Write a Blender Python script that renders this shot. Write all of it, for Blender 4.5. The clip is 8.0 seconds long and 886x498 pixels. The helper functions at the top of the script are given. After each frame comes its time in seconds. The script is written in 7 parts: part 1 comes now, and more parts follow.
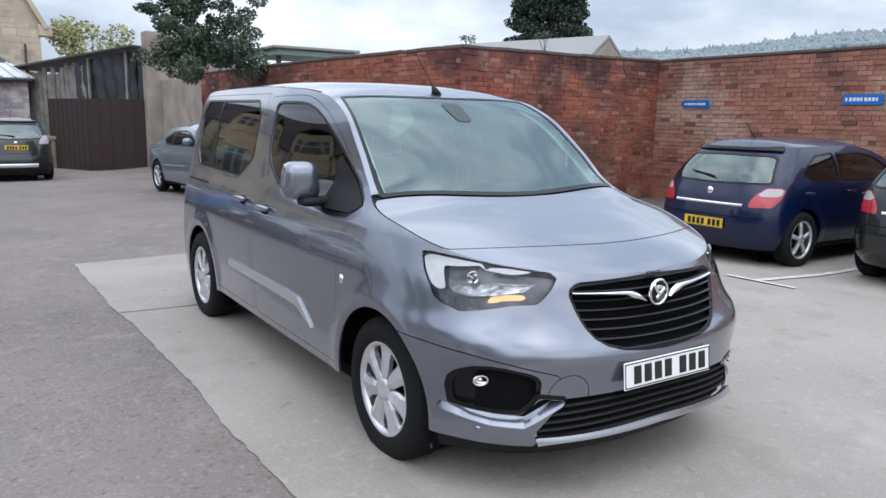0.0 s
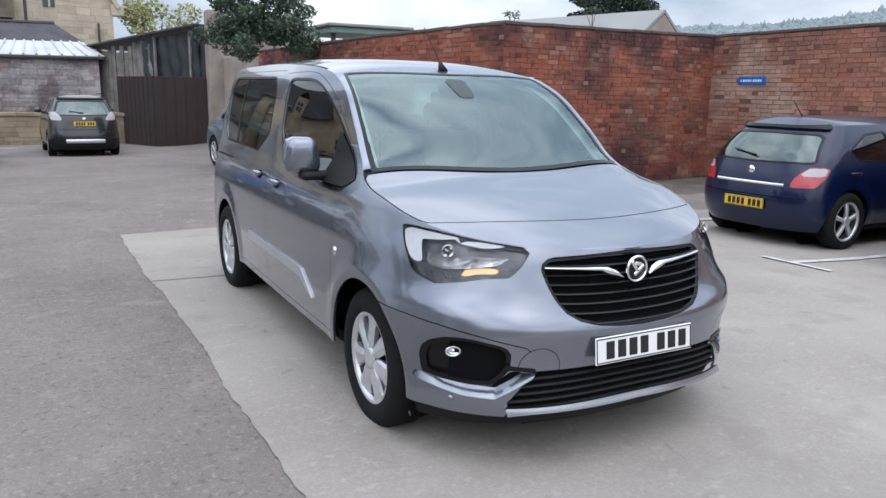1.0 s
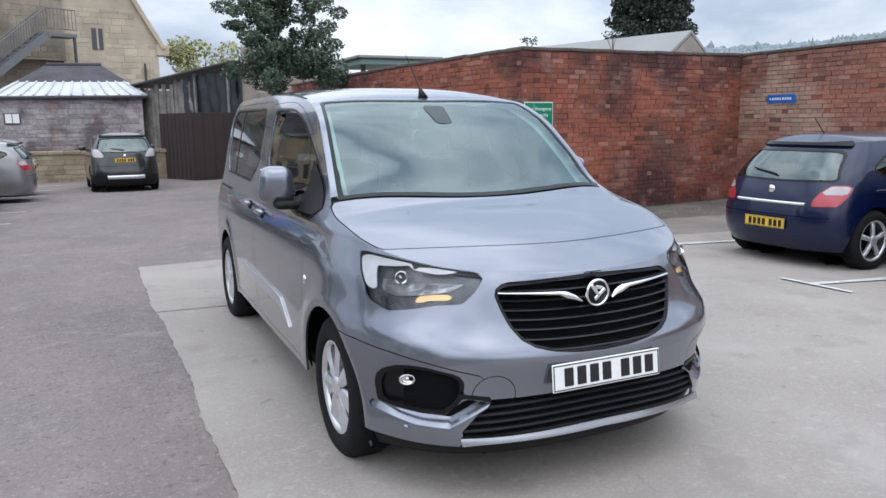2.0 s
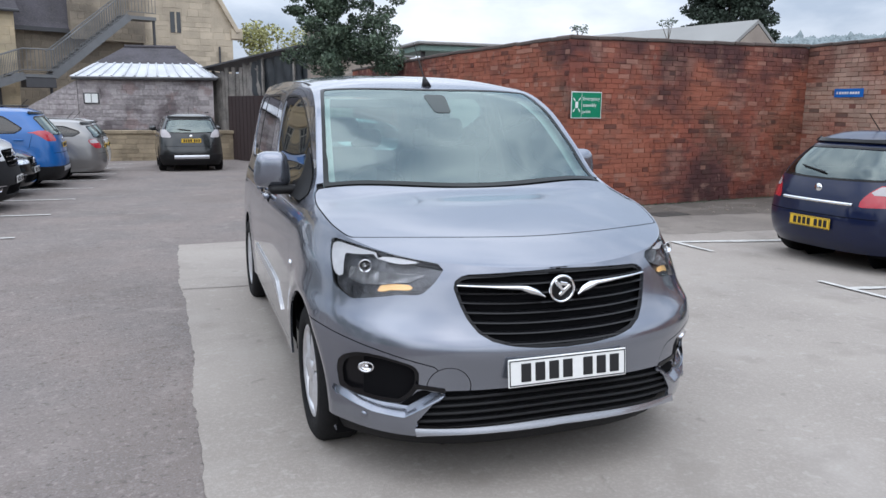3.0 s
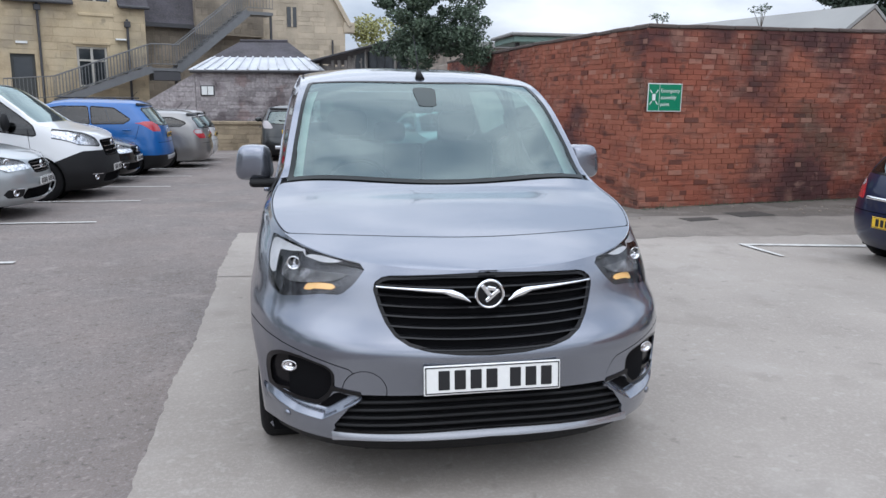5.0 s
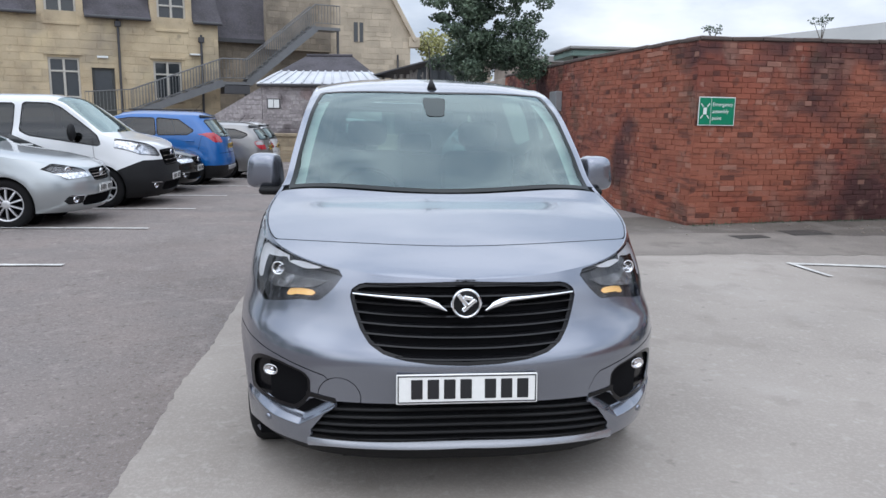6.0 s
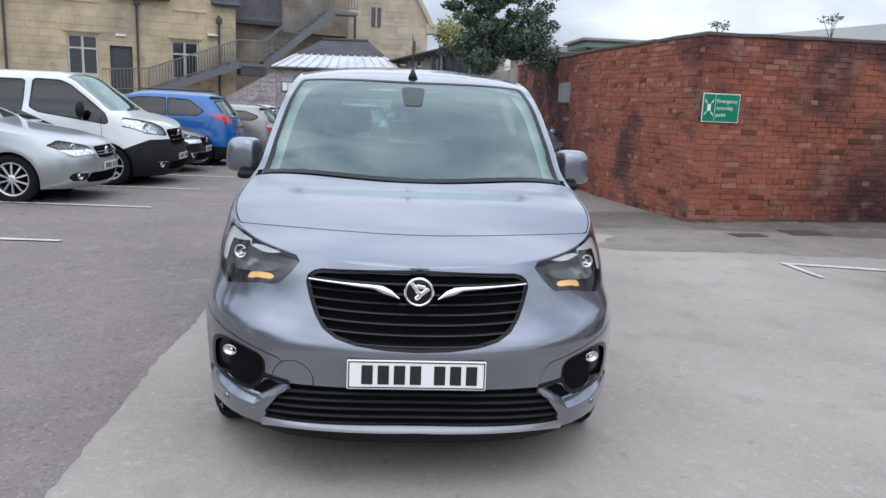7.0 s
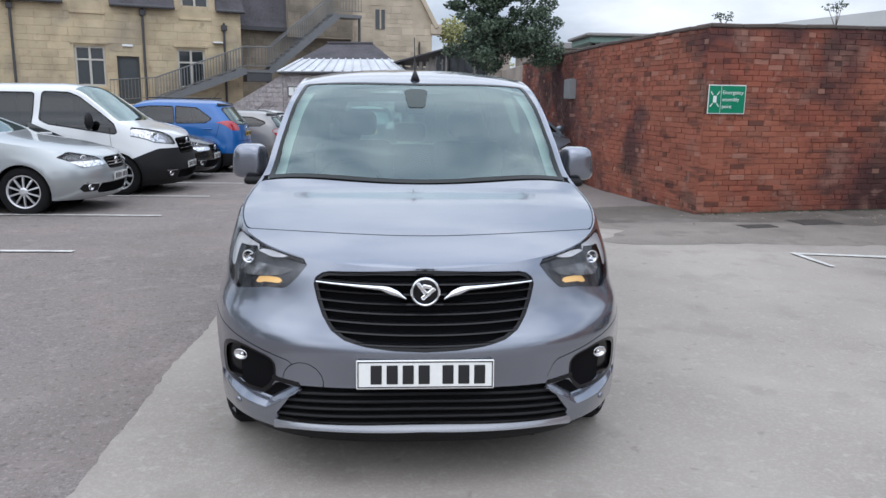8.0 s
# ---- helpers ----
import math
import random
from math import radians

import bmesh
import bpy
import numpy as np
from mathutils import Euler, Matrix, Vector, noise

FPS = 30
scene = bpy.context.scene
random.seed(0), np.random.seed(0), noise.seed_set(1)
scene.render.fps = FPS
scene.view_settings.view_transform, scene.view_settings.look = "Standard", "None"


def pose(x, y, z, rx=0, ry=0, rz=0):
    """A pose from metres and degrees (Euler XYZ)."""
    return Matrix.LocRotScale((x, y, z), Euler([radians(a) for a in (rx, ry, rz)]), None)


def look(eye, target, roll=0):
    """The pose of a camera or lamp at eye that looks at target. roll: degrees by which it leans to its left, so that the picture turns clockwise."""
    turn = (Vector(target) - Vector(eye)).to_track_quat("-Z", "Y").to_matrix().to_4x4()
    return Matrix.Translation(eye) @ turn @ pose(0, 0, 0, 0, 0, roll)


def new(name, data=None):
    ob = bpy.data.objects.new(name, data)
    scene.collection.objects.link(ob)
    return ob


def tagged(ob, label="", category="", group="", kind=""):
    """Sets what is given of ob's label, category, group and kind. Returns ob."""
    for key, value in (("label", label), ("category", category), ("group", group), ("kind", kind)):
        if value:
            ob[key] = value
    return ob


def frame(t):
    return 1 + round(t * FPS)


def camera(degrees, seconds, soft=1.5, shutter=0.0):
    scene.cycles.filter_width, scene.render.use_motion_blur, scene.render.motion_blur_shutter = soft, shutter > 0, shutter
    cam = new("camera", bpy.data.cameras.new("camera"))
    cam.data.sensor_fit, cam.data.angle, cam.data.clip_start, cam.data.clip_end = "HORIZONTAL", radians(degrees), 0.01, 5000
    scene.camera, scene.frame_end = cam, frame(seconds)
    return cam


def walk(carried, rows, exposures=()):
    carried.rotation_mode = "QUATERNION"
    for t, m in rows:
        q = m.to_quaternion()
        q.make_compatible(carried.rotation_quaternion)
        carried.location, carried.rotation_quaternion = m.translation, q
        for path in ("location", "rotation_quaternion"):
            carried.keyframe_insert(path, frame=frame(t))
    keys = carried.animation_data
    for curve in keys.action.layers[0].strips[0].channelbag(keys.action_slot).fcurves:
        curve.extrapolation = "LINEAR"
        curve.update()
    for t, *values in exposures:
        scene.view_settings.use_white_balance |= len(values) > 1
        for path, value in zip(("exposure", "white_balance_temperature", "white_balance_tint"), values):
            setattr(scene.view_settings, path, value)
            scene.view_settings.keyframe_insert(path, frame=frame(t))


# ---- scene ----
cam = camera(60.9, 8.0)
METRES, EYE, TILT, LEAN, TURN = 8.0, 1.5, 0.0, 0.0, 0.0
PATH = [
    (0, (-2.418, -1.949, 1.523), (-1.33, -0.306, 1.178), 1.1),
    (0.5, (-2.293, -2.085, 1.508), (-1.291, -0.392, 1.15), 1.6),
    (1, (-2.155, -2.189, 1.523), (-1.216, -0.469, 1.118), 1.1),
    (1.5, (-2.004, -2.274, 1.513), (-1.106, -0.522, 1.16), -0.7),
    (1.7, (-1.922, -2.289, 1.505), (-1.045, -0.52, 1.183), -0.7),
    (2.8, (-1.509, -2.451, 1.539), (-0.804, -0.62, 1.151), -0.2),
    (3, (-1.422, -2.48, 1.525), (-0.758, -0.63, 1.158), 0.6),
    (3.5, (-1.218, -2.556, 1.545), (-0.687, -0.667, 1.155), 0.7),
    (4, (-1.045, -2.596, 1.549), (-0.607, -0.687, 1.143), -0.6),
    (5.3, (-0.582, -2.549, 1.538), (-0.24, -0.615, 1.16), 0.7),
    (5.5, (-0.52, -2.556, 1.535), (-0.226, -0.612, 1.169), -0.2),
    (6, (-0.355, -2.59, 1.523), (-0.161, -0.632, 1.166), 0.9),
    (6.5, (-0.194, -2.617, 1.531), (-0.041, -0.659, 1.157), 2.6),
    (7, (-0.136, -2.655, 1.545), (0.02, -0.699, 1.155), 2.6),
    (7.5, (-0.116, -2.665, 1.547), (0.041, -0.707, 1.171), 1.0),
    (8, (-0.115, -2.682, 1.55), (0.012, -0.725, 1.159), 0.8),
]
walk(cam, [(t, look(eye, target, roll)) for t, eye, target, roll in PATH],
     exposures=[(0.0, 0.06, 6100, 10), (3.5, -0.01, 6100, 10), (8.0, -0.09, 6100, 10)])

# ---- world and light ----
world = bpy.data.worlds.new("overcast_sky")
scene.world = world
world.use_nodes = True
_wt = world.node_tree
_bg = _wt.nodes["Background"]
_sky = _wt.nodes.new("ShaderNodeTexSky")
_sky.sky_type = "NISHITA"
_sky.sun_disc = False
_sky.sun_elevation = radians(56)
_sky.sun_rotation = radians(188)
_sky.air_density, _sky.dust_density, _sky.ozone_density = 1.0, 4.0, 1.0
# cloud cover: a soft grey-white layer over the sky
_tc = _wt.nodes.new("ShaderNodeTexCoord")
_mp = _wt.nodes.new("ShaderNodeMapping")
_mp.inputs["Scale"].default_value = (1.0, 1.0, 2.6)
_cn = _wt.nodes.new("ShaderNodeTexNoise")
_cn.inputs["Scale"].default_value = 2.2
_cn.inputs["Detail"].default_value = 7
_cn.inputs["Roughness"].default_value = 0.55
_cr = _wt.nodes.new("ShaderNodeValToRGB")
_cr.color_ramp.elements[0].position, _cr.color_ramp.elements[0].color = 0.38, (5.7, 6.5, 7.7, 1)
_cr.color_ramp.elements[1].position, _cr.color_ramp.elements[1].color = 0.62, (12.4, 12.7, 13.2, 1)
_mx = _wt.nodes.new("ShaderNodeMix")
_mx.data_type = "RGBA"
_mx.inputs["Factor"].default_value = 0.86
_sx = _wt.nodes.new("ShaderNodeSeparateXYZ")
_mr = _wt.nodes.new("ShaderNodeMapRange")
_mr.inputs["From Min"].default_value, _mr.inputs["From Max"].default_value = 0.0, 1.0
_mr.inputs["To Min"].default_value, _mr.inputs["To Max"].default_value = 0.98, 2.45
_vm = _wt.nodes.new("ShaderNodeVectorMath")
_vm.operation = "SCALE"
_wt.links.new(_tc.outputs["Generated"], _sx.inputs["Vector"])
_wt.links.new(_sx.outputs["Z"], _mr.inputs["Value"])
_wt.links.new(_mx.outputs["Result"], _vm.inputs[0])
_wt.links.new(_mr.outputs["Result"], _vm.inputs["Scale"])
for a, b in ((_tc.outputs["Generated"], _mp.inputs["Vector"]), (_mp.outputs["Vector"], _cn.inputs["Vector"]),
             (_cn.outputs["Fac"], _cr.inputs["Fac"]), (_sky.outputs["Color"], _mx.inputs["A"]),
             (_cr.outputs["Color"], _mx.inputs["B"]), (_vm.outputs["Vector"], _bg.inputs["Color"])):
    _wt.links.new(a, b)
_bg.inputs["Strength"].default_value = 0.088

sun = new("sun", bpy.data.lights.new("sun", "SUN"))
sun.data.energy, sun.data.angle, sun.data.color = 0.8, radians(100), (1.0, 0.97, 0.93)
sun.matrix_world = look((-0.8, -6, 9), (0, 0, 0))

# ---- materials ----


def surf(name, base, rough=0.6, metal=0.0, dark=None, light=None, scale=6.0, mix=0.5, fine=60.0, fine_mix=0.25,
         bump=0.0, bump_scale=80.0, coat=0.0, spec=0.5, rand=0.0, island=0.0, rough_var=0.0, world=False, stain=None, glow=0.0, odd=None):
    """A procedural surface: base colour broken up at two scales, with relief."""
    m = bpy.data.materials.new(name)
    m.use_nodes = True
    nt = m.node_tree
    b = nt.nodes["Principled BSDF"]
    b.inputs["Roughness"].default_value, b.inputs["Metallic"].default_value = rough, metal
    b.inputs["Specular IOR Level"].default_value = spec
    b.inputs["Coat Weight"].default_value = coat
    b.inputs["Coat Roughness"].default_value = 0.04
    dark = dark or tuple(c * 0.75 for c in base)
    light = light or tuple(min(1, c * 1.2) for c in base)
    tc = nt.nodes.new("ShaderNodeTexCoord")
    where = tc.outputs["Object"]
    if world:
        where = nt.nodes.new("ShaderNodeNewGeometry").outputs["Position"]

    def noise_node(s, detail):
        n = nt.nodes.new("ShaderNodeTexNoise")
        n.inputs["Scale"].default_value, n.inputs["Detail"].default_value = s, detail
        nt.links.new(where, n.inputs["Vector"])
        return n

    def blend(fac, a, c):
        x = nt.nodes.new("ShaderNodeMix")
        x.data_type = "RGBA"
        for sock, v in (("Factor", fac), ("A", a), ("B", c)):
            if hasattr(v, "is_output"):
                nt.links.new(v, x.inputs[sock])
            else:
                x.inputs[sock].default_value = (*v, 1) if isinstance(v, tuple) else v
        return x.outputs["Result"]

    def ramp(src, lo, hi, a=0.0, c=1.0):
        r = nt.nodes.new("ShaderNodeMapRange")
        r.inputs["From Min"].default_value, r.inputs["From Max"].default_value = lo, hi
        r.inputs["To Min"].default_value, r.inputs["To Max"].default_value = a, c
        nt.links.new(src, r.inputs["Value"])
        return r.outputs["Result"]

    n1, n2 = noise_node(scale, 5), noise_node(fine, 3)
    col = blend(ramp(n1.outputs["Fac"], 0.35, 0.7, 0, mix), base, dark)
    col = blend(ramp(n2.outputs["Fac"], 0.45, 0.75, 0, fine_mix), col, light)
    for colour, s_, lo, hi, amount, *flat in stain or ():
        spots = noise_node(s_, 6)
        if flat:
            # streaks that run along the courses
            mp = nt.nodes.new("ShaderNodeMapping")
            mp.inputs["Scale"].default_value = (1.0, 1.0, flat[0])
            nt.links.new(where, mp.inputs["Vector"])
            nt.links.new(mp.outputs["Vector"], spots.inputs["Vector"])
        col = blend(ramp(spots.outputs["Fac"], lo, hi, 0, amount), col, colour)
    if glow:
        b.inputs["Emission Color"].default_value, b.inputs["Emission Strength"].default_value = (*base, 1), glow
    if rand or island:
        info = nt.nodes.new("ShaderNodeObjectInfo") if rand else nt.nodes.new("ShaderNodeNewGeometry")
        hv = nt.nodes.new("ShaderNodeHueSaturation")
        src = info.outputs["Random"] if rand else info.outputs["Random Per Island"]
        k = rand or island
        nt.links.new(ramp(src, 0, 1, 1 - k, 1 + k), hv.inputs["Value"])
        nt.links.new(col, hv.inputs["Color"])
        col = hv.outputs["Color"]
        if odd:
            # a few pieces of another colour, picked by their own random value
            for colour, lo, hi in odd:
                pick = nt.nodes.new("ShaderNodeMath")
                pick.operation = "COMPARE"
                pick.inputs[1].default_value, pick.inputs[2].default_value = (lo + hi) / 2, (hi - lo) / 2
                nt.links.new(src, pick.inputs[0])
                soft = nt.nodes.new("ShaderNodeMath")
                soft.operation = "MULTIPLY"
                soft.inputs[1].default_value = 0.55
                nt.links.new(pick.outputs["Value"], soft.inputs[0])
                col = blend(soft.outputs["Value"], col, colour)
    nt.links.new(col, b.inputs["Base Color"])
    if rough_var:
        nt.links.new(ramp(n1.outputs["Fac"], 0.3, 0.7, rough - rough_var, rough + rough_var), b.inputs["Roughness"])
    if bump:
        n3 = noise_node(bump_scale, 4)
        bp = nt.nodes.new("ShaderNodeBump")
        bp.inputs["Strength"].default_value = bump
        bp.inputs["Distance"].default_value = 0.01
        nt.links.new(n3.outputs["Fac"], bp.inputs["Height"])
        nt.links.new(bp.outputs["Normal"], b.inputs["Normal"])
    return m


def glass_mat(name, tint, rough=0.0, alpha=0.35, sheen=(0.8, 0.8, 0.8)):
    """A tinted pane: partly clear, with a glossy face."""
    m = bpy.data.materials.new(name)
    m.use_nodes = True
    nt = m.node_tree
    nt.nodes.remove(nt.nodes["Principled BSDF"])
    out = nt.nodes["Material Output"]
    tr = nt.nodes.new("ShaderNodeBsdfTransparent")
    tr.inputs["Color"].default_value = (*tint, 1)
    gl = nt.nodes.new("ShaderNodeBsdfGlossy")
    gl.inputs["Roughness"].default_value = rough
    gl.inputs["Color"].default_value = (*sheen, 1)
    fr = nt.nodes.new("ShaderNodeFresnel")
    fr.inputs["IOR"].default_value = 1.52
    ad = nt.nodes.new("ShaderNodeMath")
    ad.operation = "MULTIPLY_ADD"
    ad.inputs[1].default_value, ad.inputs[2].default_value = 1.3, alpha
    ad.use_clamp = True
    mx = nt.nodes.new("ShaderNodeMixShader")
    nt.links.new(fr.outputs["Fac"], ad.inputs[0])
    nt.links.new(ad.outputs["Value"], mx.inputs["Fac"])
    nt.links.new(tr.outputs["BSDF"], mx.inputs[1])
    nt.links.new(gl.outputs["BSDF"], mx.inputs[2])
    nt.links.new(mx.outputs["Shader"], out.inputs["Surface"])
    return m


def paint(name, c, metal=0.45, rough=0.32, coat=1.0):
    return surf(name, c, rough, metal, dark=tuple(v * 0.94 for v in c), light=tuple(min(1, v * 1.06) for v in c),
                scale=1.2, mix=0.6, fine=900, fine_mix=0.5, coat=coat, spec=0.5 * coat)


# old brick: purple-grey weathered areas, orange areas, soot, lime bloom, damp; single pale and burnt bricks
BRICK_STAIN = [((0.32, 0.115, 0.072), 0.38, 0.48, 0.56, 0.85), ((0.072, 0.036, 0.037), 0.5, 0.50, 0.59, 0.88), ((0.27, 0.085, 0.055), 1.3, 0.54, 0.62, 0.6), ((0.30, 0.17, 0.13), 1.7, 0.57, 0.66, 0.5),
               ((0.075, 0.040, 0.037), 1.6, 0.54, 0.66, 0.6, 6.0), ((0.32, 0.20, 0.16), 5.0, 0.62, 0.69, 0.6), ((0.060, 0.036, 0.033), 5.5, 0.60, 0.69, 0.6), ((0.10, 0.075, 0.055), 0.8, 0.58, 0.66, 0.6)]
BRICK_ODD = [((0.36, 0.20, 0.15), 0.955, 1.0), ((0.045, 0.028, 0.028), 0.0, 0.03)]

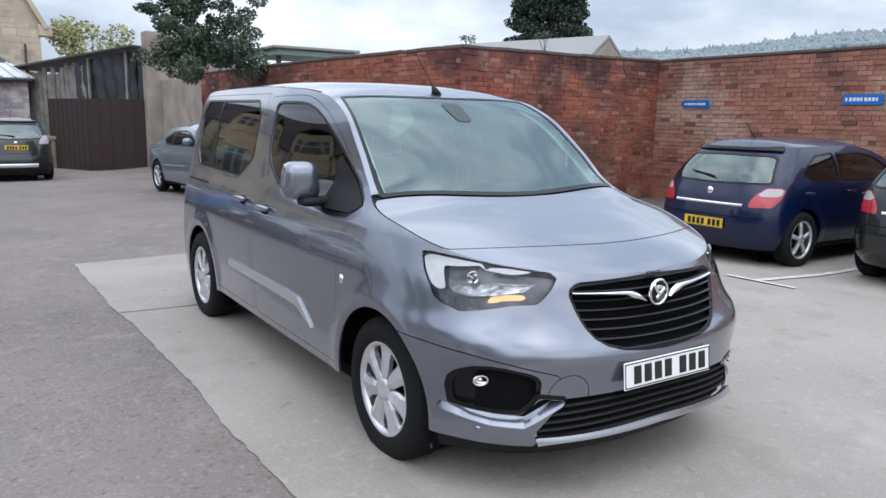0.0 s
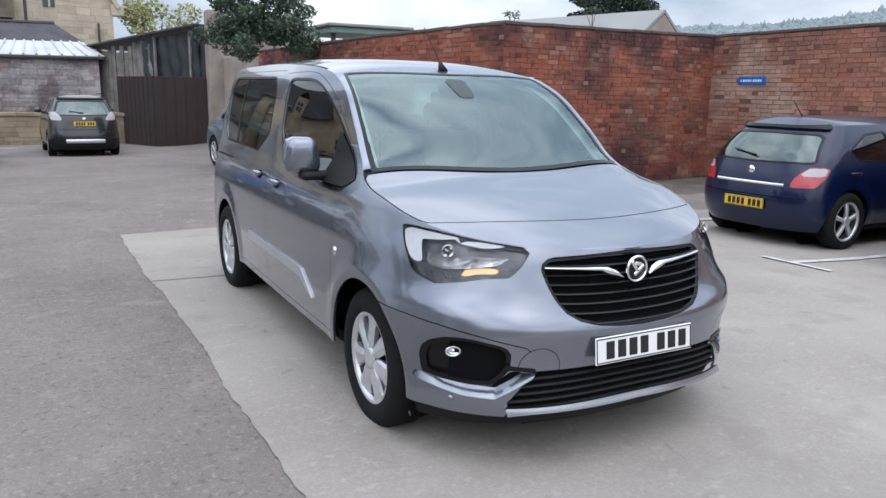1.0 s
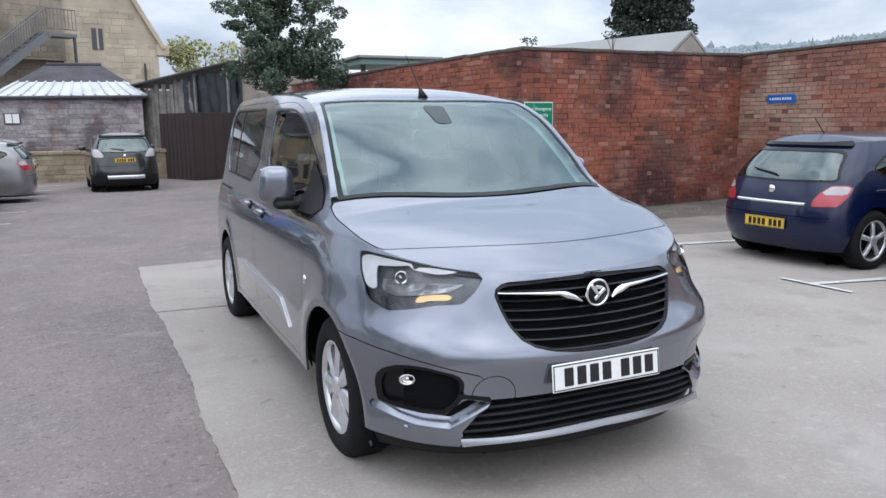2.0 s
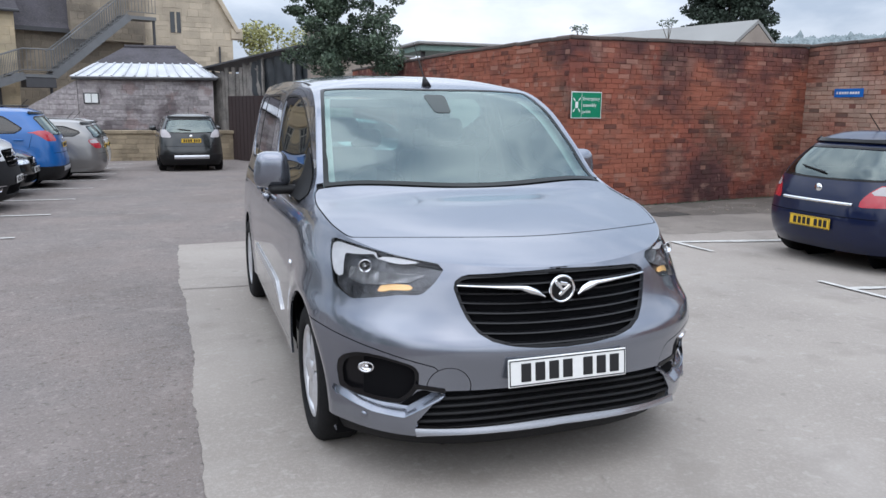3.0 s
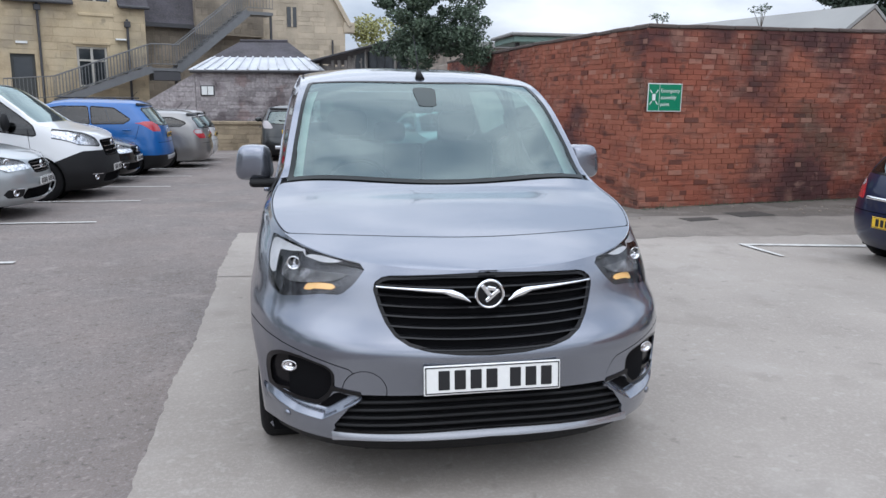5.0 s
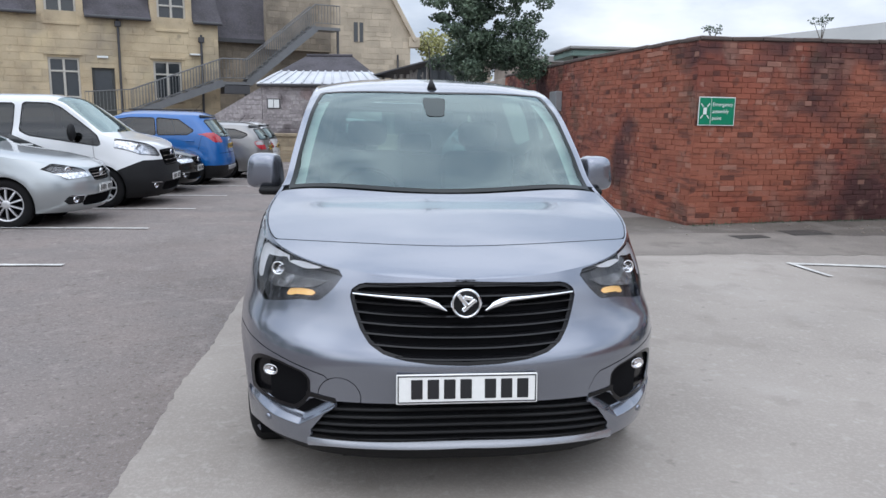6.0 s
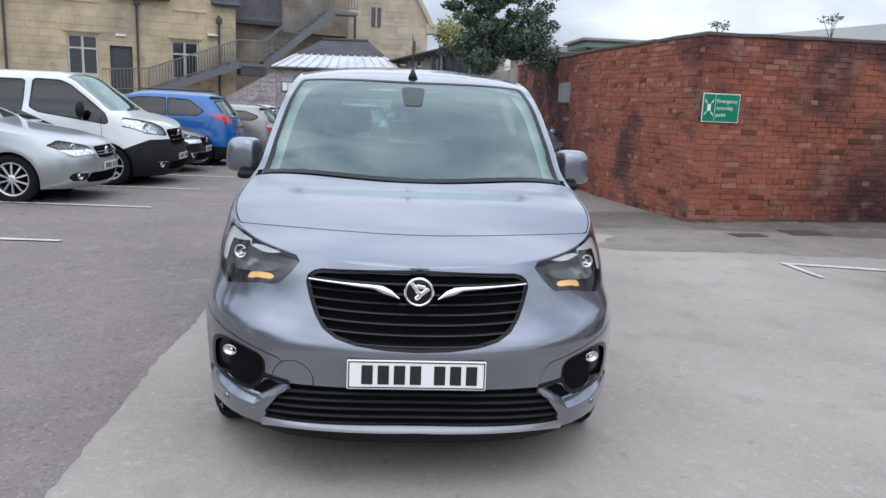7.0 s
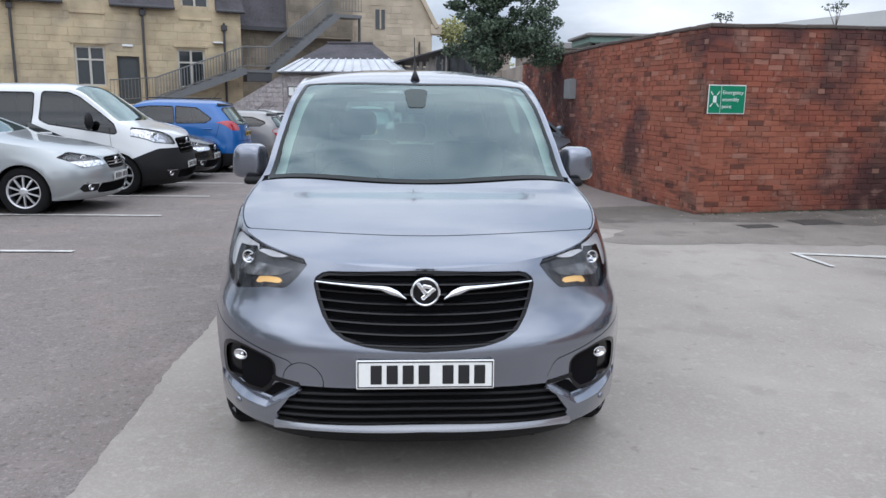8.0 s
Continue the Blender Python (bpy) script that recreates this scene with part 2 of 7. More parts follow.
M = {
    "van_paint": paint("silver_grey_metallic_paint", (0.222, 0.238, 0.280), 0.82, 0.23),
    "black_plastic": surf("black_plastic", (0.010, 0.010, 0.011), 0.6, spec=0.28, bump=0.15, bump_scale=600),
    "gloss_black": surf("gloss_black_plastic", (0.007, 0.007, 0.008), 0.25, spec=0.3),
    "screen_print": surf("black_screen_print", (0.010, 0.013, 0.013), 0.3, spec=0.25),
    "sensor_print": surf("sensor_pod_veil", (0.034, 0.047, 0.046), 0.3, spec=0.3),
    # near-black: shade in gaps and hollows is put into this colour
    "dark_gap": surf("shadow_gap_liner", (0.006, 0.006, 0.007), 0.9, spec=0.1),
    "chrome": surf("chrome", (0.82, 0.83, 0.85), 0.08, 1.0, mix=0.1, fine_mix=0.1),
    "satin_silver": surf("satin_silver_trim", (0.62, 0.63, 0.66), 0.28, 0.75, mix=0.2, fine_mix=0.1),
    "satin_grey": surf("satin_grey_blade_paint", (0.36, 0.37, 0.40), 0.24, 0.75, mix=0.2, fine_mix=0.1, coat=0.6),
    "alloy": surf("painted_alloy", (0.66, 0.66, 0.68), 0.3, 0.6, mix=0.3, scale=20, dark=(0.4, 0.39, 0.38)),
    "tyre": surf("tyre_rubber", (0.008, 0.008, 0.009), 0.85, spec=0.25, dark=(0.005, 0.005, 0.005), light=(0.02, 0.019, 0.019), scale=15, bump=0.3, bump_scale=150),
    "glass": glass_mat("windscreen_glass", (0.58, 0.77, 0.71), 0.035, 0.115, (0.69, 0.83, 0.83)),
    "dark_glass": glass_mat("tinted_glass", (0.14, 0.16, 0.16), 0.03, 0.02),
    "rear_glass": glass_mat("pale_tinted_rear_glass", (0.22, 0.26, 0.25), 0.0, 0.13, (0.66, 0.76, 0.74)),
    "lens": glass_mat("lamp_lens", (0.97, 0.97, 0.98), 0.0, -0.02, (0.6, 0.6, 0.6)),
    "lamp_dark": surf("lamp_housing", (0.17, 0.175, 0.19), 0.25, 0.4, scale=12, mix=0.95, dark=(0.02, 0.02, 0.023), bump=0.5, bump_scale=40),
    "lamp_bright": surf("lamp_reflector", (0.8, 0.8, 0.82), 0.12, 0.95),
    "lamp_pale": surf("pale_lamp_reflector", (0.86, 0.87, 0.89), 0.16, 0.75, scale=26, mix=0.8, dark=(0.22, 0.23, 0.25), coat=0.6, bump=0.15, bump_scale=30),
    "lamp_white": surf("clear_lamp_reflector", (0.86, 0.87, 0.89), 0.2, 0.0, scale=14, mix=0.4, dark=(0.45, 0.46, 0.48), coat=0.6),
    "trim_pale": surf("pale_pillar_trim", (0.55, 0.57, 0.55), 0.7, mix=0.2),
    "ashlar_grey": surf("grey_brown_ashlar_stone", (0.52, 0.445, 0.34), 0.92, dark=(0.30, 0.255, 0.195), light=(0.60, 0.52, 0.40), scale=0.9, mix=0.8, fine=14, fine_mix=0.3, bump=0.3, bump_scale=30, island=0.14),
    "brick_pale": surf("lime_stained_brick", (0.31, 0.125, 0.088), 0.9, dark=(0.17, 0.08, 0.065), light=(0.48, 0.31, 0.23), scale=1.4, mix=0.7, fine=35, fine_mix=0.5, bump=0.5, bump_scale=90, island=0.20, odd=BRICK_ODD,
                       stain=[((0.10, 0.06, 0.05), 0.5, 0.52, 0.66, 0.6), ((0.48, 0.37, 0.29), 0.9, 0.49, 0.62, 0.6), ((0.33, 0.15, 0.09), 1.9, 0.52, 0.66, 0.5)]),
    "amber": surf("amber_lamp", (1.0, 0.62, 0.25), 0.2, coat=1.0, glow=0.45),
    "red_lens": surf("red_lens", (0.42, 0.014, 0.03), 0.2, coat=1.0),
    "tail_clear": surf("clear_tail_lens", (0.42, 0.39, 0.40), 0.2, coat=1.0),
    "seat": surf("dark_seat_fabric", (0.10, 0.10, 0.105), 0.9, bump=0.3, bump_scale=300),
    "plate_white": surf("white_plate", (0.78, 0.78, 0.76), 0.35, mix=0.1),
    "plate_yellow": surf("yellow_plate", (0.75, 0.48, 0.03), 0.35, mix=0.1),
    "plate_black": surf("plate_black", (0.01, 0.01, 0.012), 0.4),
    "white_paint": paint("white_van_paint", (0.67, 0.68, 0.69), 0.0, 0.3),
    "blue_paint": paint("dark_blue_paint", (0.001, 0.006, 0.036), 0.1, 0.3, 0.6),
    "bright_blue": paint("bright_blue_paint", (0.004, 0.10, 0.34), 0.15, 0.3, 0.8),
    "silver_paint": paint("silver_paint", (0.40, 0.425, 0.435), 0.6, 0.28),
    "grey_paint": paint("warm_grey_paint", (0.22, 0.215, 0.21), 0.55, 0.3),
    "charcoal": paint("charcoal_paint", (0.020, 0.022, 0.023), 0.4, 0.3),
    "black_paint": paint("black_paint", (0.009, 0.011, 0.011), 0.2, 0.25, 0.7),
    "steel_blue": paint("steel_blue_paint", (0.17, 0.21, 0.25), 0.5, 0.32),
    "tarmac": surf("old_tarmac", (0.212, 0.177, 0.161), 0.95, spec=0.2, dark=(0.135, 0.126, 0.123), light=(0.29, 0.275, 0.265), scale=0.9, mix=0.7, fine=90, fine_mix=0.7, bump=0.6, bump_scale=110, stain=[((0.15, 0.128, 0.115), 6, 0.57, 0.68, 0.5), ((0.30, 0.27, 0.25), 4.3, 0.57, 0.7, 0.45), ((0.16, 0.135, 0.122), 0.6, 0.52, 0.68, 0.5), ((0.245, 0.215, 0.20), 0.35, 0.5, 0.7, 0.5), ((0.33, 0.295, 0.275), 36, 0.57, 0.66, 0.45), ((0.08, 0.07, 0.064), 29, 0.58, 0.67, 0.45), ((0.30, 0.27, 0.25), 13, 0.62, 0.70, 0.35)]),
    "concrete": surf("worn_concrete_apron", (0.335, 0.303, 0.271), 0.92, spec=0.25, dark=(0.25, 0.223, 0.20), light=(0.44, 0.405, 0.37), scale=0.8, mix=0.7, fine=70, fine_mix=0.4, bump=0.3, bump_scale=150, stain=[((0.22, 0.20, 0.18), 0.3, 0.52, 0.7, 0.5), ((0.40, 0.37, 0.34), 1.2, 0.56, 0.7, 0.4), ((0.24, 0.215, 0.19), 2.6, 0.56, 0.66, 0.4), ((0.15, 0.135, 0.12), 9, 0.66, 0.74, 0.4), ((0.43, 0.40, 0.37), 17, 0.60, 0.68, 0.35)]),
    "concrete_mid": surf("mid_tone_concrete", (0.232, 0.206, 0.182), 0.94, spec=0.2, dark=(0.16, 0.143, 0.128), light=(0.33, 0.30, 0.275), scale=0.9, mix=0.8, fine=60, fine_mix=0.45, bump=0.4, bump_scale=120, stain=[((0.28, 0.25, 0.225), 1.3, 0.50, 0.66, 0.5), ((0.13, 0.115, 0.10), 2.1, 0.57, 0.67, 0.45)]),
    # tarmac with the wall-foot shade put into its colour
    "tarmac_shade": surf("wall_shade_tarmac", (0.138, 0.121, 0.105), 0.95, spec=0.2, dark=(0.09, 0.08, 0.072), light=(0.24, 0.22, 0.205), scale=0.9, mix=0.8, fine=60, fine_mix=0.5, bump=0.6, bump_scale=100, stain=[((0.25, 0.227, 0.205), 1.1, 0.52, 0.64, 0.5), ((0.11, 0.096, 0.084), 2.3, 0.58, 0.68, 0.5)]),
    "line_white": surf("worn_white_line", (0.62, 0.61, 0.58), 0.8, dark=(0.3, 0.29, 0.28), scale=9, mix=0.7, fine=60, fine_mix=0.2),
    "mortar": surf("lime_mortar", (0.20, 0.088, 0.068), 0.95, dark=(0.10, 0.047, 0.040), scale=1.1, stain=BRICK_STAIN[:4], mix=0.8, bump=0.4),
    "brick": surf("old_red_brick", (0.185, 0.068, 0.055), 0.92, spec=0.25, dark=(0.105, 0.042, 0.038), light=(0.29, 0.135, 0.10), scale=1.1, mix=0.8, fine=30, fine_mix=0.5, bump=0.9, bump_scale=50, island=0.15, stain=BRICK_STAIN, odd=BRICK_ODD),
    "brick_single": surf("old_red_brick_face", (0.185, 0.068, 0.055), 0.92, spec=0.25, dark=(0.105, 0.042, 0.038), light=(0.29, 0.135, 0.10), scale=1.1, mix=0.8, fine=30, fine_mix=0.5, bump=0.9, bump_scale=50, rand=0.15, world=True, stain=BRICK_STAIN, odd=BRICK_ODD),
    "coping": surf("weathered_coping", (0.115, 0.088, 0.078), 0.95, dark=(0.07, 0.06, 0.055), scale=4, mix=0.8, bump=0.5),
    "render": surf("stained_render", (0.36, 0.31, 0.26), 0.95, dark=(0.2, 0.17, 0.15), scale=1.5, mix=0.8, bump=0.3),
    "ashlar": surf("yellow_ashlar_stone", (0.55, 0.455, 0.305), 0.92, stain=[((0.27, 0.235, 0.185), 0.33, 0.48, 0.62, 0.75), ((0.64, 0.53, 0.33), 0.7, 0.52, 0.66, 0.5), ((0.20, 0.17, 0.13), 2.6, 0.62, 0.72, 0.5)], dark=(0.36, 0.28, 0.18), light=(0.62, 0.51, 0.35), scale=0.9, mix=0.8, fine=14, fine_mix=0.3, bump=0.3, bump_scale=30, island=0.07),
    # darker stone: the link wall's shade behind the stair is in the colour
    "ashlar_dark": surf("dark_shaded_ashlar_stone", (0.30, 0.255, 0.195), 0.94, dark=(0.10, 0.085, 0.07), light=(0.34, 0.29, 0.23), scale=0.8, mix=0.8, fine=14, fine_mix=0.3, bump=0.3, bump_scale=30, island=0.14),
    "rubble": surf("grey_rubble_stone", (0.34, 0.31, 0.315), 0.95, dark=(0.15, 0.135, 0.14), light=(0.55, 0.52, 0.51), scale=0.8, mix=0.8, fine=10, fine_mix=0.5, bump=0.6, bump_scale=25, island=0.22, stain=[((0.10, 0.08, 0.085), 0.9, 0.56, 0.64, 0.75), ((0.46, 0.42, 0.42), 0.6, 0.52, 0.62, 0.6), ((0.22, 0.15, 0.14), 1.7, 0.58, 0.66, 0.6)]),
    "terrace": surf("terrace_stone", (0.35, 0.285, 0.195), 0.95, dark=(0.13, 0.105, 0.075), scale=1.2, mix=0.8, fine=12, bump=0.5, bump_scale=30, island=0.22),
    "slate": surf("slate_roof", (0.082, 0.077, 0.088), 0.85, spec=0.15, dark=(0.04, 0.038, 0.04), light=(0.13, 0.12, 0.12), scale=1.5, mix=0.7, fine=14, fine_mix=0.5, bump=0.3, bump_scale=25, island=0.2),
    "roof_sheet": surf("corrugated_sheet", (0.55, 0.57, 0.60), 0.45, 0.2, dark=(0.35, 0.35, 0.37), scale=2, mix=0.6),
    "galv": surf("galvanised_steel", (0.19, 0.195, 0.20), 0.5, 0.6, scale=5, mix=0.5),
    "dark_metal": surf("dark_painted_metal", (0.06, 0.06, 0.065), 0.6, scale=5),
    "rust_gate": surf("brown_steel_hoarding", (0.030, 0.017, 0.017), 0.75, dark=(0.021, 0.012, 0.012), light=(0.055, 0.034, 0.03), scale=2.5, mix=0.6, bump=0.2, bump_scale=40),
    "old_wood": surf("weathered_boards", (0.25, 0.23, 0.21), 0.9, dark=(0.08, 0.075, 0.07), light=(0.42, 0.40, 0.37), scale=2.5, mix=0.8, fine=20, fine_mix=0.4, bump=0.4),
    "tarp": surf("black_tarpaulin", (0.022, 0.027, 0.032), 0.45, light=(0.06, 0.07, 0.08), scale=3, mix=0.5, bump=0.8, bump_scale=6),
    "window_white": surf("stone_white_window_frame", (0.50, 0.48, 0.43), 0.7),
    "pane": surf("dark_window_pane", (0.03, 0.035, 0.04), 0.08, coat=0.8),
    "door_grey": surf("dark_grey_door", (0.05, 0.055, 0.055), 0.5),
    "leaf": surf("dark_leaves", (0.085, 0.125, 0.080), 0.6, dark=(0.04, 0.065, 0.042), light=(0.16, 0.21, 0.13), scale=0.9, mix=0.8, fine=5, fine_mix=0.5, island=0.45),
    "leaf_yellow": surf("yellow_green_leaves", (0.36, 0.36, 0.15), 0.7, scale=1, island=0.4),
    "conifer": surf("conifer_foliage", (0.032, 0.050, 0.034), 0.8, dark=(0.014, 0.024, 0.016), light=(0.06, 0.085, 0.055), scale=1, mix=0.8, island=0.4),
    # pale blue-grey: the distance haze is put into the woods' colour
    "hill": surf("haze_tinted_far_wood", (0.25, 0.29, 0.305), 1.0, dark=(0.19, 0.23, 0.24), light=(0.32, 0.355, 0.365), scale=0.03, mix=0.8, fine=0.4, fine_mix=0.4, spec=0.0, island=0.08),
    "bark": surf("bark", (0.09, 0.07, 0.05), 0.95, bump=0.6, bump_scale=25),
    "green_sign": surf("green_sign", (0.0, 0.20, 0.10), 0.4, mix=0.15),
    "blue_sign": surf("blue_sign", (0.01, 0.14, 0.50), 0.4, mix=0.15),
    "sign_white": surf("sign_white", (0.75, 0.77, 0.76), 0.45, mix=0.1),
    "box_grey": surf("grey_metal_box", (0.28, 0.29, 0.30), 0.5, 0.3),
    "flat_roof": surf("grey_flat_roof", (0.30, 0.30, 0.29), 0.8, scale=1.0, mix=0.6),
    "fascia_green": surf("pale_green_fascia", (0.22, 0.33, 0.29), 0.6),
    "iron": surf("cast_iron_cover", (0.07, 0.065, 0.06), 0.7, 0.3, bump=0.4, bump_scale=60),
}

# ---- helpers for shapes ----


def smooth_curve(pts):
    """A monotone cubic through (t, value) pairs."""
    x = np.array([p[0] for p in pts], float)
    y = np.array([p[1] for p in pts], float)
    h = np.diff(x)
    d = np.diff(y) / h
    m = np.zeros_like(y)
    m[0], m[-1] = d[0], d[-1]
    for i in range(1, len(x) - 1):
        m[i] = 0 if d[i - 1] * d[i] <= 0 else 2 * d[i - 1] * d[i] / (d[i - 1] + d[i])

    def f(q):
        q = np.clip(np.asarray(q, float), x[0], x[-1])
        i = np.clip(np.searchsorted(x, q) - 1, 0, len(h) - 1)
        t = (q - x[i]) / h[i]
        return ((1 + 2 * t) * (1 - t) ** 2 * y[i] + t * (1 - t) ** 2 * h[i] * m[i]
                + t * t * (3 - 2 * t) * y[i + 1] + t * t * (t - 1) * h[i] * m[i + 1])
    return f


def sd_poly(X, Y, pts, r=0.0):
    """Signed distance to a polygon grown by r (negative inside)."""
    X, Y = np.asarray(X, float), np.asarray(Y, float)
    d = np.full(np.broadcast(X, Y).shape, 1e9)
    inside = np.zeros(d.shape, bool)
    n = len(pts)
    for i in range(n):
        (ax, ay), (bx, by) = pts[i], pts[(i + 1) % n]
        ex, ey = bx - ax, by - ay
        t = np.clip(((X - ax) * ex + (Y - ay) * ey) / (ex * ex + ey * ey), 0, 1)
        d = np.minimum(d, np.hypot(X - ax - t * ex, Y - ay - t * ey))
        if ey:
            cross = ((ay > Y) != (by > Y)) & (X < (Y - ay) * ex / ey + ax)
            inside ^= cross
    return np.where(inside, -d, d) - r


def sd_box(X, Y, cx, cy, hx, hy, r=0.0):
    qx, qy = np.abs(X - cx) - hx + r, np.abs(Y - cy) - hy + r
    return np.hypot(np.maximum(qx, 0), np.maximum(qy, 0)) + np.minimum(np.maximum(qx, qy), 0) - r


def clip_grid(P, keep):
    """Quads of a grid of points cut off where any field of keep is negative."""
    m, n = P.shape[:2]
    K = np.stack([np.broadcast_to(k, (m, n)) for k in keep], -1) if keep else np.ones((m, n, 1))
    ok = (K >= 0).all(-1)
    verts, faces, index = [], [], {}

    def vid(p):
        key = (round(p[0], 5), round(p[1], 5), round(p[2], 5))
        if key not in index:
            index[key] = len(verts)
            verts.append(tuple(float(q) for q in p))
        return index[key]

    q_ok = ok[:-1, :-1] & ok[1:, :-1] & ok[1:, 1:] & ok[:-1, 1:]
    q_out = np.zeros_like(q_ok)
    for c in range(K.shape[-1]):
        neg = K[..., c] < 0
        q_out |= neg[:-1, :-1] & neg[1:, :-1] & neg[1:, 1:] & neg[:-1, 1:]
    for i, j in zip(*np.nonzero(~q_out)):
        ring = [(i, j), (i + 1, j), (i + 1, j + 1), (i, j + 1)]
        poly = [(P[a], K[a]) for a in ring]
        if not q_ok[i, j]:
            for c in range(K.shape[-1]):
                res = []
                for k in range(len(poly)):
                    (p, f), (p2, f2) = poly[k], poly[(k + 1) % len(poly)]
                    if f[c] >= 0:
                        res.append((p, f))
                    if (f[c] >= 0) != (f2[c] >= 0):
                        t = f[c] / (f[c] - f2[c])
                        res.append((p + (p2 - p) * t, f + (f2 - f) * t))
                poly = res
                if len(poly) < 3:
                    break
            if len(poly) < 3:
                continue
        ids = []
        for p, _ in poly:
            v = vid(p)
            if v not in ids:
                ids.append(v)
        if len(ids) >= 3:
            faces.append(ids)
    return verts, faces


def grid_normals(P):
    du = np.gradient(P, axis=0)
    dv = np.gradient(P, axis=1)
    nn = np.cross(du, dv)
    ln = np.linalg.norm(nn, axis=-1, keepdims=True)
    return nn / np.maximum(ln, 1e-9)


def mesh_part(name, verts, faces, material, parent=None, label="", smooth=True, thick=0.0):
    """Links a mesh. Six numbers a vertex are place and normal; thick gives cut sheets a turned-in edge of that depth."""
    normals = None
    if len(verts) and len(verts[0]) == 6:
        normals = [tuple(v[3:]) for v in verts]
        verts = [tuple(v[:3]) for v in verts]
        if thick:
            faces = list(faces)
            seen = {(f[i], f[(i + 1) % len(f)]) for f in faces for i in range(len(f))}
            for a, b in [e for e in seen if (e[1], e[0]) not in seen]:
                pa, pb, na, nb = (Vector(q) for q in (verts[a], verts[b], normals[a], normals[b]))
                if (pb - pa).length < 1e-5:
                    continue
                side = (pb - pa).normalized().cross(na).normalized()
                k = len(verts)
                verts += [tuple(pb), tuple(pa), tuple(pa - na * thick), tuple(pb - nb * thick)]
                normals += [tuple(side)] * 4
                faces.append([k, k + 1, k + 2, k + 3])
    me = bpy.data.meshes.new(name)
    me.from_pydata([tuple(v) for v in verts], [], faces)
    if smooth:
        me.polygons.foreach_set("use_smooth", [True] * len(me.polygons))
    if normals and smooth:
        me.normals_split_custom_set_from_vertices(normals)
    me.materials.append(M[material])
    ob = new(name, me)
    if parent:
        ob.parent = parent
    if label:
        tagged(ob, label)
    return ob


def part(name, bm, material, parent=None, label="", smooth=False, m=None):
    """Links a bmesh as one mesh object under a thing or a part."""
    me = bpy.data.meshes.new(name)
    if m is not None:
        bm.transform(m)
    bmesh.ops.recalc_face_normals(bm, faces=bm.faces)
    bm.to_mesh(me)
    bm.free()
    if smooth:
        me.polygons.foreach_set("use_smooth", [True] * len(me.polygons))
    me.materials.append(M[material])
    ob = new(name, me)
    if parent:
        ob.parent = parent
    if label:
        tagged(ob, label)
    return ob


def box(x0, y0, z0, x1, y1, z1, bevel=0.0, seg=2, bm=None):
    bm2 = bmesh.new()
    bmesh.ops.create_cube(bm2, size=1, matrix=Matrix.Translation(((x0 + x1) / 2, (y0 + y1) / 2, (z0 + z1) / 2)) @ Matrix.Diagonal((abs(x1 - x0), abs(y1 - y0), abs(z1 - z0), 1)))
    if bevel:
        bmesh.ops.bevel(bm2, geom=bm2.edges[:], offset=bevel, segments=seg, profile=0.5, affect="EDGES")
    if bm is None:
        return bm2
    tmp = bpy.data.meshes.new("tmp")
    bm2.to_mesh(tmp)
    bm.from_mesh(tmp)
    bpy.data.meshes.remove(tmp)
    bm2.free()
    return bm


def add(bm, other, m=None):
    """Joins a bmesh into another."""
    if m is not None:
        other.transform(m)
    tmp = bpy.data.meshes.new("tmp")
    other.to_mesh(tmp)
    bm.from_mesh(tmp)
    bpy.data.meshes.remove(tmp)
    other.free()
    return bm


def tube(p0, p1, r0, r1=None, seg=10, caps=True):
    """A straight round bar from p0 to p1."""
    r1 = r0 if r1 is None else r1
    p0, p1 = Vector(p0), Vector(p1)
    bm = bmesh.new()
    bmesh.ops.create_cone(bm, cap_ends=caps, segments=seg, radius1=r0, radius2=r1, depth=(p1 - p0).length)
    q = (p1 - p0).to_track_quat("Z", "Y").to_matrix().to_4x4()
    bm.transform(Matrix.Translation((p0 + p1) / 2) @ q)
    return bm


def lathe(profile, seg=40, axis="x"):
    """Spins (along, radius) pairs about the x axis."""
    verts, faces = [], []
    n = len(profile)
    for k in range(seg):
        a = 2 * math.pi * k / seg
        for u, r in profile:
            verts.append((u, r * math.cos(a), r * math.sin(a)))
    for k in range(seg):
        k2 = (k + 1) % seg
        for i in range(n - 1):
            faces.append([k * n + i, k * n + i + 1, k2 * n + i + 1, k2 * n + i])
    return verts, faces


def empty(name, label="", category="", m=None, group="", kind=""):
    ob = new(name)
    ob.empty_display_size = 0.2
    if m is not None:
        ob.matrix_world = m
    return tagged(ob, label, category, group, kind)


# ---- ground ----


def ground_z(x, y):
    """The car park falls gently away towards the back, and stays level along the brick wall."""
    s = np.clip((np.asarray(x, float) - 1.5) / 4.0, 0, 1)
    s = s * s * (3 - 2 * s)
    d = np.asarray(y, float) - 4.0
    fall = -0.019 * (np.sqrt(d * d + 4) + d) / 2 * (1 - s) + 0.0
    e = np.clip((np.asarray(x, float) - 3.2) / 2.5, 0, 1) * np.clip((6.8 - np.asarray(y, float)) / 2.5, 0, 1)
    return np.maximum(fall, -0.45) + 0.036 - 0.10 * e * e * (3 - 2 * e)


def gz(x, y):
    return float(ground_z(x, y))


def ground_sheet(name, xs, ys, material, lift=0.0, label="", kind="structure", keep=None):
    X, Y = np.meshgrid(xs, ys, indexing="ij")
    P = np.stack([X, Y, ground_z(X, Y) + lift], -1)
    v, f = clip_grid(P, keep(X, Y) if keep else [])
    return tagged(mesh_part(name, v, f, material), label, name.split("_")[0], kind=kind)


def wobble(q, k=0.012, s=1.7):
    return k * np.sin(q * s) + 0.6 * k * np.sin(q * s * 2.7 + 1.0) + 0.3 * k * np.sin(q * 13 + 2)


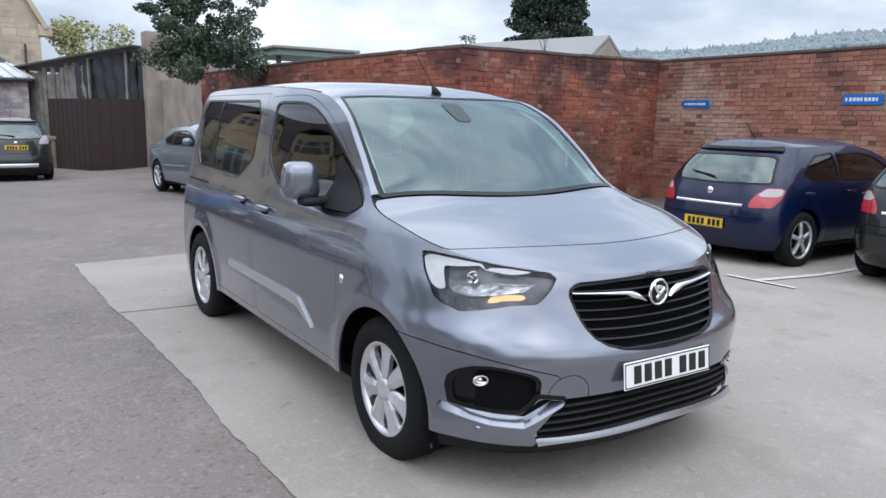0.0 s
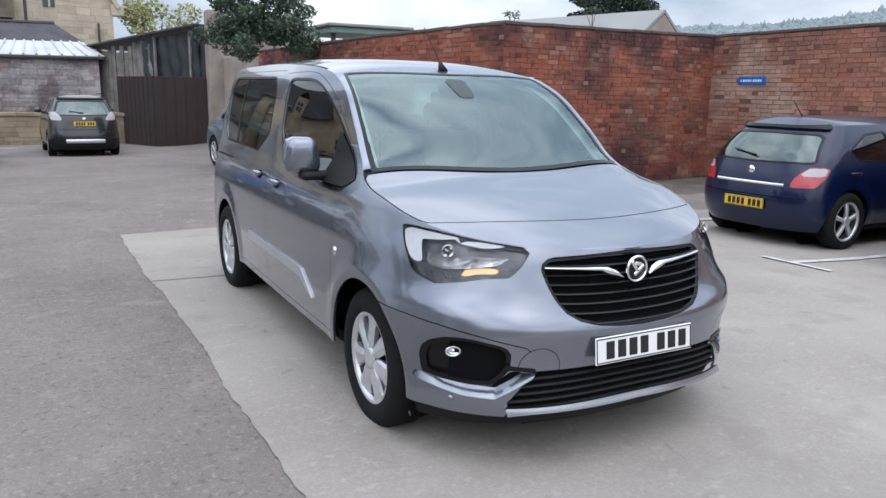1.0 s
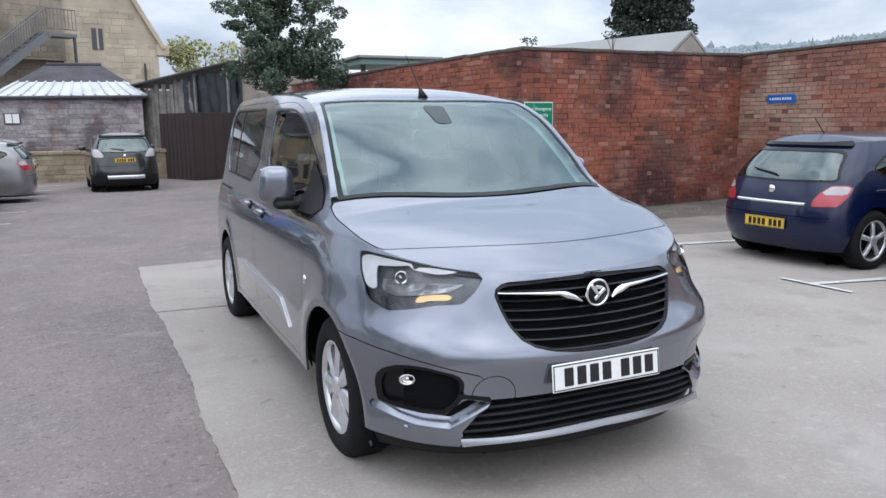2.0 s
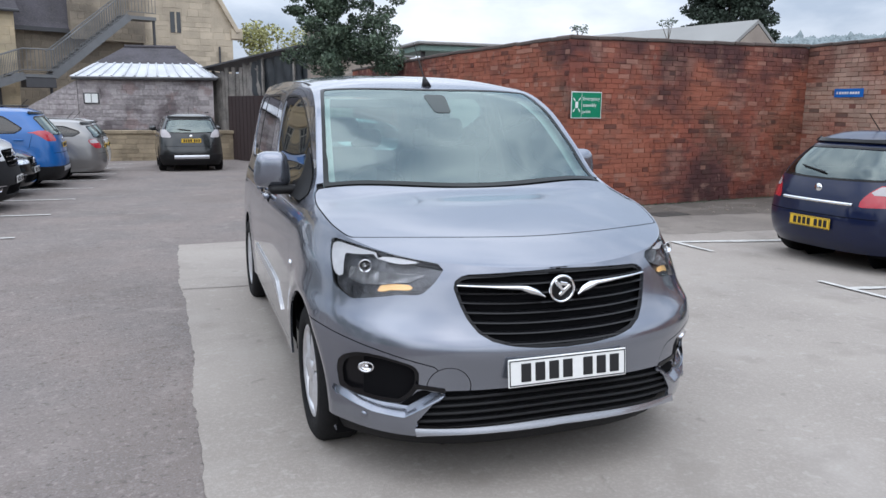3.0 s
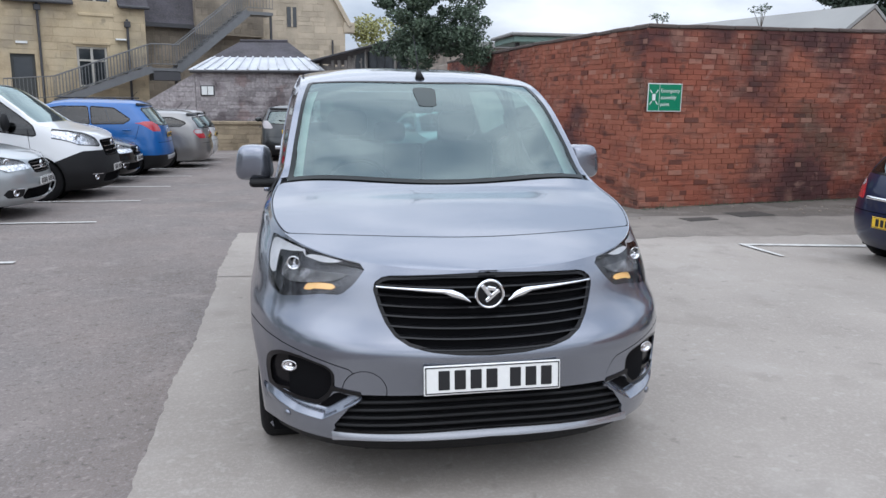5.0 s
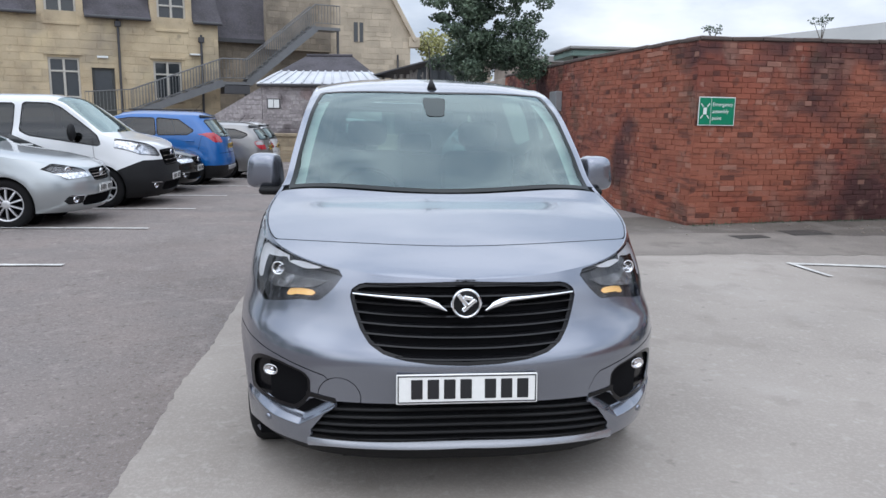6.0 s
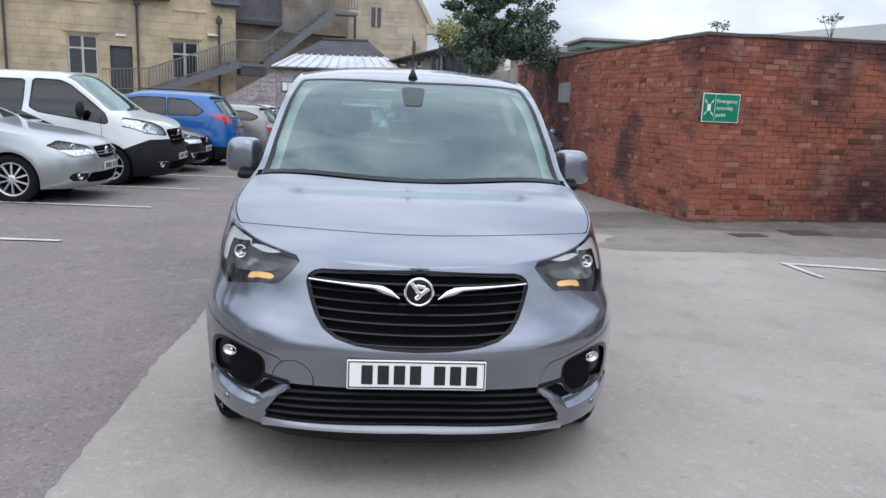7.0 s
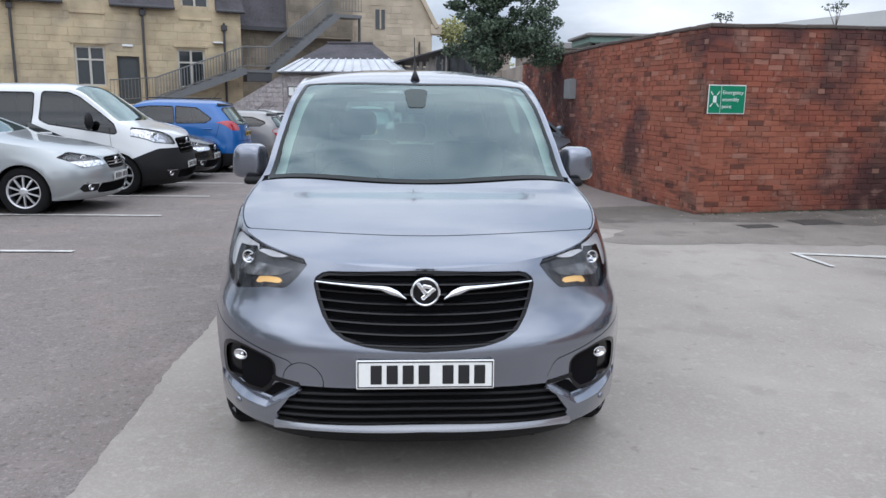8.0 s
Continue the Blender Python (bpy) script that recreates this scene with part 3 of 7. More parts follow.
far = np.concatenate([-np.geomspace(40, 2500, 14)[::-1], np.linspace(-36, 36, 145), np.geomspace(40, 2500, 14)])
ground_sheet("ground", far, far + 8, "tarmac", 0.0, "grey worn tarmac car park surface with fine stones")
ground_sheet("apron", np.linspace(-1.9, 9.6, 116), np.linspace(-9, 7.0, 401), "concrete", 0.006, "paler worn smooth concrete apron laid beside the tarmac",
             keep=lambda X, Y: [X + 1.35 + 0.012 * Y + wobble(Y, 0.014) + 0.005 * np.sin(Y * 23 + 4 * np.sin(Y * 5.3)) + 0.004 * np.sin(Y * 41 + 5 * np.sin(Y * 3.1)), 6.33 + 0.08 * (X + 1.42) + wobble(X, 0.01) - Y])

# shade at the wall foot, painted as a darker strip over the ground
ground_sheet("pavement", np.linspace(2.2, 9.6, 149), np.linspace(6.0, 8.4, 97), "tarmac_shade", 0.010, "tarmac strip darkened as shade along the foot of the wall",
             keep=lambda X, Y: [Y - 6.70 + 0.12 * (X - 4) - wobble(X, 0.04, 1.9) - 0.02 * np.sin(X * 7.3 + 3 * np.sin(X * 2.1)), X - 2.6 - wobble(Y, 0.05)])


# middle-tone sheet: the ground's colour steps darker towards the wall
ground_sheet("pavement_worn", np.linspace(2.0, 9.6, 153), np.linspace(4.4, 7.6, 129), "concrete_mid", 0.0085, "darker middle-tone concrete in front of the wall",
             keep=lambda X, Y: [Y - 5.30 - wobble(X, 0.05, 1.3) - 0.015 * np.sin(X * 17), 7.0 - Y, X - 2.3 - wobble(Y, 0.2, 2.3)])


def strip(name, x0, y0, x1, y1, w, material, label, group="", lift=0.012):
    n = max(2, int(math.hypot(x1 - x0, y1 - y0) / 0.25))
    dx, dy = x1 - x0, y1 - y0
    ln = math.hypot(dx, dy)
    px, py = -dy / ln * w / 2, dx / ln * w / 2
    verts, faces = [], []
    for i in range(n + 1):
        t = i / n
        k = 1 + 0.12 * math.sin(i * 2.3 + x0 * 3) + 0.08 * math.sin(i * 5.1)
        for s in (-k, k):
            x, y = x0 + dx * t + px * s, y0 + dy * t + py * s
            verts.append((x, y, gz(x, y) + lift))
        if i:
            faces.append([2 * i - 2, 2 * i - 1, 2 * i + 1, 2 * i])
    return tagged(mesh_part(name, verts, faces, material), label, "road marking", group, "structure")


# parking bays on the left side, 2.33 m apart; the first line is placed to fit the camera's view
BAY = [4.86] + [5.12 + 2.33 * i for i in range(1, 9)]
for i, y in enumerate(BAY):
    strip("bay_line", -3.30 + 0.08 * i, y, -8.2, y + 0.1, 0.085, "line_white", "worn white painted parking bay line on tarmac", "bay lines")
strip("bay_line", 4.02, 4.74, 8.6, 4.83, 0.085, "line_white", "worn white painted parking bay line on the apron", "bay lines", 0.016)
strip("bay_line", 4.02, 4.78, 4.10, 4.16, 0.075, "line_white", "short worn white painted bay corner tick", "bay lines", 0.018)
strip("bay_line", 4.05, 2.35, 8.6, 2.4, 0.085, "line_white", "worn white painted parking bay line on the apron", "bay lines", 0.016)
strip("bay_line", 4.05, 2.65, 4.10, 1.95, 0.075, "line_white", "short worn white painted bay corner tick", "bay lines", 0.018)

# ---- brick walls ----
WALL_A, WALL_B = Vector((4.04, 7.42, 0)), Vector((9.2, 8.2, 0))
WALL_C, WALL_D, WALL_E = Vector((3.58, 10.6, 0)), Vector((3.4, 18.5, 0)), Vector((9.7, -9.0, 0))
rng = random.Random(4)


def brick_mesh():
    """One brick face of unit length and height, with worn edges, its front at y = 0."""
    bm = bmesh.new()
    rings = []
    for yy, k in ((0.02, 0.5), (0.003, 0.5), (0.0, 0.485)):
        kz = 0.5 if k == 0.5 else 0.45
        rings.append([bm.verts.new((sx * k, yy, sz * kz)) for sx, sz in ((-1, -1), (1, -1), (1, 1), (-1, 1))])
    for r0, r1 in zip(rings, rings[1:]):
        for i in range(4):
            bm.faces.new([r0[i], r0[(i + 1) % 4], r1[(i + 1) % 4], r1[i]])
    bm.faces.new(rings[-1])
    bmesh.ops.recalc_face_normals(bm, faces=bm.faces)
    me = bpy.data.meshes.new("brick")
    bm.to_mesh(me)
    bm.free()
    me.materials.append(M["brick_single"])
    return me


BRICK = brick_mesh()


def brick_wall(name, p0, p1, z0, top0, top1, label, nearest=0, face="brick"):
    """A wall of real bricks in courses over a mortar core; the face is to the right of p0 -> p1."""
    d = (p1 - p0)
    ln = d.length
    d.normalize()
    nrm = Vector((d.y, -d.x, 0))
    core = bmesh.new()
    vs = []
    for q, top in ((p0, top0), (p1, top1)):
        for off in (0.0, -0.34):
            for z in (z0, top):
                vs.append(core.verts.new(q + nrm * off + Vector((0, 0, z))))
    for f in ((0, 1, 5, 4), (2, 3, 7, 6), (0, 1, 3, 2), (4, 5, 7, 6), (1, 3, 7, 5), (0, 2, 6, 4)):
        core.faces.new([vs[i] for i in f])
    wall = part(name, core, "mortar", None)
    tagged(wall, label, "wall", kind="structure")
    course, long = 0.0745, 0.232
    verts, faces, count = [], [], 0
    ang = math.atan2(d.y, d.x)
    row = 0
    z = z0
    while z < max(top0, top1) - 0.03:
        x = -(long / 2 if row % 2 else 0)
        flem = row % 5 == 4
        while x < ln:
            w = (long / 2 if flem else long) * rng.uniform(0.94, 1.05)
            a, b = max(x, 0) + 0.0035, min(x + w, ln) - 0.0035
            xm = (a + b) / 2
            top = top0 + (top1 - top0) * xm / ln
            if b - a > 0.03 and z + course < top + 0.02 and rng.random() > 0.010 + 0.018 * math.sin(xm * 1.3 + z * 2.1) ** 6:
                worn = 0.5 + 0.5 * math.sin(xm * 1.9 + 2.0 * math.sin(z * 2.3 + ln)) * math.sin(z * 3.1 + 0.8 * xm + ln)
                out = 0.009 + rng.uniform(-0.006, 0.006) + worn * rng.choice((0.0, 0.0, 0.006, -0.005))
                dz = rng.uniform(-0.003, 0.003)
                near = (xm if nearest > 0 else ln - xm)
                if abs(nearest) > near and count < 300 and 0.2 < z < 2.4:
                    count += 1
                    q = p0 + d * xm + nrm * out
                    ob = bpy.data.objects.new("brick", BRICK)
                    scene.collection.objects.link(ob)
                    ob.parent = wall
                    ob.matrix_local = Matrix.LocRotScale((q.x, q.y, z + course / 2 + dz), Euler((0, 0, ang)), (b - a, 1, course - 0.007))
                    x += w
                    continue
                pts = []
                for o, ins in ((0, 0), (out - 0.003, 0), (out, 0.004)):
                    for (u, zz) in ((a + ins, z + 0.004 + ins), (b - ins, z + 0.004 + ins), (b - ins, z + course - 0.003 - ins), (a + ins, z + course - 0.003 - ins)):
                        q = p0 + d * u + nrm * o
                        pts.append((q.x, q.y, zz + dz))
                fs = []
                for k in (0, 4):
                    for e in range(4):
                        e2 = (e + 1) % 4
                        fs.append([k + e, k + e2, k + 4 + e2, k + 4 + e])
                fs.append([8, 9, 10, 11])
                base = len(verts)
                verts += pts
                faces += [[base + i for i in f] for f in fs]
            x += w
        z += course
        row += 1
    ob = mesh_part("brickwork", verts, faces, face, wall, "", smooth=False)
    tagged(ob, kind="stuff")
    # coping of brick on edge
    cv = bmesh.new()
    n = int(ln / 0.5) + 1
    for i in range(n):
        u0, u1 = ln * i / n + 0.004, ln * (i + 1) / n - 0.004
        ta = top0 + (top1 - top0) * u0 / ln + rng.uniform(-0.008, 0.008)
        tb = top0 + (top1 - top0) * u1 / ln + rng.uniform(-0.008, 0.008)
        c = box(0, -0.37, 0, u1 - u0, 0.03, 0.055, 0.012, 1)
        ang = math.atan2(d.y, d.x)
        tilt = -math.atan2(tb - ta, u1 - u0)
        add(cv, c, Matrix.Translation(p0 + d * u0 + Vector((0, 0, ta))) @ Matrix.Rotation(ang, 4, "Z") @ Matrix.Rotation(tilt, 4, "Y") @ Matrix.Translation((0, 0.17 * 0 + 0.34, 0)))
    part("coping", cv, "coping", wall, "dark weathered brick coping")
    return wall


brick_wall("wall_north", WALL_A, WALL_B, -0.1, 2.52, 2.63, "old red brick car park wall with patched courses and coping", 1.75)
brick_wall("wall_back", WALL_D, WALL_C, -0.5, 2.5, 2.5, "old red brick wall running back beside the car park")
brick_wall("wall_back_end", WALL_C, WALL_A, -0.3, 2.5, 2.52, "old red brick wall meeting a corner at the car park", -1.75)
brick_wall("wall_east", WALL_B, WALL_E, -0.2, 2.63, 2.72, "old mottled red brick wall with lime stains behind parked cars", 0, "brick_pale")

# ---- vehicles ----


class Shell:
    """A car body as two charts: round the sides (s, z) and over the top (v, y). The nose is at y = 0, pointing to -y."""

    def __init__(self, spec, fine=1.0):
        self.w, self.yf, self.yr = (smooth_curve(spec[k]) for k in ("width", "front", "rear"))
        self.zt, self.zc = smooth_curve(spec["edge"]), smooth_curve(spec["crown"])
        self.Dz, self.nz = smooth_curve([(q[0], q[1]) for q in spec["nose"]]), smooth_curve([(q[0], q[2]) for q in spec["nose"]])
        self.DR, self.nR = spec["tail"]
        self.p = spec.get("p", 2.6)
        self.wheels, self.R = spec["wheels"], spec["arch"]
        self.zw = spec["hub"]
        self.flare = spec.get("flare", 0.012)
        self.crease, self.tuck = spec.get("crease", 0.0), spec.get("tuck", 0.0)
        z0, z1 = spec["z"]
        a = np.concatenate([np.linspace(0, 1, int(56 * fine)), np.linspace(1, 2, int(120 * fine))[1:], np.linspace(2, 3, int(40 * fine))[1:]])
        self.S = np.concatenate([-a[::-1], a[1:]])
        self.Z = np.linspace(z0, z1, int((z1 - z0) / 0.022 * fine))
        S, Z = np.meshgrid(self.S, self.Z, indexing="ij")
        self.L = self.side(S, Z)
        self.LN = grid_normals(self.L)
        y0 = spec["top"][0]
        y1 = spec["top"][1]
        t = np.linspace(0, 1, int((y1 - y0) / 0.025 * fine))
        ys = y0 + (y1 - y0) * t
        ys[:12] = y0 + (ys[11] - y0) * (np.arange(12) / 11) ** 2
        ys[-12:] = y1 - (y1 - ys[-12]) * (np.arange(11, -1, -1) / 11) ** 2
        v = np.linspace(-1, 1, int(84 * fine))
        v = np.sign(v) * (1 - (1 - np.abs(v)) ** 1.15)
        V, Y = np.meshgrid(v, ys, indexing="ij")
        zt, zc = self.zt(Y), self.zc(Y)
        X = V * self.half(Y, zt)
        self.T = np.stack([X, Y, zt + (zc - zt) * (1 - np.abs(V) ** self.p)], -1)
        self.TN = grid_normals(self.T)

    def bulge(self, y, z):
        f = 0
        for yw in self.wheels:
            d = np.hypot(y - yw, z - self.zw)
            f = f + self.flare * np.clip(1 - np.abs(d - self.R - 0.03) / 0.10, 0, 1) ** 1.5
        return f

    def nose_y(self, u, z):
        """The nose's profile; its crease rises towards the corners."""
        up, down = np.clip((z - 0.42) / 0.16, 0, 1), np.clip((0.80 - z) / 0.12, 0, 1)
        k = up * up * (3 - 2 * up) * down * down * (3 - 2 * down)
        return self.yf(z - self.crease * np.clip(u, 0, 1) ** 2 * k)

    def narrow(self, y, z):
        """The cabin draws in towards the windscreen."""
        a, b = np.clip((z - 1.02) / 0.2, 0, 1), np.clip((2.5 - y) / 1.0, 0, 1)
        return 1 - self.tuck * a * a * (3 - 2 * a) * b * b * (3 - 2 * b)

    def side(self, S, Z):
        a, sg = np.abs(S), np.sign(S)
        w, yr, D, n = self.w(Z), self.yr(Z), self.Dz(Z), self.nz(Z)
        ph = np.clip(a, 0, 1) * np.pi / 2
        x = w * np.sin(ph) ** (2 / n)
        yf = self.nose_y(x / w, Z)
        y = yf + D * (1 - np.clip(np.cos(ph), 0, 1) ** (2 / n))
        mid = np.clip(a - 1, 0, 1)
        y = np.where(a > 1, (yf + D) + (yr - self.DR - yf - D) * mid, y)
        x = np.where(a > 1, w * (1 - 0.05 * mid ** 2), x)
        pr = np.clip(3 - a, 0, 1) * np.pi / 2
        x = np.where(a > 2, w * 0.95 * np.sin(pr) ** (2 / self.nR), x)
        y = np.where(a > 2, yr - self.DR * (1 - np.clip(np.cos(pr), 0, 1) ** (2 / self.nR)), y)
        x = (x + np.where(x > 0.5 * w, self.bulge(y, Z), 0)) * self.narrow(y, Z)
        return np.stack([x * sg, y, Z], -1)

    def half(self, y, z):
        w, yf, yr, D, n = self.w(z), self.yf(z), self.yr(z), self.Dz(z), self.nz(z)
        u = np.clip((yf + D - y) / D, 0, 1)
        x = w * (1 - u ** n) ** (1 / n)
        mid = np.clip((y - yf - D) / (yr - self.DR - yf - D), 0, 1)
        ur = np.clip((y - yr + self.DR) / self.DR, 0, 1)
        return x * (1 - 0.05 * mid ** 2) * (1 - ur ** self.nR) ** (1 / self.nR) * self.narrow(y, z)

    def front_y(self, x, z):
        n = self.nz(z)
        u = np.clip(np.abs(x) / self.w(z), 0, 0.9999)
        return self.nose_y(u, z) + self.Dz(z) * (1 - (1 - u ** n) ** (1 / n))

    def rear_y(self, x, z):
        u = np.clip(np.abs(x) / (self.w(z) * 0.95), 0, 0.9999)
        return self.yr(z) - self.DR * (1 - (1 - u ** self.nR) ** (1 / self.nR))

    def cut(self, chart, keep, off=0.0):
        P, N = (self.L, self.LN) if chart == "L" else (self.T, self.TN)
        if isinstance(off, np.ndarray):
            P = P + N * off[..., None]
            return clip_grid(np.concatenate([P, grid_normals(P)], -1), keep)
        return clip_grid(np.concatenate([P + N * off, N], -1), keep)


def make_wheel(parent, x, y, z, R, rim_r, width, spokes, side, style="petal", rim="alloy"):
    """A wheel with tyre, rim, spokes and hub; side is -1 or 1, the way its face points."""
    hub = new("wheel")
    hub.parent = parent
    hub.matrix_local = Matrix.Translation((x, y, z)) @ Matrix.Rotation(0 if side > 0 else math.pi, 4, "Z")
    w = width / 2
    prof = [(-w * 0.8, rim_r * 0.97), (-w, rim_r + 0.02), (-w, (R + rim_r) / 2), (-w * 0.85, R - 0.012), (-w * 0.6, R),
            (w * 0.6, R), (w * 0.82, R - 0.012), (w * 0.98, (R + rim_r) / 2 + 0.015), (w * 0.98, rim_r + 0.018), (w * 0.86, rim_r + 0.002), (w * 0.7, rim_r * 0.96)]
    v, f = lathe(prof, 56)
    mesh_part("tyre", v, f, "tyre", hub)
    prof = [(w * 0.86, rim_r), (w * 0.88, rim_r - 0.008), (w * 0.75, rim_r - 0.018), (w * 0.66, rim_r - 0.022)]
    v, f = lathe(prof, 48)
    mesh_part("rim", v, f, rim, hub)
    v, f = lathe([(w * 0.66, rim_r - 0.022), (w * 0.2, rim_r - 0.03), (-w * 0.6, rim_r - 0.03)], 40)
    mesh_part("rim_barrel", v, f, "dark_metal", hub, "dark inner barrel")
    v, f = lathe([(0.0, rim_r - 0.02), (0.0, 0.0)], 32)
    mesh_part("brake_backing", v, f, "dark_gap", hub)
    n = spokes
    star = ((0.03, 0.5, 0.80), (rim_r * 0.35, 0.29, 0.83), (rim_r * 0.7, 0.34, 0.78), (rim_r - 0.012, 0.306, 0.66))
    petal = ((0.03, 1.2, 0.80), (rim_r * 0.34, 0.99, 0.84), (rim_r * 0.48, 0.86, 0.83), (rim_r * 0.66, 0.66, 0.80), (rim_r * 0.80, 0.66, 0.78), (rim_r * 0.93, 0.96, 0.74), (rim_r - 0.008, 1.0, 0.72))
    for k in range(n):
        a = 2 * math.pi * k / n
        bm = bmesh.new()
        rows = []
        for r, wd, dep in petal if style == "petal" else star:
            half_w = wd * math.pi * r / n if style == "petal" else wd * math.pi * 0.55 * rim_r / n
            lean = 0.010 if style == "petal" and r > 0.04 else 0.0
            if style != "petal" and r == 0.03:
                half_w = 0.03 * math.pi / n * 1.2
            rows.append([(w * dep - 0.006 - lean, -half_w, r), (w * dep + 0.004 - lean, -half_w * 0.7, r), (w * dep + 0.006, half_w * 0.35, r), (w * dep - 0.006, half_w, r), (w * dep - 0.03, half_w * 0.9, r), (w * dep - 0.03, -half_w * 0.9, r)])
        vs = [[bm.verts.new(p) for p in row] for row in rows]
        for r0, r1 in zip(vs, vs[1:]):
            for i in range(6):
                bm.faces.new([r0[i], r0[(i + 1) % 6], r1[(i + 1) % 6], r1[i]])
        part("spoke", bm, rim, hub, m=Matrix.Rotation(a, 4, "X"))
    v, f = lathe([(w * 0.8, 0.058), (w * 0.9, 0.05), (w * 0.93, 0.03), (w * 0.935, 0.0)], 24)
    mesh_part("hub_cap", v, f, rim, hub)
    return hub


def wheel_well(parent, sh, yw, side, w):
    v, f = lathe([(0, sh.R + 0.005), (-0.34, sh.R + 0.005), (-0.34, 0.0)], 40)
    v = [(side * (w - 0.005) + side * p[0], yw + p[1], sh.zw + p[2]) for p in v]
    faces = [q for q in f if max(v[i][2] for i in q) > 0.16]
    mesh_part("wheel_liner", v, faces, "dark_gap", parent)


def plate(parent, x, y, z, ang, tilt, front=True, bars=True):
    """A number plate: the characters are plain dark bars."""
    m = Matrix.Translation((x, y, z)) @ Matrix.Rotation(ang, 4, "Z") @ Matrix.Rotation(tilt, 4, "X")
    pl = part("number_plate", box(-0.26, -0.006, -0.0555, 0.26, 0.0, 0.0555, 0.003, 1), "plate_white" if front else "plate_yellow", parent,
              "white front plate with plain dark bars" if front else "yellow rear plate with plain dark bars")
    pl.matrix_local = m
    rim = bmesh.new()
    for x0, z0, x1, z1 in ((-0.255, 0.046, 0.255, 0.050), (-0.255, -0.050, 0.255, -0.046), (-0.255, -0.05, -0.251, 0.05), (0.251, -0.05, 0.255, 0.05)):
        box(x0, -0.0075, z0, x1, -0.0055, z1, bm=rim)
    part("plate_border", rim, "plate_black", pl)
    for c in (-0.185, -0.125, -0.065, -0.005, 0.085, 0.145, 0.205):
        part("character_bar", box(c - 0.021, -0.0085, -0.036, c + 0.021, -0.0055, 0.036, 0.002, 1), "plate_black", pl)
    return pl


VAN = dict(
    width=[(0.15, 0.865), (0.22, 0.884), (0.30, 0.893), (0.42, 0.899), (0.6, 0.906), (0.8, 0.900), (0.93, 0.884), (1.0, 0.868), (1.12, 0.832), (1.3, 0.798), (1.5, 0.752), (1.6, 0.718), (1.72, 0.65)],
    front=[(0.15, 0.14), (0.22, 0.075), (0.28, 0.05), (0.36, 0.042), (0.45, 0.040), (0.52, 0.032), (0.59, 0.022), (0.622, 0.026), (0.66, 0.048), (0.72, 0.073), (0.80, 0.094), (0.88, 0.112), (0.96, 0.145), (1.1, 0.2), (1.75, 0.4)],
    rear=[(0.15, 4.36), (0.4, 4.40), (0.8, 4.39), (1.2, 4.36), (1.72, 4.26)],
    edge=[(0.1, 0.905), (0.2, 0.93), (0.35, 0.955), (0.58, 1.0), (0.8, 1.055), (1.02, 1.10), (1.13, 1.148), (1.35, 1.345), (1.6, 1.535), (1.85, 1.625), (2.2, 1.665), (3.0, 1.69), (3.85, 1.682), (4.1, 1.655), (4.3, 1.59)],
    crown=[(0.1, 0.905), (0.2, 0.952), (0.35, 1.008), (0.65, 1.082), (0.93, 1.14), (1.0, 1.175), (1.3, 1.375), (1.6, 1.56), (1.76, 1.64), (1.95, 1.69), (2.3, 1.725), (3.0, 1.745), (3.85, 1.735), (4.12, 1.70), (4.3, 1.61)],
    nose=[(0.2, 0.84, 2.8), (0.60, 0.84, 2.8), (0.67, 0.88, 2.72), (0.78, 0.91, 2.6), (0.95, 0.97, 2.4)], tail=(0.3, 3.0), wheels=(0.86, 3.645), arch=0.374, hub=0.325, z=(0.17, 1.74), top=(0.115, 4.27), p=3.0, flare=0.012, crease=0.085, tuck=0.068)


def pieces(verts, faces):
    """Split a mesh into its joined-up pieces, the largest first."""
    root = list(range(len(verts)))

    def top_of(i):
        while root[i] != i:
            root[i] = root[root[i]]
            i = root[i]
        return i

    for q in faces:
        a = top_of(q[0])
        for i in q[1:]:
            root[top_of(i)] = a
    found = {}
    for q in faces:
        found.setdefault(top_of(q[0]), []).append(q)
    out = []
    for fs in sorted(found.values(), key=len, reverse=True):
        if len(fs) < 6:
            continue
        used = sorted({i for q in fs for i in q})
        at = {i: k for k, i in enumerate(used)}
        out.append(([verts[i] for i in used], [[at[i] for i in q] for q in fs]))
    return out


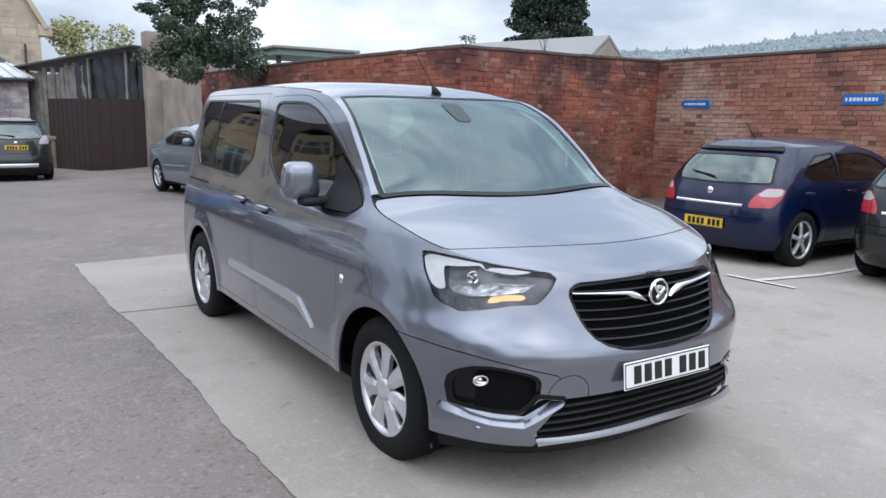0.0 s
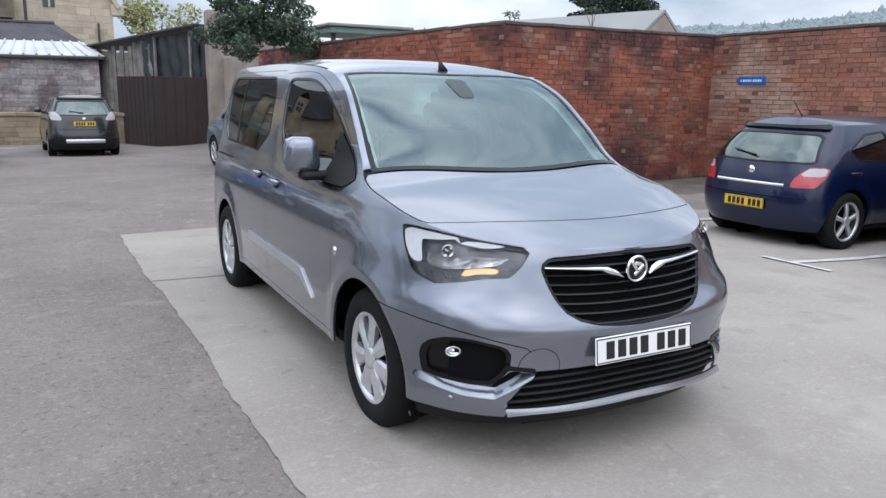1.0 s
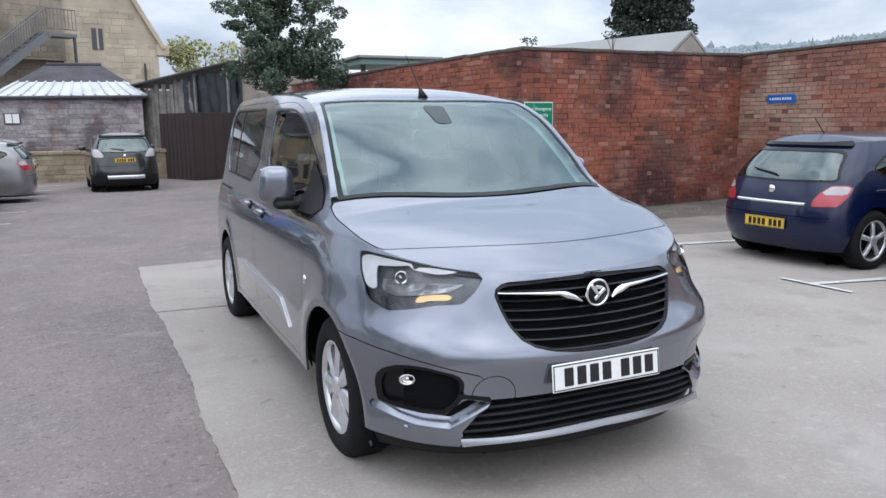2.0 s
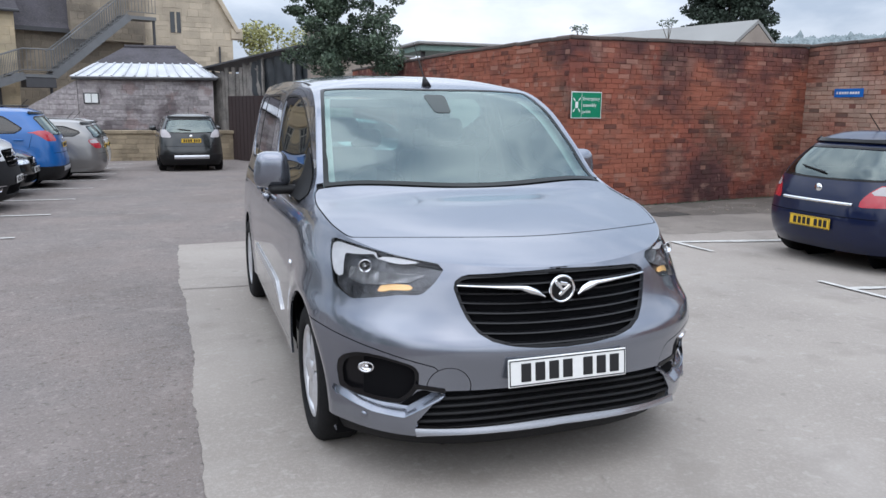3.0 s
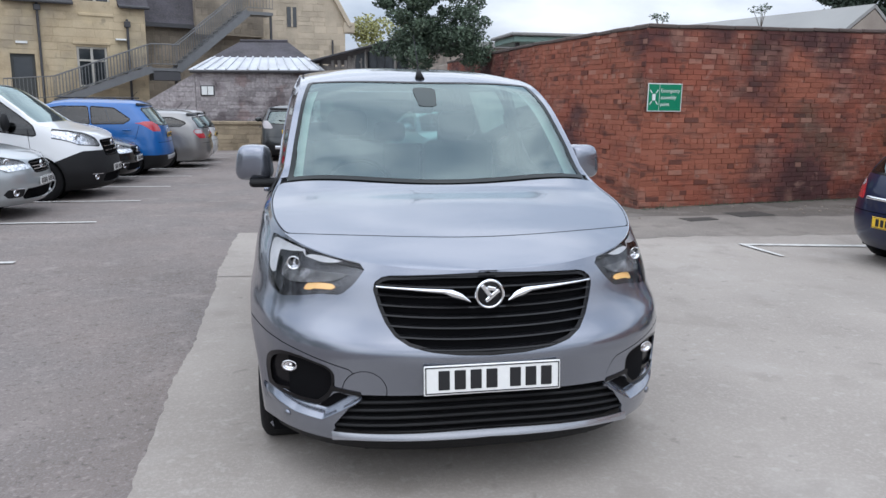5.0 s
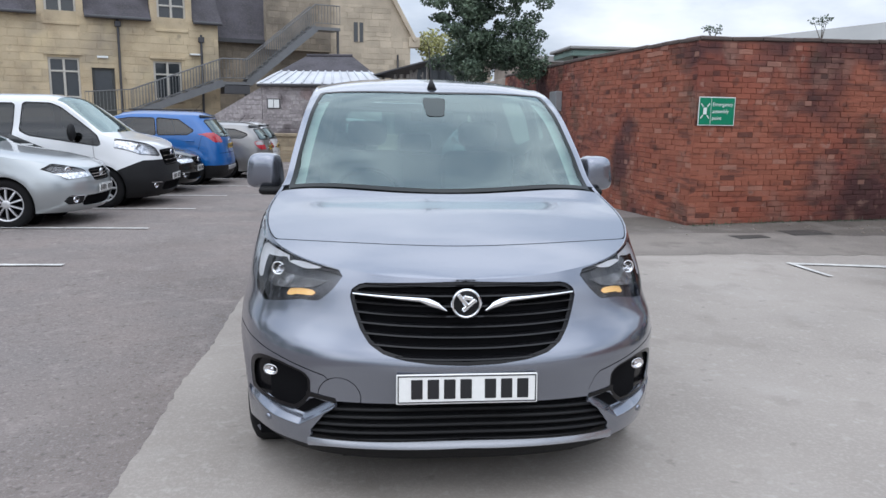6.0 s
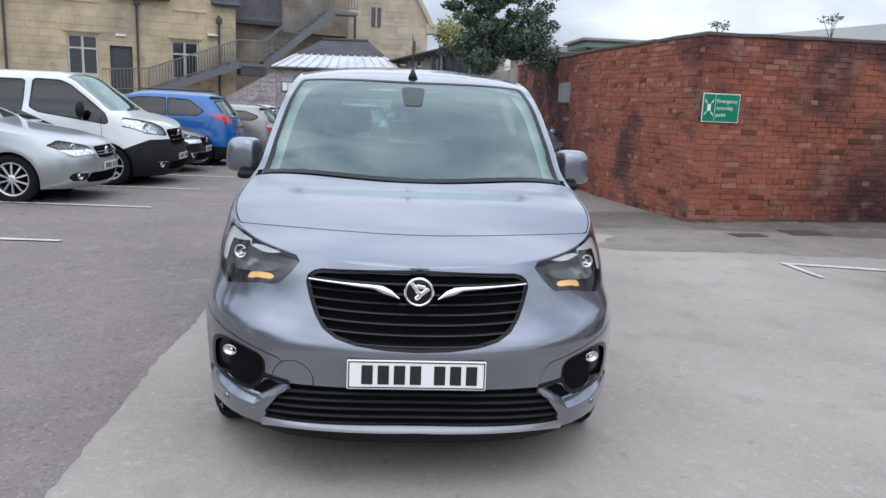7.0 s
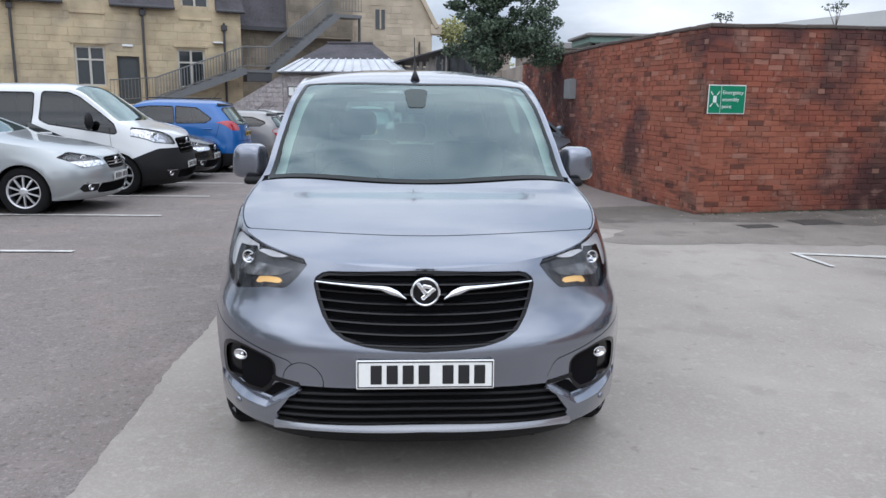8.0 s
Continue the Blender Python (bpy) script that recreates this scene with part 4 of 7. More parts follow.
def build_van():
    van = empty("van", "silver-grey compact passenger van with twin chrome grille wings", "van")
    sh = Shell(VAN)
    X, Y, Z = (sh.L[..., i] for i in range(3))
    AX = np.abs(X)
    front = Y < 0.82
    S = np.abs(np.meshgrid(sh.S, sh.Z, indexing="ij")[0])
    # openings in the nose, in the plane of the front
    big = np.full(X.shape, 1.0)
    grille = np.where(front, sd_poly(AX, Z, [(-0.2, 0.895), (0, 0.895), (0.37, 0.883), (0.405, 0.873), (0.418, 0.850), (0.402, 0.79), (0.380, 0.735), (0.350, 0.692), (0.305, 0.663), (0.23, 0.642), (0.12, 0.628), (0, 0.623), (-0.2, 0.63)], 0.012), big)
    lamp = np.where(front & (S < 1), sd_poly(AX, Z, [(0.458, 0.921), (0.50, 0.866), (0.548, 0.823), (0.625, 0.818), (0.70, 0.800), (0.775, 0.782), (0.815, 0.81), (0.812, 0.90), (0.795, 0.978), (0.72, 0.966), (0.611, 0.944)], 0.008), big)
    fog = np.where(front, sd_poly(AX, Z, [(0.834, 0.492), (0.828, 0.530), (0.814, 0.556), (0.782, 0.578), (0.745, 0.584), (0.70, 0.581), (0.613, 0.560), (0.592, 0.548), (0.580, 0.525), (0.582, 0.470), (0.604, 0.434), (0.642, 0.399), (0.71, 0.399), (0.78, 0.407), (0.826, 0.418)], 0.004), big)
    blade_poly = [(0.846, 0.414), (0.82, 0.405), (0.71, 0.393), (0.639, 0.392), (0.572, 0.460), (0.520, 0.452), (0.484, 0.446), (0.500, 0.424), (0.624, 0.341), (0.729, 0.347), (0.82, 0.360), (0.852, 0.385)]
    blade = np.where(front, sd_poly(AX, Z, blade_poly, 0.002), big)
    low = np.where(front, sd_poly(AX, Z, [(-0.2, 0.452), (0.0, 0.452), (0.478, 0.447), (0.572, 0.318), (0.567, 0.312), (0.0, 0.326), (-0.2, 0.326)], 0.012), big)
    skid = np.where(front, sd_poly(AX, Z, [(-0.2, 0.317), (0, 0.317), (0.585, 0.305), (0.598, 0.294), (0.578, 0.284), (0, 0.296), (-0.2, 0.296)], 0.002), big)
    chin = np.where(front, sd_poly(AX, Z, [(-0.2, 0.294), (0.58, 0.280), (0.62, 0.1), (-0.2, 0.1)], 0.0), big)
    # the painted nose ends above the ground; added shade plates close it from below
    foot = np.where(front & (Y < 0.52), Z - 0.262 - 0.03 * np.clip(AX - 0.6, 0, 1), 1.0)
    foot = np.where((AX > 0.6) & (Y > 1.1) & (Y < 3.4), Z - 0.294, foot)
    # openings in the sides
    far_side = AX > 0.6
    arch = np.full(X.shape, 1.0)
    for yw in sh.wheels:
        arch = np.minimum(arch, np.where(far_side, np.hypot(Y - yw, Z - sh.zw) - sh.R, 1.0))
    win_f = np.where(far_side, sd_poly(Y, Z, [(2.41, 1.56), (2.36, 1.567), (2.12, 1.564), (2.02, 1.553), (1.92, 1.528), (1.82, 1.487), (1.70, 1.424), (1.50, 1.31), (1.36, 1.225), (1.20, 1.115), (1.27, 1.077), (1.5, 1.07), (2.05, 1.13), (2.18, 1.155), (2.27, 1.195), (2.34, 1.25), (2.38, 1.31)], 0.022), big)
    win_r = np.where(far_side, sd_poly(Y, Z, [(3.90, 1.545), (2.80, 1.54), (2.735, 1.48), (2.73, 1.29), (2.91, 1.19), (3.86, 1.205), (3.92, 1.27), (3.93, 1.48)], 0.06), big)
    door_f = np.where(far_side, sd_poly(Y, Z, [(1.29, 0.36), (2.40, 0.36), (2.49, 1.1), (2.53, 1.60), (2.18, 1.607), (2.04, 1.598), (1.92, 1.570), (1.80, 1.525), (1.66, 1.452), (1.45, 1.31), (1.25, 1.16), (1.22, 1.05), (1.29, 0.98)], 0.025), big)
    door_s = np.where(far_side, sd_poly(Y, Z, [(2.50, 0.36), (3.22, 0.36), (3.37, 0.65), (3.48, 1.02), (3.99, 1.07), (4.02, 1.62), (2.63, 1.62), (2.59, 1.1)], 0.025), big)
    below = sh.zt(Y) - Z + 0.003
    # the bumper parts from the wings along a rising line; a round towing cap sits in it
    seam_z = np.interp(AX, [0.0, 0.475, 0.50, 0.525, 0.613, 0.70, 0.80, 0.95], [0.44, 0.470, 0.532, 0.557, 0.580, 0.604, 0.628, 0.655])
    seam = np.where(Y < 0.7, Z - seam_z, 0.3)
    seam = np.where((AX < 0.475) & (Y < 0.7), 0.3, seam)
    cap = np.where(front, np.hypot(X + 0.468, Z - 0.474) - 0.080, 1.0)
    cap = np.maximum(cap, np.where(front, 0.452 - Z, 1.0))
    back_win = np.where(Y > 3.95, sd_box(X, Z, 0, 1.33, 0.56, 0.19, 0.05), 1.0)
    # hood and top
    TX, TY = sh.T[..., 0], sh.T[..., 1]
    ATX = np.abs(TX)
    hood_line = 0.335 + 0.24 * (ATX / 0.78) ** 2.2
    screen_base = 0.955 + 0.165 * (ATX / 0.79) ** 2
    screen = np.minimum(np.minimum(TY - screen_base, 1.745 + 0.05 * (ATX / 0.6) ** 2 - TY), 0.765 - 0.175 * (TY - 1.0) - ATX)
    cowl = np.minimum(TY - (screen_base - 0.075), screen_base + 0.030 - TY)
    hood = np.minimum(TY - hood_line, screen_base - 0.018 - TY)
    hood = np.minimum(hood, 0.985 * sh.half(TY, sh.zt(TY)) - ATX)
    gutter = np.where(TY > 1.95, np.abs(ATX - 0.655) - 0.011, 1.0)

    shell = pieces(*sh.cut("L", [foot, grille, lamp, fog, blade, low, skid, chin, arch, win_f, win_r, door_f - 0.003, door_s - 0.003, below, np.where(AX > 0.475, seam, 1.0) - 0.0022, cap - 0.002, back_win]))
    for k, (v, f) in enumerate(shell):
        mesh_part("body" if k == 0 else "body_panel", v, f, "van_paint", van, thick=0.012)
    for sgn in (-1, 1):
        mesh_part("front_bumper", *sh.cut("L", [-seam - 0.0022, X * sgn - 0.475, fog, blade, low, skid, chin, arch, 0.7 - Y, cap - 0.002, foot]), "van_paint", van, "body-coloured lower bumper corner", thick=0.012)
    mesh_part("towing_cap", *sh.cut("L", [-cap - 0.001, low, fog, 0.5 - Y]), "van_paint", van, thick=0.01)
    mesh_part("roof", *sh.cut("T", [np.where(TY > 0.6, -screen, 1.0), np.where(TY < 1.3, -hood - 0.006, 1.0), -cowl, gutter]), "van_paint", van, thick=0.010)
    for sgn in (-1, 1):
        mesh_part("roof_seam", *sh.cut("T", [-gutter + 0.004, TY - 1.9, TX * sgn - 0.05], -0.008), "black_plastic", van, "black roof seam strip")
    mesh_part("bonnet", *sh.cut("T", [hood]), "van_paint", van, thick=0.010)
    side_line = np.minimum(0.004 - np.abs(0.982 * sh.half(TY, sh.zt(TY)) - ATX), np.minimum(TY - hood_line + 0.01, screen_base - TY))
    for sgn in (-1, 1):
        mesh_part("bonnet_gap", *sh.cut("T", [side_line, TX * sgn - 0.1], 0.001), "dark_gap", van, "dark gap beside the bonnet")
    mesh_part("cowl_panel", *sh.cut("T", [cowl + 0.01, ATX * 0 + 1], -0.014), "black_plastic", van, "black plastic panel under the windscreen")
    mesh_part("windscreen", *sh.cut("T", [screen + 0.004, TY - 0.7], -0.003), "glass", van, "clear windscreen").visible_shadow = False
    # pod behind the glass shown as a patch, the reflection's veil in its colour
    pod_patch = np.minimum(0.066 - 0.11 * (1.67 - TY) - ATX, np.minimum(TY - 1.50, 1.675 - TY))
    mesh_part("sensor_window", *sh.cut("T", [pod_patch, TY - 0.7], -0.0005), "sensor_print", van, "dark printed sensor window at the top of the screen")
    trim = 0.765 - 0.175 * (TY - 1.0) - ATX
    for sgn in (-1, 1):
        mesh_part("pillar_trim", *sh.cut("T", [0.05 - trim, trim + 0.03, TY - 1.12, 1.78 - TY, TX * sgn - 0.1], -0.05), "trim_pale", van, "pale inner pillar trim")
    mesh_part("windscreen_border", *sh.cut("T", [screen + 0.002, np.where(TY < 1.25, 0.026, 0.020) - screen, TY - 0.7], -0.0005), "screen_print", van, "black printed border of the windscreen")
    for sgn in (-1, 1):
        one = np.where(X * sgn > 0, 1.0, -1.0) * np.minimum(AX, 1)
        door = mesh_part("front_door", *sh.cut("L", [-door_f, one, win_f, arch, below]), "van_paint", van, thick=0.012)
        sdoor = mesh_part("sliding_door", *sh.cut("L", [-door_s, one, win_r, arch, below]), "van_paint", van, thick=0.012)
        mesh_part("window_pane", *sh.cut("L", [-win_f + 0.004, one], -0.006), "dark_glass", door, "tinted front door glass").visible_shadow = False
        mesh_part("window_pane", *sh.cut("L", [-win_r + 0.004, one], -0.006), "dark_glass", sdoor, "dark tinted sliding door glass").visible_shadow = False
        post = np.where(far_side, np.abs(Y - 3.55) - 0.022, 1.0)
        mesh_part("window_division", *sh.cut("L", [-post, -win_r - 0.004, one], -0.004), "gloss_black", sdoor, "black bar dividing the rear side glass")
        for d, wn in ((door, win_f), (sdoor, win_r)):
            mesh_part("window_seal", *sh.cut("L", [wn + 0.003, 0.011 - wn, one, below], 0.001), "gloss_black", d, "black window seal")
        # black triangle ahead of the front window
        tri = sd_poly(Y, Z, [(1.17, 1.11), (1.25, 1.075), (1.58, 1.07), (1.52, 1.315), (1.39, 1.25)], 0.008)
        mesh_part("mirror_triangle", *sh.cut("L", [-np.where(far_side, tri, 1.0), one, below], 0.004), "black_plastic", door, "black mirror base triangle")
        # silver rubbing strip with a kicked-up end
        stp = sd_poly(Y, Z, [(1.55, 0.44), (1.74, 0.52), (1.95, 0.528), (2.92, 0.535), (2.92, 0.575), (1.92, 0.575), (1.72, 0.565)], 0.004)
        mesh_part("side_strip", *sh.cut("L", [-np.where(far_side, stp, 1.0), one], 0.010), "satin_silver", van, "satin silver lower door strip", thick=0.009)
        sill = np.where(far_side, np.abs(Z - 0.300) - 0.0045, 1.0)
        mesh_part("sill_trim", *sh.cut("L", [-sill, one, Y - 1.235, 3.27 - Y], 0.006), "satin_silver", van, "thin bright sill trim", thick=0.007)
        rail = np.where(far_side, sd_box(Y, Z, 3.82, 1.031, 0.29, 0.011, 0.005), 1.0)
        mesh_part("door_rail", *sh.cut("L", [-rail, one], 0.003), "black_plastic", van, "black sliding door rail slot")
        # headlamp: recessed housing, reflectors, bright running light, amber indicator and clear lens
        head = mesh_part("headlight", *sh.cut("L", [-lamp + 0.006, one], -0.034), "lamp_dark", van, "headlamp with dark housing and bright running light")
        mesh_part("lens", *sh.cut("L", [-lamp - 0.001, one], 0.0015), "lens", head).visible_shadow = False
        mesh_part("lamp_border", *sh.cut("L", [-lamp + 0.002, lamp + 0.001, one], -0.006), "gloss_black", head)
        drl = sd_poly(AX, Z, [(0.466, 0.918), (0.60, 0.938), (0.72, 0.959), (0.797, 0.972), (0.812, 0.90), (0.812, 0.852), (0.795, 0.848), (0.786, 0.90), (0.774, 0.940), (0.70, 0.942), (0.60, 0.923)], 0.004)
        mesh_part("running_light", *sh.cut("L", [-np.where(front & (S < 1), drl, 1.0), -lamp, one], np.clip(-0.004 - 0.25 * (Z - 0.955), -0.02, -0.001)), "lamp_white", head, "bright chrome running light strip")
        bowl = np.where(front & (S < 1), sd_poly(AX, Z, [(0.51, 0.912), (0.60, 0.921), (0.70, 0.938), (0.765, 0.934), (0.785, 0.85), (0.745, 0.838), (0.66, 0.852), (0.58, 0.868)], 0.004), 1.0)
        mesh_part("reflector", *sh.cut("L", [-bowl, one], -0.02 - 0.30 * (Z - 0.85)), "lamp_pale", head)
        for cx, zc in ((0.715, 0.902),):
            yb = float(sh.front_y(cx, 0.875))
            v, f = lathe([(0.016, 0.027), (0.018, 0.025), (0.004, 0.020), (-0.006, 0.012), (-0.01, 0.006), (0.012, 0.005), (0.016, 0.0)], 24)
            ob = mesh_part("bulb_bowl", v, f, "chrome", head, "round chrome lamp bowl")
            ob.matrix_local = Matrix.Translation((sgn * cx, yb + 0.030, zc)) @ Matrix.Rotation(-math.pi / 2 + sgn * 0.2, 4, "Z")
        ind = np.where(front & (S < 1), sd_poly(AX, Z, [(0.575, 0.836), (0.63, 0.832), (0.70, 0.820), (0.705, 0.834), (0.64, 0.848), (0.59, 0.850)], 0.004), 1.0)
        mesh_part("indicator", *sh.cut("L", [-ind, -lamp - 0.004, one], -0.028), "amber", head, "amber indicator lens")
        # fog lamp recess
        fo = mesh_part("fog_lamp_recess", *sh.cut("L", [-fog + 0.004, one], -0.004 - 0.052 * np.sin(0.5 * math.pi * np.clip((0.84 - AX) / 0.16, 0, 1))), "gloss_black", van, "black recess with a small fog lamp")
        mesh_part("recess_rim", *sh.cut("L", [-fog + 0.001, fog + 0.016, one], -0.001 - 0.009 * np.clip((0.82 - AX) / 0.16, 0, 1)), "gloss_black", fo)
        yb = float(sh.front_y(0.745, 0.517))
        v, f = lathe([(0.004, 0.024), (0.010, 0.022), (0.002, 0.017), (-0.008, 0.009), (0.002, 0.0)], 24)
        ob = mesh_part("fog_lamp", v, f, "lamp_bright", fo, "small round chrome fog lamp")
        ob.matrix_local = Matrix.Translation((sgn * 0.742, yb + 0.038, 0.517)) @ Matrix.Rotation(-math.pi / 2 + sgn * 0.35, 4, "Z") @ Matrix.Diagonal((1, 1.35, 0.95, 1))
        # the blade slopes inwards and up to the recess; a thin black joint runs on from it
        BX, BZ = np.meshgrid(np.linspace(0.47, 0.86, 90)[::sgn], np.linspace(0.33, 0.49, 60), indexing="ij")
        B = np.stack([sgn * BX, sh.front_y(BX, BZ), BZ], -1)
        BN = grid_normals(B)
        BN = BN * np.where(BN[..., 1:2] > 0, -1, 1)
        foot_line = np.interp(BX, [0.484, 0.624, 0.729, 0.85], [0.437, 0.341, 0.347, 0.380])
        sink = 0.004 - 1.15 * np.clip((0.88 - BX) / 0.10, 0.2, 1) * np.clip(BZ - foot_line, 0, 0.06)
        P = B + BN * sink[..., None]
        PN = grid_normals(P)
        PN = PN * np.where(PN[..., 1:2] > 0, -1, 1)
        mesh_part("bumper_blade", *clip_grid(np.concatenate([P, PN], -1), [-sd_poly(BX, BZ, blade_poly, 0.003)]), "van_paint", van, "body-coloured bumper corner blade", thick=0.012)
        joint = sd_poly(BX, BZ, [(0.59, 0.484), (0.57, 0.478), (0.486, 0.467), (0.480, 0.454), (0.573, 0.466), (0.59, 0.462)], 0.002)
        mesh_part("bumper_joint", *clip_grid(np.concatenate([B + 0.003 * BN, BN], -1), [-joint]), "gloss_black", van, "thin black joint above the bumper blade")
        v, f = lathe([(0.0, 0.014), (0.006, 0.012), (0.007, 0.0)], 16)
        ob = mesh_part("parking_sensor", v, f, "van_paint", van)
        ob.matrix_local = Matrix.Translation((sgn * 0.755, float(sh.front_y(0.755, 0.325)) - 0.002, 0.325)) @ Matrix.Rotation(-math.pi / 2 + sgn * 0.6, 4, "Z")
        # side repeater
        v, f = lathe([(0.0, 0.022), (0.006, 0.020), (0.010, 0.0)], 20)
        ob = mesh_part("side_repeater", v, f, "lamp_bright", van, "small clear side repeater")
        ob.matrix_local = Matrix.Translation((sgn * (float(sh.w(0.765)) - 0.001), 1.205, 0.765)) @ (Matrix.Rotation(math.pi, 4, "Z") if sgn < 0 else Matrix())
        # door handles: a bar over a flat dark patch painted as the recess's shade
        for yh, zh, dd in ((2.285, 0.981, door), (2.70, 0.997, sdoor)):
            xw = float(sh.w(zh))
            hd = part("handle", box(-0.012, -0.085, -0.014, 0.022, 0.085, 0.014, 0.009, 2), "van_paint", dd, "body-coloured pull handle", True)
            hd.matrix_local = Matrix.Translation((sgn * (xw + 0.012), yh, zh)) @ (Matrix.Rotation(math.pi, 4, "Z") if sgn < 0 else Matrix())
            cup = np.where(far_side, sd_box(Y, Z, yh, zh - 0.012, 0.06, 0.026, 0.024), 1.0)
            mesh_part("handle_recess", *sh.cut("L", [-cup, one], 0.0015), "dark_gap", dd)
        # mirror: a rounded housing on a black foot
        mir = bmesh.new()
        bmesh.ops.create_uvsphere(mir, u_segments=28, v_segments=18, radius=1)
        for vtx in mir.verts:
            c = vtx.co
            k = 4.0
            s = (abs(c.x) ** k + abs(c.y) ** k + abs(c.z) ** k) ** (1 / k)
            c /= s
            taper = 1 - 0.12 * c.z - 0.10 * c.y * 0
            c.x, c.y, c.z = c.x * 0.092 * taper, c.y * (0.085 if c.y < 0 else 0.06), c.z * 0.096
        mo = part("mirror_housing", mir, "van_paint", van, "rounded body-coloured door mirror", True, Matrix.Translation((sgn * 0.922, 1.64, 1.195)) @ Matrix.Rotation(sgn * 0.16, 4, "Z"))
        part("mirror_foot", box(sgn * 0.76, 1.52, 1.07, sgn * 0.95, 1.63, 1.115, 0.02, 2), "black_plastic", mo, "black mirror foot", True)
        part("mirror_glass", box(sgn * 0.922 - 0.075, 1.655, 1.135, sgn * 0.922 + 0.075, 1.664, 1.275, 0.002, 1), "chrome", mo, "mirror glass")
        for yw in sh.wheels:
            wheel_well(van, sh, yw, sgn, 0.825)
            make_wheel(van, sgn * 0.782, yw, sh.zw, 0.324, 0.213, 0.2, 7, sgn)
        yy = np.linspace(1.22, 2.5, 40)
        zz = sh.zt(yy) - 0.004
        xx = sgn * (sh.half(yy, zz) + 0.0015)
        P = np.stack([np.stack([xx, yy, zz - 0.005], -1), np.stack([xx - sgn * 0.004, yy, zz + 0.004], -1)], 1)
        mesh_part("pillar_seal", *clip_grid(P, []), "plate_black", van, "thin black seal along the screen pillar")
    # near-black liner added behind shut lines, its colour standing for their shade
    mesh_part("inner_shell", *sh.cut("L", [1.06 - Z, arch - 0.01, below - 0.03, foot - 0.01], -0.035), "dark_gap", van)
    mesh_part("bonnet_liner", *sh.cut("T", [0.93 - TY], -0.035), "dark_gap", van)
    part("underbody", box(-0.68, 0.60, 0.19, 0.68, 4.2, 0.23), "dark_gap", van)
    # plates added to block light and darken the ground below
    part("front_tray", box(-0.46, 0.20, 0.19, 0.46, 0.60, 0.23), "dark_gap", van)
    # hidden block, added only to deepen the shadow under the nose
    part("air_dam", box(-0.50, 0.52, 0.09, 0.50, 0.66, 0.24, 0.02, 2), "black_plastic", van, "hidden block added to deepen the shadow under the van", True)
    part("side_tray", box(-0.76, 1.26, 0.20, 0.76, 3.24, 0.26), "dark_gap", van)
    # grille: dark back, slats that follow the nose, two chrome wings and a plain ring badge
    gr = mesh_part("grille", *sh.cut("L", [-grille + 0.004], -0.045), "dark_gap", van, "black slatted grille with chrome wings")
    mesh_part("grille_frame", *sh.cut("L", [-grille + 0.0015, grille + 0.014], -0.008), "gloss_black", gr)
    for k in range(8):
        zs = 0.892 - 0.0345 * k
        xs = np.linspace(-0.5, 0.5, 61)
        bow = 0.022 * (1 - (xs / 0.42) ** 2)
        zl = zs - bow * (0.2 + k / 9)
        yl = sh.front_y(xs, np.clip(zl, 0.5, 0.95))
        prof = [(-0.004, 0.0045), (-0.010, 0.0), (-0.004, -0.0045), (0.022, -0.010), (0.022, 0.010)]
        P = np.stack([np.stack([xs, yl + a + 0.012, zl + b], -1) for a, b in prof + prof[:1]], 1)
        gf = sd_poly(np.abs(P[..., 0]), P[..., 2], [(-0.2, 0.895), (0, 0.895), (0.37, 0.883), (0.405, 0.873), (0.418, 0.850), (0.402, 0.79), (0.380, 0.735), (0.350, 0.692), (0.305, 0.663), (0.23, 0.642), (0.12, 0.628), (0, 0.623), (-0.2, 0.63)], 0.008)
        v, f = clip_grid(P, [-gf])
        if f:
            mesh_part("slat", v, f, "gloss_black", gr, smooth=False)
    for sgn in (-1, 1):
        xs = np.linspace(0.072, 0.418, 40)
        zc_ = np.interp(xs, [0.072, 0.10, 0.136, 0.17, 0.3, 0.418], [0.803, 0.819, 0.830, 0.841, 0.850, 0.856])
        hh = np.interp(xs, [0.072, 0.10, 0.136, 0.17, 0.3, 0.418], [0.004, 0.014, 0.018, 0.010, 0.006, 0.004])
        yl = sh.front_y(xs, zc_) - 0.004
        prof = [(0.014, 1.0), (-0.004, 0.75), (-0.009, 0.1), (-0.005, -0.8), (0.014, -1.0)]
        P = np.stack([np.stack([sgn * xs, yl + a, zc_ + b * hh], -1) for a, b in prof], 1)
        v, f = clip_grid(P, [])
        mesh_part("chrome_wing", v, f, "chrome", gr, "bright chrome grille wing")
    yb = float(sh.yf(0.83)) - 0.012
    v, f = lathe([(0.0, 0.056), (0.008, 0.057), (0.012, 0.053), (0.012, 0.049), (0.007, 0.046), (0.0, 0.045)], 40)
    ob = mesh_part("badge_ring", v, f, "chrome", gr, "plain chrome ring badge")
    ob.matrix_local = Matrix.Translation((0, yb + 0.004, 0.83)) @ Matrix.Rotation(-math.pi / 2, 4, "Z")
    v, f = lathe([(0.0, 0.052), (0.004, 0.046), (0.004, 0.0)], 32)
    ob = mesh_part("badge_disc", v, f, "gloss_black", gr)
    ob.matrix_local = Matrix.Translation((0, yb + 0.004, 0.83)) @ Matrix.Rotation(-math.pi / 2, 4, "Z")
    for dx, dz, a, ln in ((-0.012, 0.012, 0.9, 0.03), (0.012, -0.006, -0.7, 0.032), (0.006, 0.02, 0.2, 0.018)):
        ob = part("badge_bar", box(-ln, -0.006, -0.008, ln, 0, 0.008, 0.003, 1), "chrome", gr)
        ob.matrix_local = Matrix.Translation((dx, yb - 0.001, 0.83 + dz)) @ Matrix.Rotation(a, 4, "Y")
